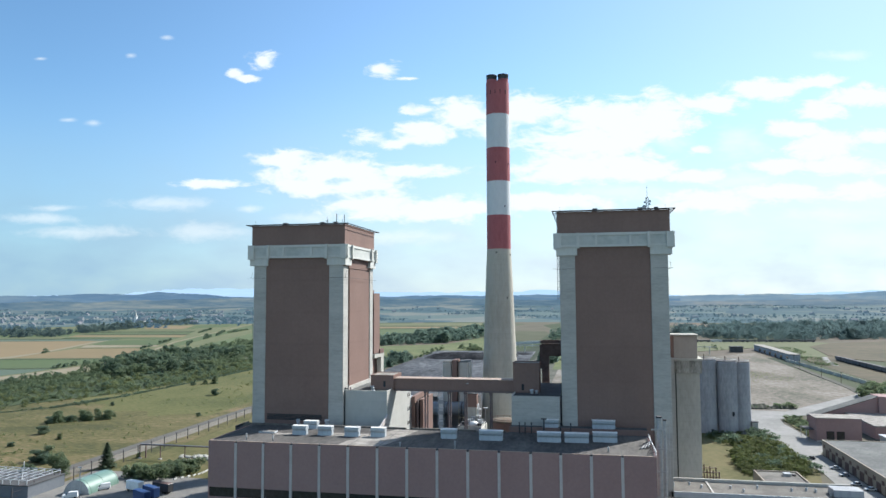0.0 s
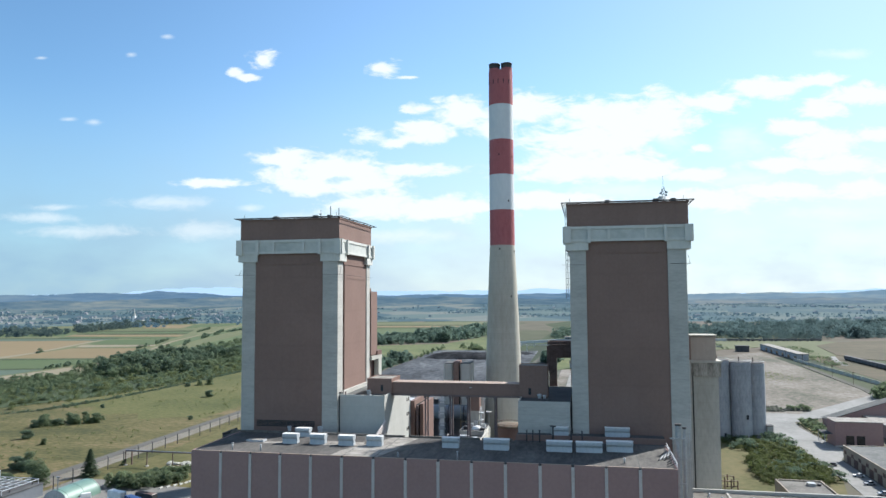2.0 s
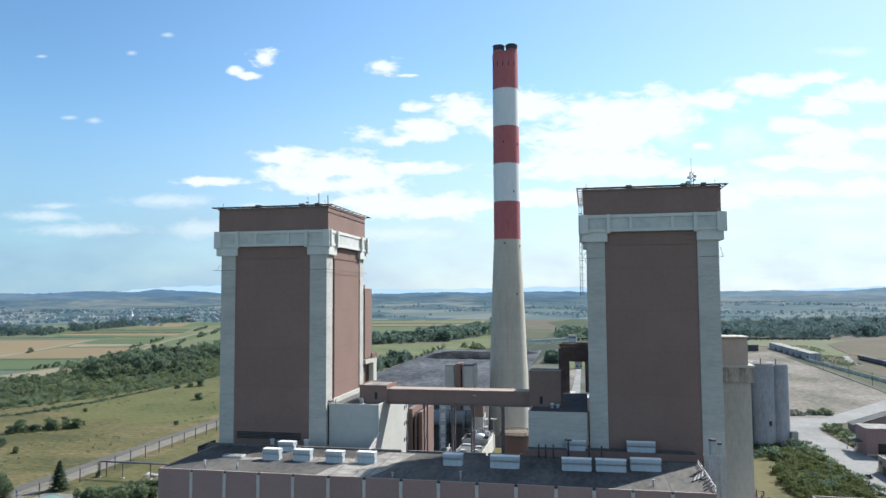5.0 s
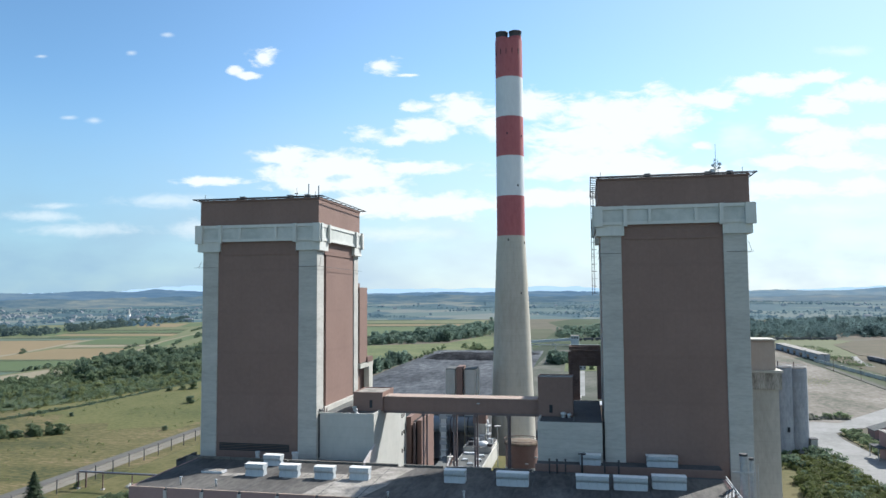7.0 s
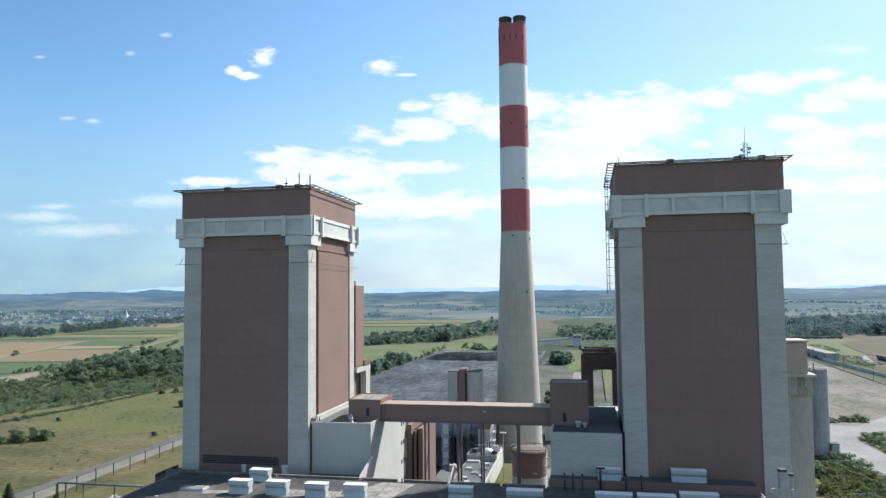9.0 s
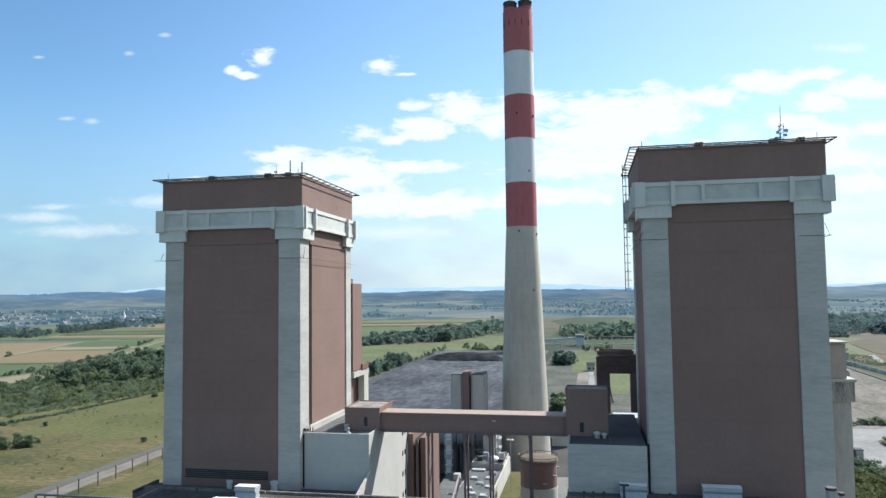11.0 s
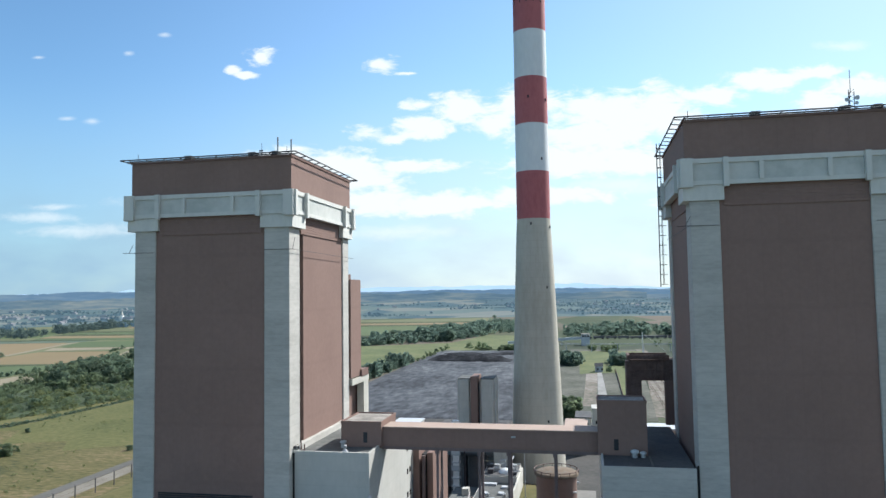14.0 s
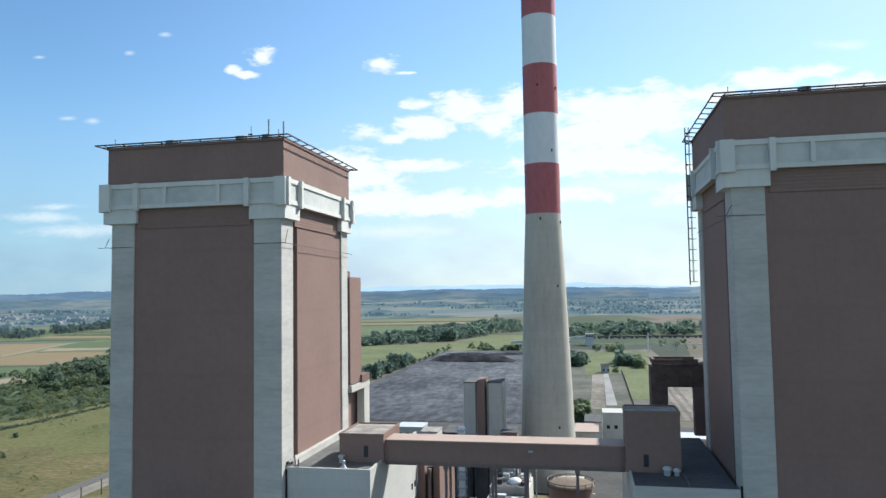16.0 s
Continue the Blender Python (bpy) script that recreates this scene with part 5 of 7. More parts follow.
def stack_piece(name, z0, z1, mat, label=""):
    bm = bmesh.new()
    n = max(2, int((z1 - z0) / 5))
    turned(bm, CX, CY, [(stack_r(z0 + (z1 - z0) * i / n), z0 + (z1 - z0) * i / n) for i in range(n + 1)], 64)
    return part(name, bm, mat, stack, label)


stack_piece("shaft", 0, 105.2, STACK, "grey concrete shaft")
cuts = [105.2, 124.8, 144.6, 164.2, 184.0, 203.3]
for i, (a, b) in enumerate(zip(cuts, cuts[1:])):
    stack_piece("red_band" if i % 2 == 0 else "white_band", a, b, STACK_RED if i % 2 == 0 else STACK_WHITE)
for dx in (-3.4, 3.4):
    bm = bmesh.new()
    turned(bm, CX + dx, CY, [(3.1, 203.0), (3.1, 205.4)], 32)
    part("flue_neck", bm, STACK_RED, stack)
    bm = bmesh.new()
    turned(bm, CX + dx, CY, [(3.05, 205.4), (3.05, 207.6), (3.2, 207.65), (3.2, 208.2), (2.6, 208.2), (2.6, 205.8)], 32, cap=False)
    part("flue", bm, FLUE, stack, "soot-black flue mouth")
bm = bmesh.new()
turned(bm, CX, CY, [(5.9, 203.3), (5.9, 203.5)], 40)
part("cap_slab", bm, BLACK, stack)
for a in (-150, -120, -95, -70, -40):
    x, y = CX + 6.72 * math.cos(radians(a)), CY + 6.72 * math.sin(radians(a))
    part("vent_slot", boxes((x - 0.18, x + 0.18, y - 0.2, y + 0.3, 195.4, 198.0)), BLACK, stack)
for a, z in ((-95, 155.4), (-25, 154.6), (-52, 129.6), (-95, 103.0), (-20, 101.7), (-50, 77.0), (-62, 24.0)):
    r = stack_r(z)
    x, y = CX + r * math.cos(radians(a)), CY + r * math.sin(radians(a))
    part("opening", boxes((x - 0.35, x + 0.35, y - 0.15, y + 0.4, z - 0.5, z + 0.5)), BLACK, stack)
bm = bmesh.new()
turned(bm, CX, CY, [(stack_r(104.6) + 0.06, 104.6), (stack_r(105) + 0.06, 105.0)], 64)
part("collar", bm, STACK, stack)

# ---- twin coal bunker ----
PALE_SHAFT = material("bunker_concrete", [(0.42, 0.41, 0.375), (0.50, 0.485, 0.45)], 0.1, 0.9, bump=0.05, stretch=(1, 1, 0.3), joints=(3.0, 0, 0.05))
tw = thing("twin_silo", (-71.5, 401, 0), "pale concrete twin bunker with a brown-clad lift shaft between", "bunker")
for x0, x1 in ((-79.4, -74.0), (-70.7, -64.8)):
    bm = boxes((x0, x1, 395, 407, 0, 41.3))
    bmesh.ops.bevel(bm, geom=[e for e in bm.edges if abs(e.verts[0].co.z - e.verts[1].co.z) > 1], offset=0.8, segments=3, affect="EDGES")
    part("tower", bm, PALE_SHAFT, tw)
    part("roof_slab", boxes((x0 + 0.3, x1 - 0.3, 395.3, 406.7, 41.3, 41.7)), ROOF_GREY, tw)
part("lift_shaft", boxes((-74.0, -71.3, 394.2, 405, 0, 42.5)), BROWN, tw)
part("slot", boxes((-71.3, -70.7, 396.2, 405, 0, 40)), BLACK, tw)
part("downpipe", tubes(0.16, ((-64.6, 396, 0), (-64.6, 396, 40))), GALV, tw)

# ---- brown round tank ----
TX, TY = -39.3, 346.5
tank = thing("storage_tank", (TX, TY, 0), "brown round storage tank with rusty roof and walkway", "tank")
bm = bmesh.new()
turned(bm, TX, TY, [(6.3, 9.4), (6.3, 18.0)], 40)
part("shell", bm, BROWN, tank)
bm = bmesh.new()
turned(bm, TX, TY, [(6.45, 0), (6.45, 9.4)], 40)
part("skirt", bm, CONCRETE_WARM, tank)
bm = bmesh.new()
turned(bm, TX, TY, [(6.9, 18.0), (6.9, 18.5), (5.9, 19.0), (0.4, 19.5)], 40)
part("roof", bm, material("rusty_roof", [(0.10, 0.075, 0.055), (0.16, 0.12, 0.085), (0.15, 0.14, 0.12)], 0.5, 0.9, bump=0.1), tank, "rusty shallow cone roof")
ring = [(TX + 6.9 * math.cos(a), TY + 6.9 * math.sin(a)) for a in [math.pi * k / 14 for k in range(28)]]
part("rail", tubes(0.12, *[((*ring[i], 19.6), (*ring[(i + 1) % 28], 19.6)) for i in range(28)], seg=4), BROWN_DARK, tank)
for x, y in ring[::2]:
    part("rail_post", tubes(0.1, ((x, y, 18.4), (x, y, 19.6)), seg=4), BROWN_DARK, tank)
for a in (20, 60, 100):
    x, y = TX + 6.2 * math.cos(radians(a - 90)), TY + 6.2 * math.sin(radians(a - 90))
    part("bracket_step", boxes((x - 0.3, x + 0.9, y - 0.6, y + 0.2, 10.2 + a * 0.05, 10.6 + a * 0.05)), GALV, tank)

# ---- structures between the blocks ----
b = thing("brown_shaft_building", (-69, 302, 0), "brown-clad filter building with upright ducts", "filter building")
part("body", boxes((-72.7, -71.1, 294.4, 318, 0, 36)), BROWN, b)
# black filler: the shade between body and duct is put into its colour
part("gap", boxes((-71.1, -69.6, 297.4, 318, 0, 34)), SEAM, b)
part("duct", boxes((-70.6, -69.9, 295.4, 296.4, 0, 34)), MAUVE_STEEL, b)
part("duct", boxes((-69.6, -68.1, 297, 316, 0, 34.5)), BROWN, b)
for k in range(5):
    part("pipe_bracket", boxes((-65.4, -62.6, 298 + 4 * k, 298.4 + 4 * k, 3.4 + 2.6 * k, 3.8 + 2.6 * k)), GALV, b)
part("inclined_pipe", tubes(0.45, ((-64.6, 296, 3.2), (-62.6, 318, 17.5))), WHITE_METAL, b)
part("inclined_pipe", tubes(0.3, ((-63.6, 296, 3.4), (-61.6, 318, 17.8))), RUST, b)
part("inclined_pipe", tubes(0.25, ((-64.2, 296, 5.0), (-62.2, 318, 19.2))), PILASTER, b)

b = thing("low_workshop", (-59.6, 358, 0), "low flat-roofed workshop with skylights and pale side wall", "workshop")
part("wall_shell", boxes((-66.2, -53.8, 318, 366, 0, 9.2)), CONCRETE, b)
part("roof", boxes((-65.9, -54.1, 318.3, 366, 9.2, 9.3)), ROOF_GREY, b)
part("side_wall", boxes((-53.8, -53.2, 318, 384, 0, 10.6)), CONCRETE_WARM, b, "pale rendered side wall")
part("upper_storey", boxes((-66.0, -53.8, 366, 384, 0, 11.6)), CONCRETE, b)
part("upper_roof", boxes((-65.7, -54.0, 366.3, 383.7, 11.6, 11.75)), ROOF_DARK, b)
for x, y in ((-63.0, 352), (-59.8, 345), (-57.6, 352.5), (-56.2, 341), (-62.5, 338), (-60.4, 332), (-56.6, 330), (-57.4, 360)):
    part("skylight", boxes((x - 0.9, x + 0.9, y - 1.2, y + 1.2, 9.3, 9.9)), WHITE_METAL, b)
    part("cowl", tubes(0.35, ((x + 1.5, y - 2.5, 9.3), (x + 1.5, y - 2.5, 10.4)), seg=8), GALV, b)
part("roof_slab", boxes((-65.2, -60.4, 362.2, 364.4, 9.3, 10.0)), WHITE_METAL, b)
bm = bmesh.new()
turned(bm, -58.2, 371, [(2.4, 11.75), (2.3, 12.4), (1.6, 13.1), (0.2, 13.5)], 18)
part("dome", bm, WHITE_PAINT, b, "white roof dome")
for x, y, h in ((-63.2, 370, 1.5), (-61.4, 374, 2.2), (-55.6, 376, 1.8), (-60, 380, 2.4), (-64.4, 378, 1.2), (-55.0, 369, 1.0)):
    part("roof_machine", boxes((x - 1.0, x + 1.0, y - 1.3, y + 1.3, 11.75, 11.75 + h)), GALV if h > 1.6 else DARK_STEEL, b)
    part("pipe", tubes(0.2, ((x, y, 11.75 + h), (x + 2.2, y + 1, 11.75 + h)), seg=6), GALV, b)

b = thing("low_store", (-70.5, 345, 0), "low store with a plain grey flat roof", "store")
part("wall_shell", boxes((-76, -66.6, 322, 372, 0, 5.6)), CONCRETE, b)
part("roof", boxes((-76.2, -66.5, 321.8, 372.2, 5.6, 5.9)), ROOF_GREY, b)
part("roof_box", boxes((-72.4, -70.0, 362, 365, 5.9, 8.0)), CONCRETE_WARM, b)

t = thing("pale_lift_tower", (-61.5, 383.5, 0), "slim pale tower with brown-clad head", "tower")
part("shaft", boxes((-63.6, -58.4, 381, 386, 0, 19.0)), CONCRETE_WARM, t)
part("head", boxes((-64.0, -58.2, 380.8, 386.2, 19.0, 26.0)), BROWN, t)
part("head_roof", boxes((-64.2, -58.0, 380.6, 386.4, 26.0, 26.3)), ROOF_DARK, t)
for y in (380.2, 383.0):
    part("pipe", tubes(0.22, ((-57.6, y, 0), (-57.6, y, 21)), seg=8), GALV, t)
for k in range(4):
    part("platform", boxes((-58.4, -56.4, 380.0, 385, 7 + 3.6 * k, 7.2 + 3.6 * k)), GALV, t)
for z in (13.5, 17.5):
    part("cream_pipe", tubes(0.14, ((-68.0, 380.4, z), (-63.7, 380.4, z)), seg=8), CREAM_STEEL, t)
part("pipe_post", tubes(0.14, ((-67.8, 380.4, 0), (-67.8, 380.4, 22)), seg=8), CREAM_STEEL, t)

t = thing("stair_tower", (-78.4, 385.5, 0), "slim pale stair tower with banded landings", "stair tower")
part("core", boxes((-79.6, -77.4, 384.6, 386.4, 0, 27.0)), WHITE_PAINT, t)
for x in (-80.0, -77.0):
    for y in (384.2, 387.0):
        part("post", tubes(0.12, ((x, y, 0), (x, y, 27.0)), seg=6), GALV, t)
for k in range(9):
    z = 2.6 + 2.9 * k
    part("landing", boxes((-80.1, -76.9, 384.0, 387.1, z, z + 0.35)), WHITE_METAL, t)
for k in range(3):
    part("guard_panel", boxes((-80.1, -76.9, 384.0, 384.1, 8.6 + 5.8 * k, 10.4 + 5.8 * k)), WHITE_METAL, t)

t = thing("flue_gas_duct", (-70, 392, 0), "large horizontal grey-blue flue duct on frames", "duct")
bm = bmesh.new()
tube(bm, (-88, 389.8, 16.6), (-64, 389.8, 16.6), 3.5, 24)
part("duct", bm, material("blue_grey_sheet", [(0.17, 0.195, 0.225), (0.22, 0.245, 0.275)], 0.2, 0.5, bump=0.05), t)
for x in (-85, -75.5, -67.5):
    part("frame", boxes((x - 0.4, x + 0.4, 387, 392, 0, 14)), DARK_STEEL, t)
    bm = bmesh.new()
    tube(bm, (x - 0.2, 389.8, 16.6), (x + 0.2, 389.8, 16.6), 3.58, 24)
    part("strap", bm, DARK_STEEL, t)
t = thing("grey_filter_house", (-66, 400, 0), "dark grey filter house beneath the chimney", "filter house")
part("body", boxes((-90, -62, 408, 424, 0, 20)), ROOF_DARK, t)
part("roof", boxes((-90.2, -61.8, 407.8, 424.2, 20, 20.5)), ROOF_DARK, t)
part("wall_front", boxes((-92, -60.9, 393.5, 394.0, 0, 20)), material("blue_grey_wall", [(0.17, 0.185, 0.20), (0.23, 0.245, 0.26)], 0.15, 0.7, bump=0.1), t)
for k in range(6):
    part("pipe", tubes(0.3, ((-90 + 5 * k, 393.1, 0), (-90 + 5 * k, 393.1, 14 + 2 * (k % 3)))), GALV if k % 2 else RUST, t)
t = thing("flue_inlet", (-40, 385, 0), "concrete flue inlet at the chimney's foot", "flue")
part("duct", boxes((-47, -36, 384, 403, 0, 6.5)), STACK, t)
t = thing("yard_lamp", (-50, 356, 0), "tall slim steel yard lamp", "lamp", "yard lamps")
part("pole", tubes(0.15, ((-50, 356, 0), (-50, 356, 22.4))), GALV, t)
part("head", boxes((-51.2, -48.8, 355.6, 356.4, 22.4, 22.8)), WHITE_PAINT, t)
sheet("grass_plot", [(-53.1, 318), (-46.4, 318), (-46.4, 384), (-53.1, 384)], 4.4, LAWN, "small green grass plot beside the workshop", "grass")
sheet("concrete_apron", [(-36, 352), (-27, 352), (-27, 395), (-36, 395)], 0.22, ASPHALT, "pale concrete apron beside the tank", "pavement")
sheet("concrete_path", [(-70, 318), (-66.4, 318), (-66.4, 380), (-76, 380)], 0.2, CONCRETE_ROAD, "grey concrete path beside the workshop", "pavement")
t = thing("corner_pipe_cluster", (-89.2, 258.6, 42.4), "cluster of rusty pipes and valves on the block's corner", "pipes")
for k in range(9):
    r = np.random.default_rng(k)
    x, y = -89.9 + r.uniform(0, 2.6), 258.3 + r.uniform(0, 1.8)
    part("pipe", tubes(r.uniform(0.07, 0.16), ((x, y, 42.42), (x + r.normal(0, 0.25), y + r.normal(0, 0.2), 43.2 + r.uniform(0, 1.7))), seg=6), RUST if k % 3 else GALV, t)
part("hood", boxes((-90.3, -89.0, 257.9, 258.9, 43.3, 43.75)), DARK_STEEL, t)
part("bend", tubes(0.3, ((-90.6, 258.2, 43.4), (-88.4, 258.8, 43.4)), seg=8), DARK_STEEL, t)

# white-roofed sheds behind the bridge
for x0, x1, y0, y1, z, m2, lab in ((-126, -113, 470, 482, 10, WHITE_METAL, "flat white-roofed works shed"), (-112, -104, 462, 474, 9.5, ROOF_PALE, "flat pale-roofed works shed"), (-103.5, -96, 452, 460, 9.0, BROWN_PINK, "small pink-roofed works shed"), (-40, -30, 455, 475, 12.5, BROWN_PINK, "shed with faded red roof"),
                              (-27.4, -17.6, 476, 488, 17.5, CONCRETE, "pale concrete machine house"), (-36, -28, 500, 520, 9, ROOF_DARK, "dark flat-roofed works shed"), (-14, -4, 318, 326, 37.5, WHITE_METAL, "tall machine house with flat white roof")):
    s = thing("works_shed", ((x0 + x1) / 2, (y0 + y1) / 2, 0), lab, "shed", "works sheds")
    part("wall_shell", boxes((x0, x1, y0, y1, 0, z)), CONCRETE_WARM, s)
    part("roof", boxes((x0 - 0.3, x1 + 0.3, y0 - 0.3, y1 + 0.3, z, z + 0.5)), m2, s)
    for k in range(2):
        part("window", boxes((x0 + 1.5 + 3.5 * k, x0 + 3 + 3.5 * k, y0 - 0.05, y0 + 0.1, z * 0.6, z * 0.6 + 1.6)), GLASS_DARK, s)

# ---- shaft beside the taller house ----
sh = thing("ash_shaft", (37, 291, 0), "tall concrete lift shaft with stained corbel and beige head", "shaft")
part("shaft", boxes((33.0, 41.6, 287, 296, 0, 49)), CONCRETE_WARM, sh)
part("corbel", boxes((32.4, 42.4, 286.3, 296.6, 48.2, 53.4)), material("stained_concrete", [(0.10, 0.095, 0.08), (0.28, 0.27, 0.24), (0.42, 0.40, 0.36)], 0.35, 0.9, bump=0.1, stretch=(1.5, 1.5, 0.25)), sh)
part("rim", boxes((32.1, 42.8, 286, 296.9, 53.0, 53.7)), CONCRETE_WARM, sh)
part("head", boxes((32.4, 41.0, 287.2, 296, 53.7, 62.2)), BEIGE_HEAD, sh)
part("head_side", boxes((31.4, 32.4, 286.6, 296, 53.7, 62.4)), BROWN, sh)
part("head_roof", boxes((31.2, 41.3, 286.4, 296.3, 62.4, 62.8)), CONCRETE_WARM, sh)
part("link_wall", boxes((28.2, 33.0, 286.5, 292, 0, 54)), CONCRETE, sh)
part("joint", boxes((32.6, 33.0, 286.4, 287, 3, 48.2)), SEAM, sh)

# ---- silos ----
silo = None
for i, (x, y, r, h) in enumerate(((66.5, 437, 5.9, 41.2), (77.8, 436, 5.6, 40.4), (85.6, 438.5, 5.2, 39.8))):
    s = thing("silo", (x, y, 0), "tall weathered grey concrete silo", "silo", "row of silos")
    bm = bmesh.new()
    turned(bm, x, y, [(r, 0), (r, h)], 48)
    part("shell", bm, SILO_GREY, s)
    bm = bmesh.new()
    turned(bm, x, y, [(r - 0.3, h), (r - 0.3, h + 0.3)], 48)
    part("roof", bm, ROOF_DARK, s)
    ring = [(x + (r - 0.2) * math.cos(a), y + (r - 0.2) * math.sin(a)) for a in [math.pi * k / 10 for k in range(20)]]
    part("rail", tubes(0.08, *[((*ring[k], h + 1.1), (*ring[(k + 1) % 20], h + 1.1)) for k in range(20)], seg=4), GALV, s)
    part("pipe", tubes(0.25, ((x - 1, y - 2, h), (x - 1, y - 2, h + 3.2))), RUST, s)
    part("door", boxes((x + 1.5, x + 2.6, y - r - 0.1, y - r + 1.2, 10 * (i == 1) + 0.2, 10 * (i == 1) + 2.6)), BLACK, s)
s = thing("silo_lift_hut", (92.6, 437, 0), "small grey hut at the silo's foot", "hut")
part("wall_shell", boxes((90.4, 93.4, 434, 438, 0, 6.5)), CONCRETE, s)
part("roof", boxes((90.2, 93.6, 433.8, 438.2, 6.5, 6.8)), ROOF_DARK, s)


# ---- low office wing at the hall's end ----
w = thing("office_wing", (60, 263, 0), "long low flat-roofed wing with ribbon windows", "office wing")
part("wall_shell", boxes((26, 87, 255.4, 271.6, 0, 11.6)), CONCRETE, w)
part("roof", boxes((26.2, 86.8, 255.6, 270.8, 11.6, 11.75)), ROOF_WORN, w)
part("rear_parapet", boxes((26, 87, 270.8, 271.6, 11.6, 12.8)), CONCRETE, w)
part("front_fascia", boxes((25.8, 87.2, 255.0, 255.4, 10.2, 12.0)), WHITE_METAL, w)
part("roof_step", boxes((40, 40.6, 255.6, 270.8, 11.75, 12.1)), CONCRETE, w)
part("lift_head", boxes((78, 87, 258, 264, 11.75, 14.0)), SILO_GREY, w)
for k in range(20):
    part("window", boxes((27 + 3 * k, 29.4 + 3 * k, 255.25, 255.45, 7.4, 9.8)), GLASS_DARK, w)
for x, y in ((28.5, 264), (34, 266), (37.5, 262.5), (47, 263), (50.5, 259.5), (56, 265), (66.5, 263.5), (71.5, 265), (74, 263.6), (83, 267), (85.8, 267.2), (77.5, 259.5)):
    v = thing("roof_cowl", (x, y, 11.75), "small pale roof ventilation cowl", "ventilator", "wing roof cowls")
    bm = bmesh.new()
    turned(bm, x, y, [(0.42, 11.75), (0.32, 12.15), (0.28, 12.4)], 10)
    part("base", bm, GALV, v)
    bm = bmesh.new()
    turned(bm, x, y, [(0.48, 12.4), (0.5, 12.6), (0.15, 12.85)], 10)
    part("cap", bm, GALV, v)

# ---- buildings beside the asphalt road ----
w = thing("brown_workshop", (129.6, 423, 0), "brown-clad workshop with white roof edge and dark gates", "workshop")
part("wall_shell", boxes((118.6, 140.6, 416.5, 430, 0, 12.4)), HALL_BROWN, w)
part("roof", boxes((118.3, 140.9, 416.2, 430.3, 12.4, 12.8)), ROOF_PALE, w)
for x in (123.4, 128.4):
    part("gate", boxes((x, x + 3.8, 416.35, 416.7, 0, 5.8)), GLASS_DARK, w)
part("plinth", boxes((118.5, 140.7, 416.4, 416.48, 0, 0.9)), CONCRETE, w)
part("canopy", boxes((114.6, 118.6, 421, 432, 5.6, 5.9)), ROOF_DARK, w)
for y in (421.2, 431.5):
    part("canopy_post", boxes((114.8, 115.1, y, y + 0.3, 0, 5.6)), GALV, w)
w = thing("conveyor_house", (150, 482, 0), "sloping brown-clad conveyor house", "conveyor house")
bm = bmesh.new()
lo = [(133, 476), (170, 476), (170, 486), (133, 486)]
va = [bm.verts.new((x, y, 0)) for x, y in lo]
vb = [bm.verts.new((x, y, 4.0 if x < 150 else 16.6)) for x, y in lo]
bm.faces.new(va[::-1])
bm.faces.new(vb)
for i in range(4):
    bm.faces.new((va[i], va[(i + 1) % 4], vb[(i + 1) % 4], vb[i]))
part("gallery", bm, HALL_BROWN, w)
bm = bmesh.new()
side = [(132.6, 3.9), (170, 16.63), (170, 16.95), (132.6, 4.2)]
va, vb = [bm.verts.new((x, 475.6, z)) for x, z in side], [bm.verts.new((x, 486.4, z)) for x, z in side]
bm.faces.new(va)
bm.faces.new(vb[::-1])
for i in range(4):
    bm.faces.new((va[i], vb[i], vb[(i + 1) % 4], va[(i + 1) % 4]))
part("roof", bm, ROOF_GREY, w)
part("head", boxes((170.003, 184, 474, 488, 0, 17.2)), HALL_BROWN, w)
w = thing("long_workshop", (150, 360, 0), "long beige workshop with flat grey roof", "workshop")
part("wall_shell", boxes((112, 190, 300, 385, 0, 6.6)), BEIGE, w)
part("roof", boxes((112.4, 189.6, 300.4, 384.6, 6.6, 6.8)), ROOF_GREY, w)
part("roof_parapet", boxes((111.8, 112.4, 300, 385.2, 6.6, 7.1), (112.4, 190, 384.6, 385.2, 6.6, 7.1)), BEIGE, w)
for k in range(9):
    part("gate", boxes((111.85, 112.05, 305 + 8.8 * k, 309.5 + 8.8 * k, 0, 3.6)), RUST, w)
    part("window", boxes((111.85, 112.05, 310.4 + 8.8 * k, 312.8 + 8.8 * k, 3.6, 5.2)), RUST, w)
for x, y in ((135, 345), (141, 338), (150, 352)):
    part("roof_vent", boxes((x, x + 1.5, y, y + 1.5, 6.8, 8.3)), GALV, w)
w = thing("white_roofed_shed", (165, 440, 0), "brown shed with sloping white roof", "shed")
part("wall_shell", boxes((152, 190, 430, 480, 0, 6.5)), HALL_BROWN, w)
part("roof", boxes((151.5, 190.5, 429.5, 480.5, 6.5, 7.2)), ROOF_PALE, w)
w = thing("small_white_shed", (160, 398, 0), "small white flat shed", "shed")
part("wall_shell", boxes((146, 175, 388, 408, 0, 6)), PALE, w)
part("roof", boxes((145.6, 175.4, 387.6, 408.4, 6, 6.5)), WHITE_METAL, w)
w = thing("flat_annex", (71.5, 291, 0), "low flat-roofed concrete annex", "annex")
part("wall_shell", boxes((63.5, 79.5, 276, 306.5, 0, 8.2)), BEIGE, w)
part("roof", boxes((64, 79, 276.5, 306, 8.2, 8.3)), ROOF_WORN, w)
part("parapet", boxes((63.5, 64, 276, 306.5, 8.204, 8.8), (79, 79.5, 276, 306.5, 8.204, 8.8), (64, 79, 306, 306.5, 8.204, 8.8)), BEIGE, w)
part("roof_box", boxes((73, 75.6, 299, 301.4, 8.3, 9.4)), GALV, w)
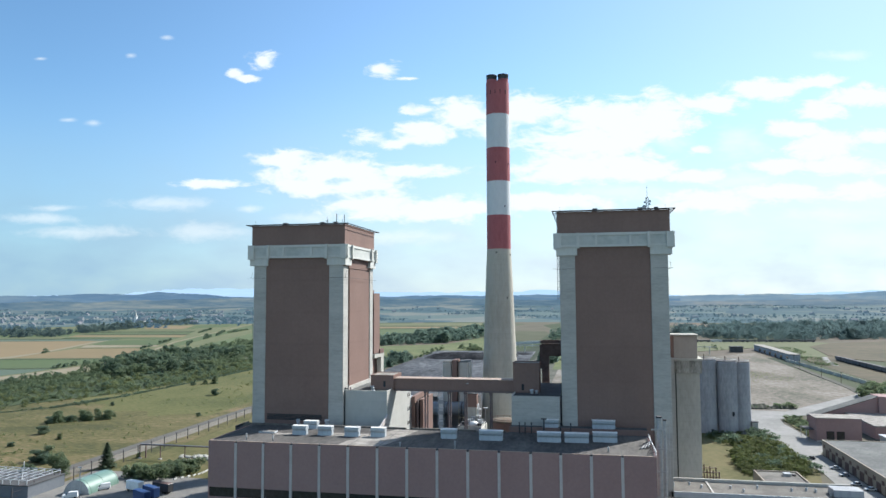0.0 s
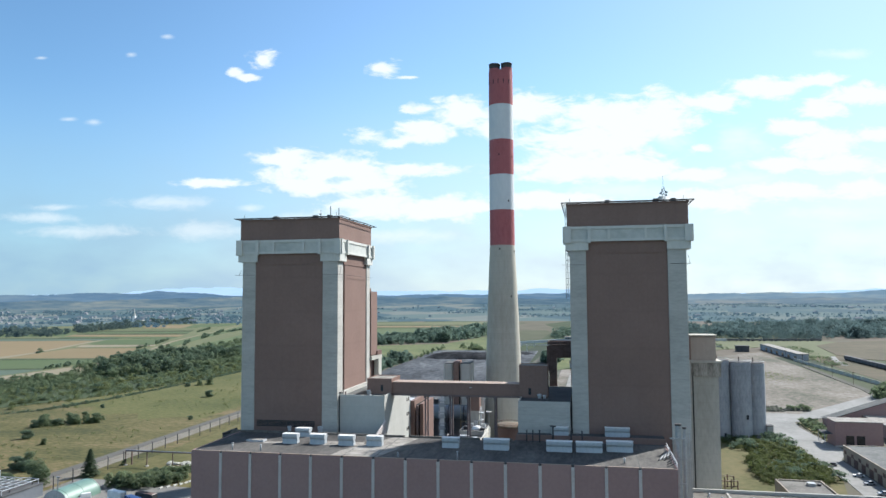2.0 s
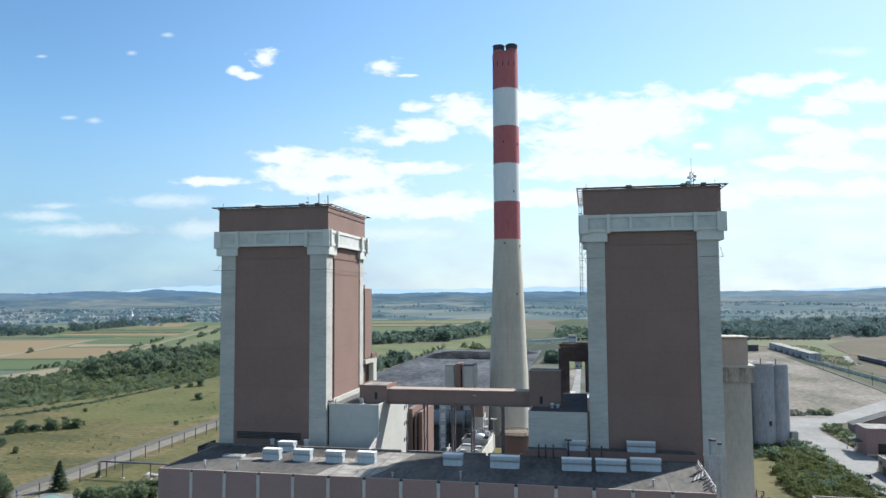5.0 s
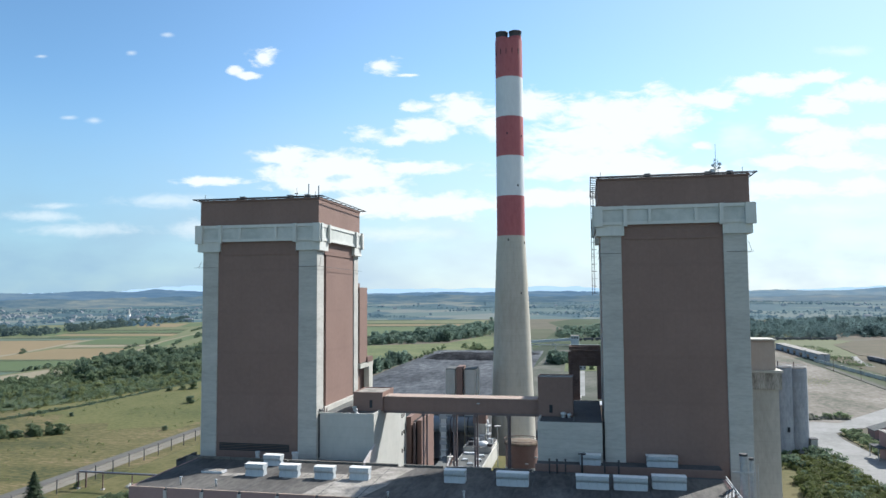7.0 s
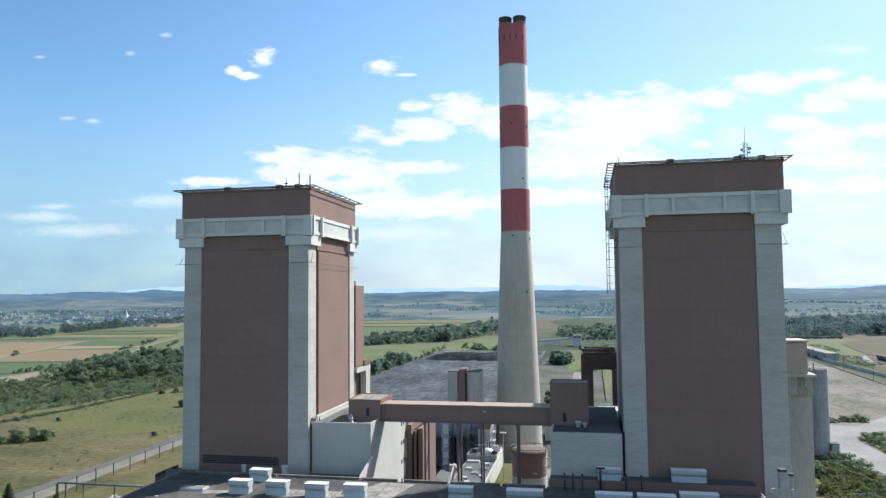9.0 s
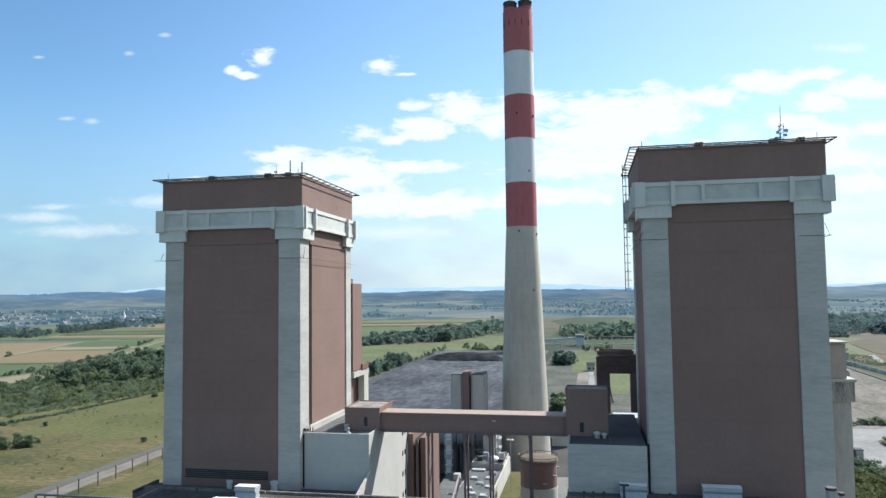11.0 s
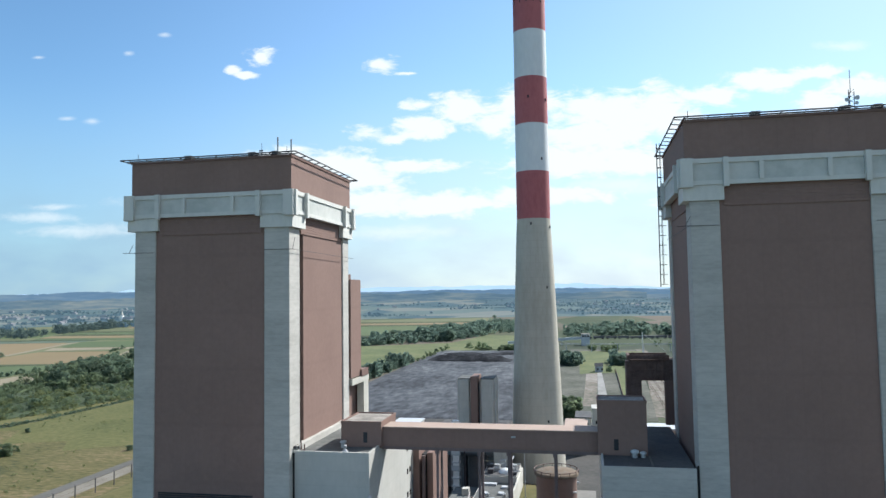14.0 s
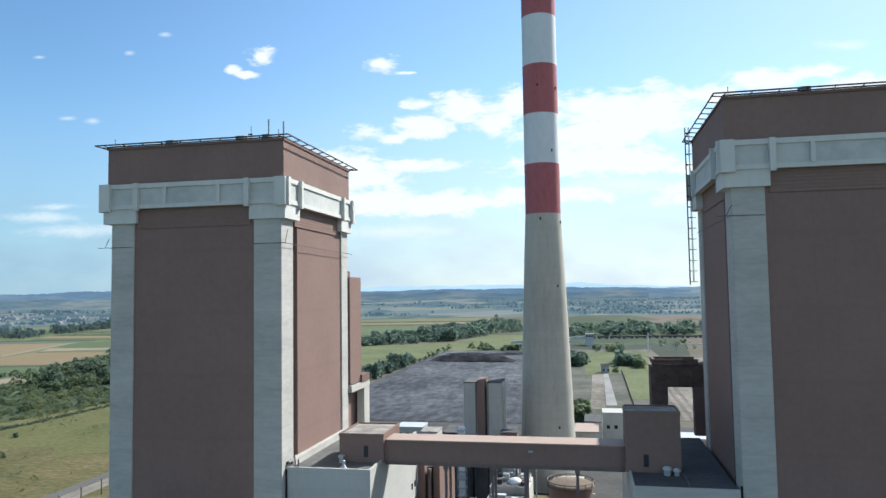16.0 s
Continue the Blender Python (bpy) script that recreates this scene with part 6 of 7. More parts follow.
part("roof_box", boxes((76.4, 77.6, 300, 301.2, 8.3, 9.0)), DARK_STEEL, w)

# boundary wall sheds and conveyor beyond the gravel yard
w = thing("long_white_shed", (243, 1040, 0), "long low white shed with grey roof", "shed")
part("wall_shell", boxes((238, 250, 930, 1115, 0, 7)), SILO_GREY, w)
part("roof", boxes((237.5, 250.5, 929.5, 1115.5, 7, 7.9)), ROOF_PALE, w)
for k in range(6):
    part("gate", boxes((237.85, 238.05, 935 + 28 * k, 945 + 28 * k, 0, 4.5)), GLASS_DARK, w)
w = thing("boundary_wall", (240, 760, 0), "grey concrete boundary wall of the yard", "wall")
for k in range(12):
    part("wall_panel", boxes((238.6 - 0.5 * k, 239.0 - 0.5 * k, 690 + 20 * k, 709.6 + 20 * k, 0, 3.2)), CONCRETE_WARM, w)
w = thing("coal_train", (298, 860, 0), "dark string of coal wagons", "train")
for k in range(9):
    wg = part("wagon", boxes((294, 298, 770 + 20 * k, 788 + 20 * k, 1.2, 5.2)), WAGON_GREY, w)
    for y in (772 + 20 * k, 783 + 20 * k):
        part("bogie", boxes((294.4, 297.6, y, y + 3, 0.15, 1.2)), RUBBER, wg)
sheet("rail_bed_far", [(252, 640), (310, 640), (310, 1200), (262, 1200)], 0.12, DRYGRASS, "dry gravel rail bed beside the yard", "railway")
w = thing("freight_train", (120, 1285, 0), "long string of dark freight wagons before the woods", "train")
for k in range(22):
    x = -40 + 19 * k
    y = 1262 + 0.12 * (x + 40)
    wg = part("wagon", boxes((x, x + 17.6, y, y + 3.2, 1.3, 4.6 if k % 4 else 4.0)), WHITE_METAL if k == 13 else WAGON_GREY, w)
    for dx in (1.5, 13):
        part("bogie", boxes((x + dx, x + dx + 3, y + 0.3, y + 2.9, 0, 1.3)), RUBBER, wg)
w = thing("yard_fence", (-4.7, 710, 0), "dark slatted fence beside the narrow road", "fence")
for k in range(22):
    part("fence_panel", boxes((-5.5 + 0.07 * k, -5.3 + 0.07 * k, 601 + 10 * k, 610.6 + 10 * k, 0, 1.3)), BROWN_DARK, w)
w = thing("dark_shed", (204, 1067, 0), "small dark shed behind the gravel yard", "shed")
part("wall_shell", boxes((196, 212, 1061, 1073, 0, 7)), ROOF_DARK, w)
part("roof", boxes((195.5, 212.5, 1060.5, 1073.5, 7, 8.2)), ROOF_DARK, w)
w = thing("pale_conveyor_house", (-36, 1128, 0), "pale conveyor house with dark windows and sloping gallery", "conveyor house")
part("wall_shell", boxes((-38, -26.5, 1126, 1140, 0, 15.4)), WHITE_METAL, w)
part("roof", boxes((-38.4, -26.1, 1125.6, 1140.4, 15.4, 16.0)), ROOF_PALE, w)
bm = bmesh.new()
lo = [(-140, 1130), (-38.2, 1130), (-38.2, 1134), (-140, 1134)]
va = [bm.verts.new((x, y, 2.0 if x < -90 else 8.5)) for x, y in lo]
vb = [bm.verts.new((x, y, 5.5 if x < -90 else 12.0)) for x, y in lo]
bm.faces.new(va[::-1])
bm.faces.new(vb)
for i in range(4):
    bm.faces.new((va[i], va[(i + 1) % 4], vb[(i + 1) % 4], vb[i]))
part("gallery", bm, WHITE_METAL, w, "sloping pale conveyor gallery")
for k in range(4):
    part("gallery_post", boxes((-125 + 20 * k, -124 + 20 * k, 1131, 1133, 0, 3.0 + 1.6 * k)), GALV, w)
for k in range(3):
    part("window", boxes((-37 + 3.6 * k, -34.6 + 3.6 * k, 1125.85, 1126.05, 11.6, 14.2)), GLASS_DARK, w)


w = thing("gate_house", (-19.5, 802, 0), "small grey gate house at the road's end", "house")
part("wall_shell", boxes((-23, -16, 798, 805, 0, 5.5)), SILO_GREY, w)
bm = bmesh.new()
side_prism(bm, [(797.6, 5.5), (805.4, 5.5), (801.5, 8.2)], -23.4, -15.6)
part("roof", bm, ROOF_DARK, w)
for k in range(2):
    part("window", boxes((-21.5+ 4 * k, -19.8 + 4 * k, 797.94, 798.1, 1.8, 3.6)), GLASS_DARK, w)
# ---- growing things ----
def leaf_cloud(centres, radii, count, size, seed, up=0.7):
    """Leaf quads scattered on and in a set of ellipsoid lobes. Returns points (n, 4, 3)."""
    r = np.random.default_rng(seed)
    k = r.integers(0, len(centres), count)
    d = r.normal(size=(count, 3))
    d /= np.linalg.norm(d, axis=1)[:, None]
    depth = r.uniform(0.74, 1.08, count)[:, None]
    p = centres[k] + d * radii[k] * depth
    nrm = d + r.normal(scale=0.55, size=(count, 3)) + np.array([0, 0, up])
    nrm /= np.linalg.norm(nrm, axis=1)[:, None]
    a = np.cross(nrm, r.normal(size=(count, 3)))
    a /= np.linalg.norm(a, axis=1)[:, None] + 1e-9
    b = np.cross(nrm, a)
    s = size * r.uniform(0.6, 1.35, count)[:, None]
    t = s * r.uniform(0.5, 1.0, count)[:, None]
    soft = 0.35 * nrm + 0.9 * d + np.array([0, 0, 0.3])
    return np.stack([p - a * s, p - b * t * 0.9, p + a * s, p + b * t], axis=1), soft / np.linalg.norm(soft, axis=1)[:, None]


def quads_mesh(name, q, mat, soft=None):
    """A mesh of loose quads; soft: a normal for each, rounding the shading of the clump."""
    n = len(q)
    me = bpy.data.meshes.new(name)
    me.from_pydata(q.reshape(-1, 3).tolist(), [], np.arange(4 * n).reshape(n, 4).tolist())
    me.materials.append(mat)
    if soft is not None:
        me.attributes.new("custom_normal", "FLOAT_VECTOR", "POINT").data.foreach_set("vector", np.repeat(soft, 4, axis=0).astype(np.float32).ravel())
    return me


def lobes(h, w, n, seed, low=0.25, mid=0.5):
    """Lobes of an uneven crown of height h and half width w."""
    r = np.random.default_rng(seed)
    z = r.uniform(low, 0.9, n)
    spread = w * np.sqrt(np.clip(1 - ((z - mid) / np.where(z > mid, 1.02 - mid, mid + 0.3)) ** 2, 0.05, 1)) * 0.75
    a = r.uniform(0, 2 * math.pi, n)
    q = r.uniform(0.25, 1.0, n)
    c = np.stack([np.cos(a) * spread * q, np.sin(a) * spread * q, z * h], axis=1)
    rad = np.stack([r.uniform(0.32, 0.55, n) * w] * 2 + [r.uniform(0.11, 0.19, n) * h], axis=1)
    return c, rad


def tree_kind(name, h, w, seed, mat, leaves, size, label, category, n=11, low=0.25, mid=0.5):
    """A tree at the origin: tapered trunk with limbs, and a leafy crown."""
    t = thing(name, (0, 0, 0), label, category)
    c, rad = lobes(h, w, n, seed, low, mid)
    bm = bmesh.new()
    turned(bm, 0, 0, [(0.045 * h * 0.5, -0.2), (0.03 * h * 0.5, h * 0.35), (0.012 * h, h * 0.75)], 7)
    for k in range(min(6, n)):
        tube(bm, (0, 0, h * (0.18 + 0.07 * k)), tuple(c[k]), 0.012 * h * 0.6, 5)
    part("trunk", bm, BARK, t)
    q, soft = leaf_cloud(c, rad, leaves, size, seed)
    me = quads_mesh("crown", q, mat, soft)
    crown = new("crown", me)
    crown.parent = t
    return t


def conifer(h, w, seed, label):
    t = thing("conifer", (0, 0, 0), label, "conifer")
    bm = bmesh.new()
    turned(bm, 0, 0, [(0.22, -0.2), (0.05, h * 0.95)], 7)
    part("trunk", bm, BARK, t)
    r = np.random.default_rng(seed)
    n = 2400
    z = r.uniform(0.02, 1, n) ** 1.25
    tier = 0.72 + 0.28 * np.cos(z * 9 * 2 * math.pi)
    rad = w * (1 - z) ** 0.85 * tier * r.uniform(0.35, 1.1, n) + 0.06
    a = r.uniform(0, 2 * math.pi, n)
    p = np.stack([np.cos(a) * rad, np.sin(a) * rad, 0.4 + z * (h - 0.4)], axis=1)
    out = np.stack([np.cos(a), np.sin(a), -0.35 * np.ones(n)], axis=1)
    across = np.stack([-np.sin(a), np.cos(a), r.normal(scale=0.3, size=n)], axis=1)
    s = r.uniform(0.35, 0.8, n)[:, None]
    q = np.stack([p - out * s, p - across * s * 0.5, p + out * s, p + across * s * 0.5], axis=1)
    crown = new("crown", quads_mesh("crown", q, NEEDLE))
    crown.parent = t
    return t


def inside(poly, x, y):
    hit, j = False, len(poly) - 1
    for i in range(len(poly)):
        (xi, yi), (xj, yj) = poly[i], poly[j]
        if (yi > y) != (yj > y) and x < (xj - xi) * (y - yi) / (yj - yi) + xi:
            hit = not hit
        j = i
    return hit


def scatter(poly, count, seed):
    r = np.random.default_rng(seed)
    xs, ys = [p[0] for p in poly], [p[1] for p in poly]
    out = []
    while len(out) < count:
        x, y = r.uniform(min(xs), max(xs)), r.uniform(min(ys), max(ys))
        if inside(poly, x, y):
            out.append((x, y))
    return out


def thicket(name, spots, h0, h1, leaves, size, seed, mat, label, slim=0.42):
    """Many trees or shrubs too dense to count, as one body of leaves on stems."""
    r = np.random.default_rng(seed)
    protos = []
    for k in range(7):
        c, rad = lobes(1.0, slim, 7, seed + k, 0.1, 0.25 if slim > 0.5 else 0.4)
        protos.append(leaf_cloud(c, rad, leaves, size, seed + 50 + k))
    out, stems, soft = [], [], []
    for x, y in spots:
        h = r.uniform(h0, h1) * (1 + 0.75 * noise.noise(Vector((x / 45, y / 45, seed))))
        a, w = r.uniform(0, 6.28), h * r.uniform(0.8, 1.3)
        q, nq = protos[r.integers(7)]
        ca, sa = math.cos(a) * w, math.sin(a) * w
        p = np.stack([q[..., 0] * ca - q[..., 1] * sa + x, q[..., 0] * sa + q[..., 1] * ca + y, q[..., 2] * h + rise(x, y)], axis=-1)
        out.append(p)
        soft.append(np.stack([nq[:, 0] * math.cos(a) - nq[:, 1] * math.sin(a), nq[:, 0] * math.sin(a) + nq[:, 1] * math.cos(a), nq[:, 2]], axis=-1))
        g = rise(x, y)
        s = 0.02 * h
        stems.append(np.array([[[x - s, y, g - 0.3], [x + s, y, g - 0.3], [x + s * 0.4, y, g + h * 0.6], [x - s * 0.4, y, g + h * 0.6]], [[x, y - s, g - 0.3], [x, y + s, g - 0.3], [x, y + s * 0.4, g + h * 0.6], [x, y - s * 0.4, g + h * 0.6]]]))
    soft.append(np.tile([0.0, -0.7, 0.7], (2 * len(stems), 1)))
    me = quads_mesh(name, np.concatenate(out + stems), mat, np.concatenate(soft))
    return tagged(new(name, me), label, "woodland", kind="stuff")


def utility_pole(x, y, h):
    t = thing("utility_pole", (x, y, 0), "slim dark utility pole with a short crossarm", "pole", "poles along the yard")
    part("pole", tubes(0.2, ((x, y, 0), (x, y, h))), BARK, t)
    part("crossarm", boxes((x - 1.1, x + 1.1, y - 0.1, y + 0.1, h - 0.9, h - 0.6)), BARK, t)


for y in (693, 747, 818, 880, 950):
    utility_pole(219 if y < 820 else 230, y, 11.0)
sheet("curved_road", [(268, 872), (274, 870), (283, 930), (303, 1010), (297, 1014), (277, 935)], 0.2, CONCRETE_ROAD, "pale curved road beside the railway", "road")

# belt of trees between meadow and fields
front = [(-440, 380), (-416, 446), (-382, 519), (-368, 600), (-366, 729), (-378, 880), (-410, 900), (-420, 729), (-440, 620), (-470, 519), (-520, 440)]
rear = [(-450, 630), (-425, 729), (-402, 800), (-388, 900), (-420, 1000), (-520, 1250), (-600, 1250), (-575, 1050), (-560, 900), (-545, 800), (-540, 720), (-520, 650)]
sheet("belt_floor", front, 0.32, DARKFIELD, "dark undergrowth beneath the shrub belt", "undergrowth")
thicket("belt_shrubs", scatter(front, 950, 3), 1.6, 4.0, 150, 0.10, 21, LEAF, "dense belt of mixed green shrubs", 0.85)
thicket("pale_belt_shrubs", scatter(front, 330, 71), 2.6, 5.0, 120, 0.11, 72, LEAF_PALE, "pale silvery shrubs scattered through the belt", 0.7)
thicket("tree_belt", scatter(rear, 850, 33), 5.5, 10.5, 165, 0.083, 20, LEAF, "dense belt of mixed green trees", 0.55)
thicket("belt_trees", scatter([(-520, 445), (-440, 385), (-416, 446), (-385, 519), (-372, 620), (-374, 760), (-420, 760), (-440, 620), (-470, 519)], 38, 94), 4.5, 8.5, 420, 0.055, 95, LEAF_DARK, "loose rounded trees standing in the shrub belt", 0.5)
thicket("belt_scrub", scatter([(-525, 440), (-470, 519), (-448, 635), (-520, 655), (-535, 600)], 420, 34), 2.0, 5.0, 110, 0.115, 19, LEAF, "mixed green scrub behind the shrub belt", 0.65)
thicket("shrub_edge", scatter([(-412, 430), (-403, 440), (-372, 525), (-361, 610), (-360, 740), (-372, 740), (-374, 610), (-386, 525)], 150, 4), 1.2, 3.0, 110, 0.12, 22, LEAF_PALE, "pale shrubs along the edge of the tree belt", 0.7)
thicket("tall_belt_trees", scatter([(-545, 720), (-470, 645), (-432, 700), (-425, 800), (-445, 900), (-560, 900), (-555, 780)], 150, 5), 12, 18, 420, 0.055, 23, LEAF_DARK, "tall dark trees in the belt", 0.5)
# hedgerows between the fields
rows = []
for (xa, ya), (xb, yb), n in (((-523, 605), (-509, 637), 6), ((-516, 556), (-523, 605), 9), ((-587, 707), (-587, 793), 17), ((-598, 869), (-642, 966), 21), ((-677, 997), (-710, 1078), 17), ((-719, 1113), (-766, 1223), 23), ((-866, 1494), (-933, 1663), 36), ((-762, 1384), (-836, 1552), 36), ((-800, 1502), (-833, 1673), 34), ((-585, 785), (-609, 831), 10), ((-769, 904), (-779, 924), 5), ((-663, 1106), (-699, 1179), 16), ((-721, 1265), (-764, 1362), 21)):
    for i in range(n):
        f = (i + 0.4 * math.sin(7 * i)) / n
        rows.append((xa + (xb - xa) * f + 2.5 * math.sin(3 * i), ya + (yb - ya) * f + 2 * math.cos(5 * i)))
thicket("hedgerow", rows, 2.5, 6, 60, 0.18, 24, LEAF_DARK, "low hedgerow between fields", 0.6)
thicket("lone_thicket", scatter([(-537, 588), (-531, 589), (-513, 570), (-516, 565)], 8, 76), 6, 9, 120, 0.11, 77, LEAF_DARK, "dark thicket at the edge of a stubble field", 0.5)
# row beside the coal yard, woods behind it
thicket("coal_yard_trees", scatter([(-236, 590), (-216, 590), (-219, 720), (-217, 880), (-226, 895), (-240, 720)], 270, 6), 7.5, 12.0, 220, 0.075, 25, LEAF_FAR, "dense row of green trees beside the coal yard", 0.42)
thicket("back_woods", scatter([(-359, 1117), (-292, 1154), (-234, 1222), (-213, 1327), (-200, 1407), (-242, 1700), (-272, 1668), (-322, 1579), (-325, 1371), (-386, 1203)], 700, 7), 8, 15, 130, 0.097, 26, LEAF_FAR, "wide wedge of woodland behind the coal yard", 0.55)
thicket("thin_woods", scatter([(-205, 1390), (-150, 1480), (-190, 1800), (-270, 1900)], 120, 99), 7, 13, 150, 0.085, 100, LEAF_FAR, "thinning edge of the far woodland", 0.55)
thicket("meadow_woods", scatter([(-68, 1321), (21, 1346), (138, 1370), (171, 1608), (35, 1670), (-75, 1591)], 420, 78), 7, 13, 80, 0.135, 79, LEAF_FAR, "loose woodland behind the chimney", 0.55)
thicket("right_woods", scatter([(164, 1470), (253, 1384), (352, 1361), (582, 1442), (837, 2070), (576, 2011), (352, 1852), (185, 1660)], 1350, 8), 9, 19, 170, 0.064, 27, LEAF_BLUE, "wide woodland behind the railway", 0.6)
thicket("roadside_trees", scatter([(-159, 1056), (-183, 1041), (-195, 1113), (-170, 1129)], 16, 80), 4, 8, 90, 0.14, 81, LEAF, "dark bushes in the green meadow", 0.6)
thicket("town_woods", scatter([(-1243, 1221), (-1048, 1307), (-1172, 1461), (-1408, 1383)], 150, 9) + scatter([(-1116, 1415), (-1147, 1578), (-1188, 1779), (-1321, 1977), (-1313, 1806), (-1284, 1628)], 210, 82) + scatter([(-1247, 1894), (-1158, 1990), (-1255, 2158), (-1363, 2071)], 110, 83), 8, 15, 110, 0.11, 28, TOWN_LEAF, "rounded trees along the edge of the town", 0.5)
thicket("chimney_thicket", scatter([(-57, 850), (-38, 850), (-36, 900), (-55, 905)], 44, 10), 8, 13, 200, 0.085, 29, LEAF_FAR, "green trees behind the chimney", 0.45)
thicket("rail_thicket", scatter([(-4, 859), (16, 860), (20, 918), (-2, 918)], 40, 11), 7, 12, 170, 0.09, 30, LEAF_FAR, "green trees beside the rail bed", 0.45)
thicket("road_bushes", scatter([(-13, 798), (-9, 798), (-8, 817), (-13, 817)], 5, 87) + scatter([(11, 838), (16, 839), (18, 860), (12, 860)], 6, 88) + scatter([(-16, 1026), (-4, 1026), (-3, 1060), (-15, 1060)], 9, 89) + scatter([(1, 1052), (9, 1052), (11, 1088), (2, 1088)], 8, 90) + scatter([(-28, 1034), (-21, 1034), (-20, 1069), (-28, 1069)], 7, 91), 5, 9, 150, 0.1, 92, LEAF, "dark bushes and young trees in the rough grass", 0.5)
thicket("meadow_trees", scatter([(60, 1060), (200, 1100), (200, 1160), (60, 1160)], 30, 12), 3, 6, 160, 0.095, 31, LEAF, "scattered trees in the green meadow", 0.5)
thicket("heap_bushes", scatter([(-168, 1040), (-120, 1040), (-120, 1060), (-168, 1060)], 24, 13), 4, 7, 60, 0.2, 32, LEAF, "bushes beyond the coal heap", 0.6)
thicket("wall_scrub", scatter([(252, 870), (274, 870), (287, 1000), (304, 1160), (262, 1160), (253, 1000)], 450, 14), 1.2, 2.6, 60, 0.13, 33, LEAF, "scrub along the railway", 0.6)
thicket("road_scrub", scatter([(202, 606), (212, 572), (232, 575), (266, 661), (238, 656)], 110, 15), 6, 10, 130, 0.12, 34, LEAF, "green scrub trees beside the yard", 0.5)
thicket("stack_bushes", scatter([(-46, 548), (-37, 548), (-37, 570), (-46, 570)], 16, 41), 6, 11, 190, 0.09, 42, LEAF, "young trees beside the chimney", 0.4)
# hedge block by the silos and hedge beside the paved yard
shrubbery = [(67, 432), (63, 413), (72, 393), (67, 366), (65, 333), (87, 331), (97, 342), (101, 357), (96.5, 371), (97.5, 408), (95.5, 437)]
SHRUB_LEAF = material("shrub_leaf", [(0.072, 0.094, 0.034), (0.108, 0.132, 0.047), (0.146, 0.166, 0.066)], 0.12, 0.8, bump=0, island=0.5, thru=0.5)
thicket("shrub_block", scatter(shrubbery, 330, 16), 1.8, 3.6, 150, 0.105, 35, SHRUB_LEAF, "dense clipped yellow-green shrubs", 0.95)
thicket("dark_shrubs", scatter(shrubbery, 60, 84), 2.4, 4.4, 200, 0.09, 85, LEAF_DARK, "darker grey-green shrubs in the shrubbery", 0.8)
thicket("gravel_weeds", scatter([(130, 690), (176, 696), (202, 762), (165, 800), (122, 752)], 1100, 73), 0.2, 0.45, 22, 0.34, 74, LEAF_PALE, "thin green weeds on the gravel yard", 1.6)
thicket("yard_hedge", scatter([(-199, 284), (-188, 279), (-176, 284), (-171, 290), (-171, 303), (-184, 303), (-196, 292)], 90, 17), 4.0, 8.4, 420, 0.06, 36, LEAF, "rounded dark bushes beside the paved yard", 0.6)
thicket("bank_scrub", scatter([(119.5, 436), (125, 440), (130, 490), (121, 484)], 60, 18), 1.4, 3.4, 90, 0.14, 37, LEAF, "low scrub on the grass bank", 0.7)
thicket("heap_scrub", scatter([(104, 530), (121, 530), (122, 538), (105, 539)], 40, 19) + scatter([(125, 534), (139, 534), (139, 540), (126, 541)], 22, 86), 2.2, 4.2, 70, 0.15, 38, LEAF, "weeds on the spoil heaps", 0.8)
tufts = []
for x, y in scatter([(-370, 300), (-250, 260), (-250, 640), (-290, 800), (-350, 720), (-352, 560), (-372, 450)], 900, 20):
    if noise.noise(Vector((x / 28, y / 40, 2.0))) > -0.05:
        tufts.append((x, y))
thicket("meadow_tufts", tufts, 0.4, 1.3, 34, 0.2, 39, LEAF_PALE, "low tufts and small shrubs in the meadow", 1.0)
# far hedges and copses
far = []
for k in range(85):
    a, r0 = radians(rng.uniform(-52, 42)), rng.uniform(2330, 4150)
    d = a + math.pi / 2 + rng.normal(0, 0.1)
    x, y = r0 * math.sin(a), r0 * math.cos(a)
    for i in range(int(rng.integers(14, 70))):
        far.append((x + math.sin(d) * i * 8 + rng.normal(0, 4), y + math.cos(d) * i * 8 + rng.normal(0, 9)))
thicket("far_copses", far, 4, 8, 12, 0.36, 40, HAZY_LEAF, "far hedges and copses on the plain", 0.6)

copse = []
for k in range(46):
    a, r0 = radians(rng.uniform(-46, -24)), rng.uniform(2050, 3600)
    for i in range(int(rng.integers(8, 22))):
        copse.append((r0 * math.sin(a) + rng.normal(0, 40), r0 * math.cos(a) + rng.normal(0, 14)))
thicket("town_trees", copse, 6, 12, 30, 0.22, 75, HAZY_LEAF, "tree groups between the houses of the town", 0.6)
reeds = []
for (xa, ya), (xb, yb) in zip([(-400, 420), (-374, 455), (-364, 505), (-361, 578)], [(-374, 455), (-364, 505), (-361, 578), (-360, 740)]):
    n = int(math.hypot(xb - xa, yb - ya) * 1.6)
    reeds += [(xa + (xb - xa) * i / n + rng.normal(0, 1.8), ya + (yb - ya) * i / n + rng.normal(0, 1.2)) for i in range(n)]
thicket("ditch_reeds", reeds, 0.7, 1.7, 60, 0.17, 101, LEAF_DARK, "dark reeds and low growth along the ditch", 0.9)
thicket("track_bushes", [(-214 - 2 * math.sin(5 * k), 890 + 13 * k) for k in range(15)], 3.5, 7, 160, 0.1, 96, LEAF, "loose bushes along the dusty track", 0.5)
thicket("clump_shrubs", scatter([(-336, 396), (-322, 396), (-303, 416), (-303, 428), (-318, 424), (-334, 408)], 46, 97), 2.0, 4.6, 190, 0.085, 98, LEAF, "clump of upright shrubs in the dry meadow", 0.4)
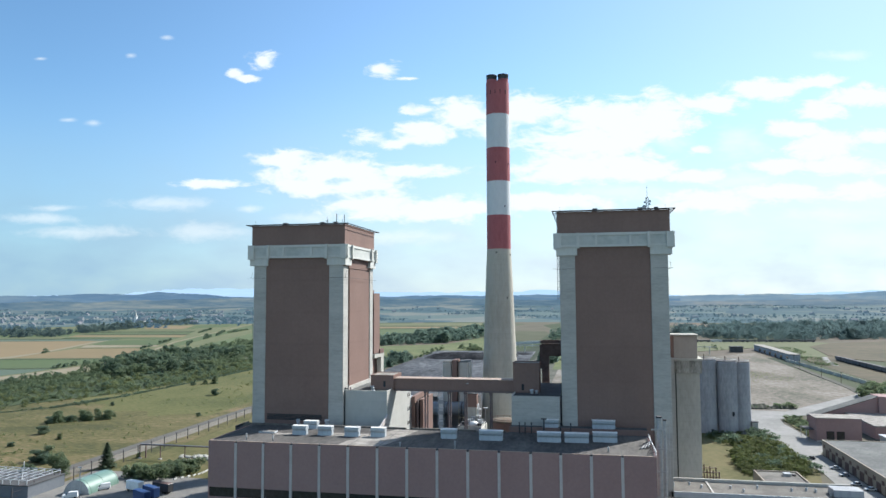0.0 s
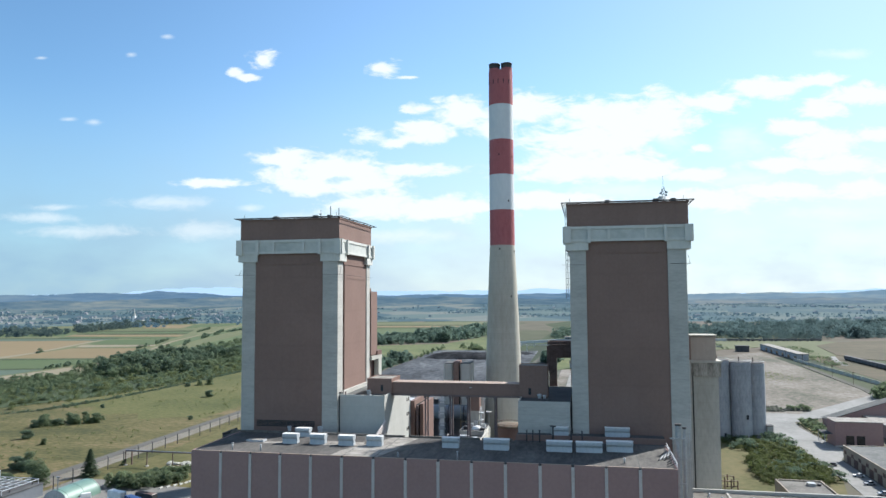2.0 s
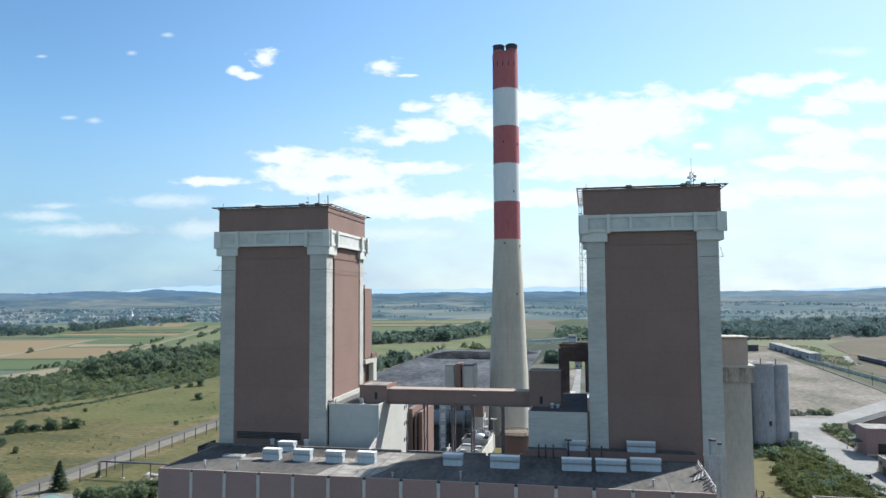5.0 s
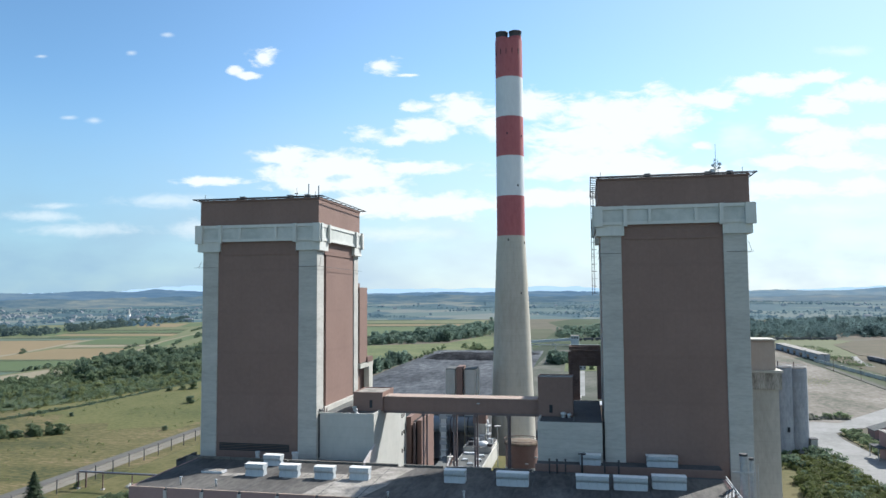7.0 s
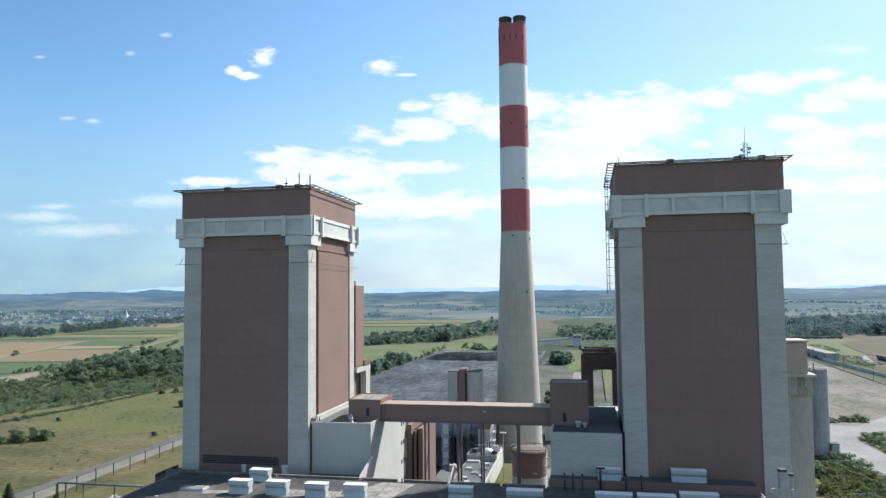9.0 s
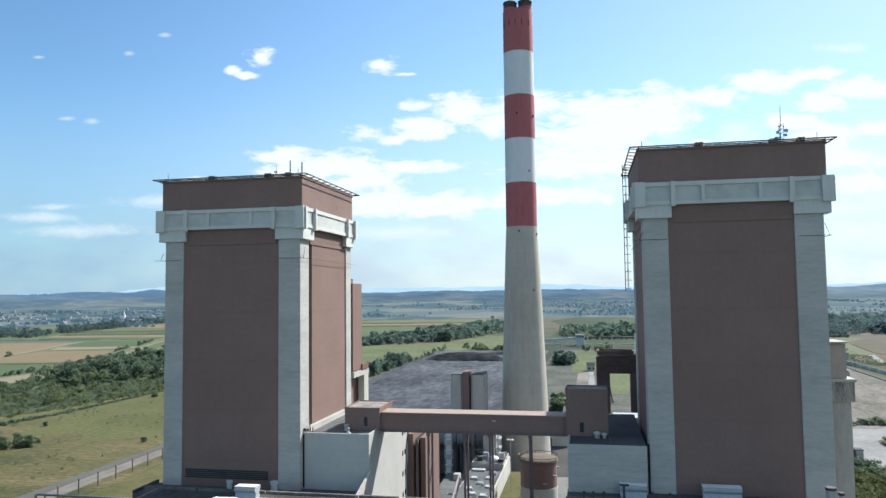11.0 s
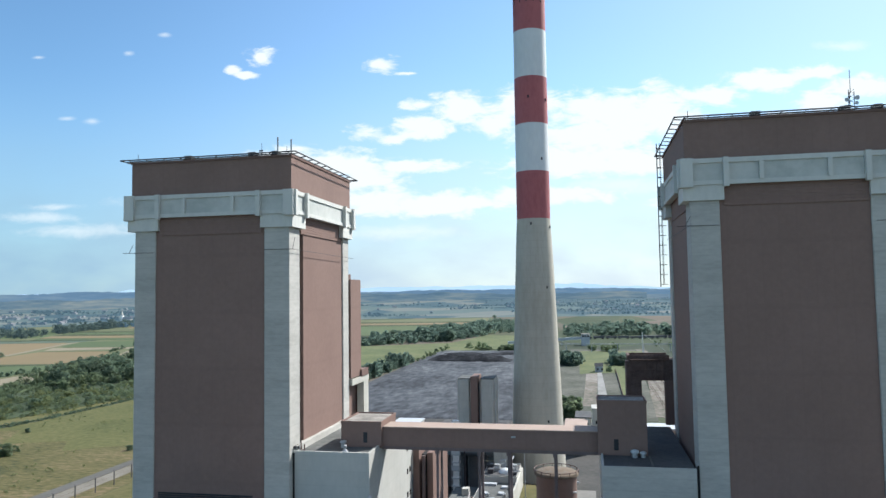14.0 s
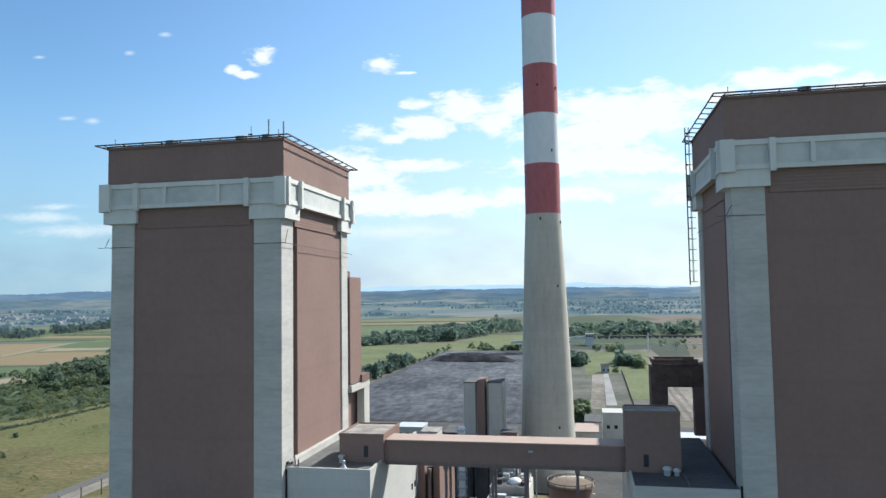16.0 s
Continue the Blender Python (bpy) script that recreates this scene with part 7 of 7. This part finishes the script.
# single bushes and trees in the meadow
bush_a = tree_kind("bush", 3.6, 3.0, 51, LEAF_DARK, 2400, 0.2, "round dark green bush in dry grass", "bush", 18, 0.04, 0.15)
bush_b = tree_kind("bush", 4.4, 2.7, 52, LEAF, 2400, 0.19, "loose pale green bush in dry grass", "bush", 16, 0.06, 0.2)
tree_a = tree_kind("tree", 8.5, 4.2, 53, LEAF, 4200, 0.24, "spreading green tree beside the works yard", "tree", 20, 0.1, 0.35)
for src, spots in (
    (bush_a, ((-258, 302, 1.3, 0), (-252, 299, 1.1, 2), (-308, 364, 1.1, 1), (-294, 534, 1.2, 2), (-322, 404, 0.9, 3), (-347, 590, 0.8, 0), (-252, 436, 0.6, 1), (-226, 470, 0.8, 2), (-330, 395, 1.0, 5), (-298, 330, 0.55, 3), (-340, 470, 0.6, 2))),
    (bush_b, ((-336, 411, 0.9, 2), (-332, 404, 1.2, 0), (-321, 414, 1.1, 3), (-314, 408, 0.8, 1), (-318, 424, 1.0, 4), (-304, 416, 1.1, 2), (-326, 420, 0.7, 5), (-256, 306, 1.25, 1), (-327, 398, 1.1, 0), (-316, 412, 1.0, 2), (-309, 421, 0.9, 4), (-334, 606, 1.3, 1), (-341, 600, 1.0, 3), (-287, 352, 0.6, 2), (-215, 318, 0.5, 1), (-212, 470, 0.9, 2))),
    (tree_a, ((-229, 279, 1.0, 0), (-224, 276, 0.8, 2), (-233, 268, 0.75, 4))),
):
    for i, (x, y, s, a) in enumerate(spots):
        s *= 1.2
        m = pose(x, y, 0.03, 0, 0, 60 * a) @ Matrix.Scale(s, 4)
        if i == 0:
            src.matrix_basis = m
        else:
            c = copy_thing(src, m)
            c.scale = (s, s, s)
con = conifer(11.4, 4.4, 61, "dark green conifer beside the works road")
con.matrix_basis = pose(-216.6, 296.5, 0.05)

# ---- far town ----
def town():
    r = np.random.default_rng(12)
    wall, roof = [], []
    spots = []
    for a0, a1, r0, r1, n in ((-46, -27, 2300, 3100, 48), (-44, -24, 2700, 3900, 60), (-20, 8, 2700, 3900, 36), (8, 34, 2500, 3800, 30)):
        for _ in range(n):
            a, d = radians(r.uniform(a0, a1)), r.uniform(r0, r1)
            spots.append((d * math.sin(a), d * math.cos(a)))
    for x, y in spots:
        w, d, h, g = r.uniform(8, 17), r.uniform(9, 22), r.uniform(4, 8), rise(x, y) - 0.5
        a = r.choice([0.0, math.pi / 2]) + r.normal(0.3, 0.12)
        c, s = math.cos(a), math.sin(a)
        P = lambda u, v, z: (x + u * c - v * s, y + u * s + v * c, g + z)
        k = [P(-w / 2, -d / 2, 0), P(w / 2, -d / 2, 0), P(w / 2, d / 2, 0), P(-w / 2, d / 2, 0), P(-w / 2, -d / 2, h), P(w / 2, -d / 2, h), P(w / 2, d / 2, h), P(-w / 2, d / 2, h)]
        e = w * 0.32
        r0, r1 = P(0, -d / 2, h + e), P(0, d / 2, h + e)
        wall += [(k[0], k[1], k[5], k[4]), (k[1], k[2], k[6], k[5]), (k[2], k[3], k[7], k[6]), (k[3], k[0], k[4], k[7]), (k[4], k[5], r0, r0), (k[7], r1, r1, k[6])]
        roof += [(k[4], r0, r1, k[7]), (k[5], k[6], r1, r0)]
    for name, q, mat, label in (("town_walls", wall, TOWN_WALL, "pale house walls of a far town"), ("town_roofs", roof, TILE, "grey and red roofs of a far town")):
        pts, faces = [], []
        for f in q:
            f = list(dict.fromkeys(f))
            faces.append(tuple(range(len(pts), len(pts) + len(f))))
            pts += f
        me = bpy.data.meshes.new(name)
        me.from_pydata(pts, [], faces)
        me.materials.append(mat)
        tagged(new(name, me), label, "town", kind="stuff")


town()
ch = thing("church", (-1395, 2030, 0), "white village church with a pointed spire", "church")
part("tower", boxes((-1399, -1391, 2026, 2034, 0, 22)), WHITE_PAINT, ch)
bm = bmesh.new()
turned(bm, -1395, 2030, [(5.2, 22), (2.2, 30), (0.2, 42)], 8)
part("spire", bm, PALE, ch)
part("nave", boxes((-1391, -1364, 2024, 2037, 0, 11)), PALE, ch)
bm = bmesh.new()
side_prism(bm, [(2023, 11), (2038, 11), (2030.5, 18)], -1391, -1363)
part("roof", bm, TILE, ch)

# ---- boundary fence and pipe rack ----
fence = thing("boundary_fence", (-217, 400, 0), "tall post-and-wire boundary fence beside the road", "fence")
for k in range(52):
    y = 240 + 11.4 * k
    x = -216.5 - 0.012 * (y - 300)
    p = part("post", boxes((x - 0.15, x + 0.15, y - 0.15, y + 0.15, 0, 5.6)), DARK_STEEL, fence)
    part("top_arm", tubes(0.08, ((x, y, 5.5), (x - 0.6, y, 6.1)), seg=4), DARK_STEEL, p)
for z in (2.0, 3.8, 5.5):
    part("wire", tubes(0.04, ((-215.8, 240, z), (-222.8, 826, z)), seg=4), RUST, fence)
rack = thing("pipe_rack", (-190, 318, 0), "steel pipe rack on posts across the verge", "pipe rack")
for x in (-214, -203, -190, -177, -164, -151):
    part("post", boxes((x - 0.17, x + 0.17, 317, 317.4, 0, 6.4)), RUST, rack)
    part("base", boxes((x - 0.6, x + 0.6, 316.6, 317.9, 0, 0.5)), CONCRETE, rack)
    if x == -214:
        part("post", boxes((x + 1.6, x + 2.1, 319, 319.5, 0, 6.4)), RUST, rack)
part("pipe", tubes(0.28, ((-214, 317.2, 6.7), (-130, 317.2, 6.7)), seg=8), MAUVE_STEEL, rack)
part("pipe", tubes(0.25, ((-214, 318.2, 6.7), (-130, 318.2, 6.7)), seg=8), GALV, rack)
pile = thing("rubble_pile", (-185, 324, 0), "pile of pale broken concrete on the verge", "rubble")
for k in range(70):
    r = np.random.default_rng(k)
    x, y = r.uniform(-197, -172), r.uniform(320, 328)
    s = r.uniform(0.4, 1.3)
    bm = bmesh.new()
    bmesh.ops.create_icosphere(bm, subdivisions=1, radius=s)
    for v in bm.verts:
        v.co = Vector((v.co.x * r.uniform(0.7, 1.4), v.co.y * r.uniform(0.7, 1.3), v.co.z * r.uniform(0.4, 0.9)))
    bm.transform(Matrix.Translation((x, y, 0.2 + 0.2 * s)))
    part("block", bm, CONCRETE_WARM, pile)

# ---- green arched shed, switchgear, vehicles ----
sh = thing("arched_shed", (-199.6, 266, 0), "green corrugated half-round shed", "shed")
bm = bmesh.new()
R, n = 5.7, 20
arc = [(R * math.cos(math.pi * i / n), 0.98 * R * math.sin(math.pi * i / n)) for i in range(n + 1)]
a = [bm.verts.new((-199.6 + x, 255.0, z)) for x, z in arc]
b = [bm.verts.new((-199.6 + x, 273.4, z)) for x, z in arc]
for i in range(n):
    bm.faces.new((a[i], b[i], b[i + 1], a[i + 1])).smooth = True
part("roof", bm, GREEN_SHED, sh)
for y in (255.02, 273.3):
    bm = bmesh.new()
    a = [bm.verts.new((-199.6 + x * 0.995, y, z * 0.995)) for x, z in arc]
    b = [bm.verts.new((-199.6 + x * 0.995, y + 0.12, z * 0.995)) for x, z in arc]
    bm.faces.new(a)
    bm.faces.new(b[::-1])
    for i in range(n):
        bm.faces.new((a[i], a[i + 1], b[i + 1], b[i]))
    part("end_wall", bm, GALV, sh)
for k in range(3):
    y = 256.4 + 8.2 * k
    part("rib", tubes(0.1, *[((-199.6 + arc[i][0] * 1.004, y, arc[i][1] * 1.004), (-199.6 + arc[i + 1][0] * 1.004, y, arc[i + 1][1] * 1.004)) for i in range(n)], seg=4), GREEN_SHED, sh)

sg = thing("switchgear_house", (-228, 258, 0), "grey switchgear house with white steel roof frames", "switchgear")
# wall colour is darkened and blued to stand for shade on this house
part("wall_shell", boxes((-262, -214, 246, 266, 0, 4.6)), material("blue_grey_render", [(0.12, 0.135, 0.155), (0.15, 0.165, 0.185)], 0.2, 0.9, bump=0.05), sg)
part("roof", boxes((-262.2, -213.8, 245.8, 266.2, 4.6, 5.0)), ROOF_DARK, sg)
for i in range(13):
    x = -260 + 3.7 * i
    fr = part("frame", boxes((x, x + 0.22, 247, 247.22, 5.0, 6.4), (x, x + 0.22, 265, 265.22, 5.0, 6.4), (x, x + 0.22, 247, 265.22, 6.4, 6.62)), WHITE_METAL, sg)
for y in (247, 251.5, 256, 260.5, 265):
    part("purlin", boxes((-260, -215.2, y, y + 0.22, 6.62, 6.84)), WHITE_METAL, sg)
for x, y in ((-252, 262), (-242, 250), (-231, 263), (-222, 252)):
    part("mast", tubes(0.14, ((x, y, 5.0), (x, y, 10))), WHITE_PAINT, sg)
lamp = thing("yard_lamp", (-193.5, 249, 0), "slim grey yard lamp post", "lamp")
part("pole", tubes(0.16, ((-193.5, 249, 0), (-193.5, 249, 12))), GALV, lamp)
part("head", boxes((-194.2, -192.8, 248.7, 249.3, 12, 12.3)), GALV, lamp)


def car(name, at, paint, label, size=(1.8, 4.4, 1.45), cargo=0.0):
    """A car or van at the origin, nose to +y."""
    w, l, h = size
    t = thing(name, (0, 0, 0), label, "van" if cargo else "car", "parked vehicles")
    bm = boxes((-w / 2, w / 2, -l / 2, l / 2, 0.32, h * 0.62))
    soften(bm, 0.18)
    part("body", bm, paint, t)
    back = -l / 2 + 0.1 if cargo else -l * 0.36
    bm = bmesh.new()
    lo = [(-w / 2 + 0.05, back), (w / 2 - 0.05, back), (w / 2 - 0.05, l * 0.24), (-w / 2 + 0.05, l * 0.24)]
    hi = [(-w / 2 + 0.2, back + (0.05 if cargo else 0.5)), (w / 2 - 0.2, back + (0.05 if cargo else 0.5)), (w / 2 - 0.2, l * 0.08), (-w / 2 + 0.2, l * 0.08)]
    a = [bm.verts.new((x, y, h * 0.6)) for x, y in lo]
    b = [bm.verts.new((x, y, h)) for x, y in hi]
    bm.faces.new(a[::-1])
    bm.faces.new(b)
    for i in range(4):
        bm.faces.new((a[i], a[(i + 1) % 4], b[(i + 1) % 4], b[i]))
    part("cabin", bm, paint if cargo else GLASS_DARK, t)
    part("roof", boxes((-w / 2 + 0.2, w / 2 - 0.2, hi[0][1], hi[2][1], h, h + 0.05)), paint, t)
    if cargo:
        part("windscreen", boxes((-w / 2 + 0.15, w / 2 - 0.15, l * 0.17, l * 0.26, h * 0.62, h * 0.8)), GLASS_DARK, t)
    for x in (-w / 2 + 0.05, w / 2 - 0.05):
        for y in (-l * 0.31, l * 0.32):
            part("wheel", tubes(0.33, ((x - 0.11, y, 0.33), (x + 0.11, y, 0.33)), seg=14), RUBBER, t)
    t.matrix_basis = at
    return t


SILVER = material("silver_paint", [(0.40, 0.42, 0.44), (0.50, 0.52, 0.54)], 0.8, 0.35, metal=0.4, bump=0)
CHARCOAL = material("charcoal_paint", [(0.04, 0.042, 0.046), (0.06, 0.062, 0.066)], 0.8, 0.35, bump=0)
car("parked_car", pose(107.0, 339.5, 0.2, 0, 0, 100), SILVER, "silver car parked beside the workshop")
car("parked_car", pose(107.4, 352.5, 0.2, 0, 0, 82), WHITE_PAINT, "white car parked beside the workshop")
car("parked_car", pose(103.0, 372.0, 0.2, 0, 0, 60), CHARCOAL, "dark car parked on the asphalt road")
car("parked_car", pose(109.0, 316.5, 0.2, 0, 0, 95), WHITE_PAINT, "white car parked beside the beige workshop")
car("parked_car", pose(106.5, 324.0, 0.2, 0, 0, 90), SILVER, "silver car parked near the beige workshop")
car("parked_van", pose(-193.6, 262.6, 0.17, 0, 0, 140), WHITE_PAINT, "white delivery van beside the green shed", (2.1, 5.8, 2.5), 1.0)
car("parked_van", pose(-198, 249.5, 0.17, 0, 0, 120), WHITE_PAINT, "white van beside the switchgear house", (2.1, 5.6, 2.4), 1.0)


def box_trailer(at, paint, label, l=9.0, h=3.4):
    t = thing("box_trailer", (0, 0, 0), label, "trailer", "parked vehicles")
    bm = boxes((-1.3, 1.3, -l / 2, l / 2, 1.0, 1.0 + h))
    soften(bm, 0.1)
    part("box", bm, paint, t)
    part("chassis", boxes((-1.0, 1.0, -l / 2 + 0.3, l / 2 - 0.3, 0.7, 1.0)), DARK_STEEL, t)
    part("roof", boxes((-1.25, 1.25, -l / 2 + 0.1, l / 2 - 0.1, 1.0 + h, 1.06 + h)), RUST if paint is CHARCOAL else paint, t)
    for y in (-l * 0.3, -l * 0.16, l * 0.32):
        for x in (-1.05, 1.05):
            part("wheel", tubes(0.5, ((x - 0.15, y, 0.5), (x + 0.15, y, 0.5)), seg=14), RUBBER, t)
    t.matrix_basis = at


box_trailer(pose(-179.0, 262.5, 0.17, 0, 0, 70), WHITE_PAINT, "white box trailer on the paved yard", 8.0, 3.2)
box_trailer(pose(-166.5, 248.6, 0.17, 0, 0, 62), BLUE_PAINT, "blue truck box parked on the yard", 8.5, 3.6)
box_trailer(pose(-166.8, 255.0, 0.17, 0, 0, 62), BLUE_PAINT, "blue truck box parked on the yard", 8.5, 3.6)
box_trailer(pose(-167.0, 263.0, 0.17, 0, 0, 75), CHARCOAL, "dark truck box with reddish roof on the yard", 9.0, 3.0)
wall_l = thing("kerb_wall", (-171, 292, 0), "low pale kerb wall round the hedge", "kerb")
for k in range(9):
    f = k / 8
    x, y = -174.5 + 5.2 * f + 3.0 * math.sin(math.pi * f), 282.5 + 19 * f
    part("kerb_stone", boxes((x, x + 0.6, y, y + 2.2, 0, 0.6)), PALE, wall_l)

# rusty pipe frame on the lawn
fr = thing("rusty_scaffold", (48, 326, 0), "rusty red steel scaffold on the lawn", "scaffold")
for i in range(4):
    for j in range(2):
        x, y = 45.5 + 2.4 * i, 318 + 8 * j
        part("post", tubes(0.25, ((x, y, 0.1), (x, y, 6.5 - i * 0.6))), BROWN_DARK if (i + j) % 2 else RUST, fr)
for z in (2.5, 4.5):
    for y in (318, 326):
        part("rail", tubes(0.18, ((45.5, y, z), (52.7, y, z))), BROWN_PINK if z > 3 else RUST, fr)
# rails behind the boiler house
for x0 in (18.0, 23.5, 29.0):
    tr = thing("rail_track", (x0, 800, 0), "rusty railway track on gravel", "railway track", "railway tracks")
    for dx in (0, 1.45):
        part("rail", boxes((x0 + dx, x0 + dx + 0.14, 560, 1050, 0.13, 0.34)), RUST, tr)
pb = thing("pipe_bridge", (20, 1020, 0), "long thin pipe bridge across the meadow", "pipe bridge")
part("beam", boxes((-120, 170, 1019.5, 1020.5, 9.5, 10.4)), GALV, pb)
for k in range(10):
    part("post", boxes((-118 + 31 * k, -117.2 + 31 * k, 1019.6, 1020.4, 0, 9.5)), GALV, pb)
mast = thing("power_mast", (36, 1018, 0), "slim white mast with guy wires", "mast")
part("pole", tubes(0.5, ((36, 1018, 0), (36, 1018, 24))), WHITE_PAINT, mast)
part("guy", tubes(0.12, ((36, 1018, 23), (62, 1018, 2))), WHITE_PAINT, mast)
dz = thing("bulldozer", (-88, 905, 4.0), "dark bulldozer working on the coal", "bulldozer")
part("body", boxes((-91, -86, 903, 907, 4.6, 7.2)), DARK_STEEL, dz)
part("cab", boxes((-89.5, -87.5, 903.6, 906.4, 7.2, 9.4)), DARK_STEEL, dz)
part("blade", boxes((-92.4, -91.8, 901.5, 908.5, 4.2, 6.4)), DARK_STEEL, dz)
part("track", boxes((-91, -86, 902.2, 903, 3.6, 5.2)), RUBBER, dz)
part("track", boxes((-91, -86, 907, 907.8, 3.6, 5.2)), RUBBER, dz)
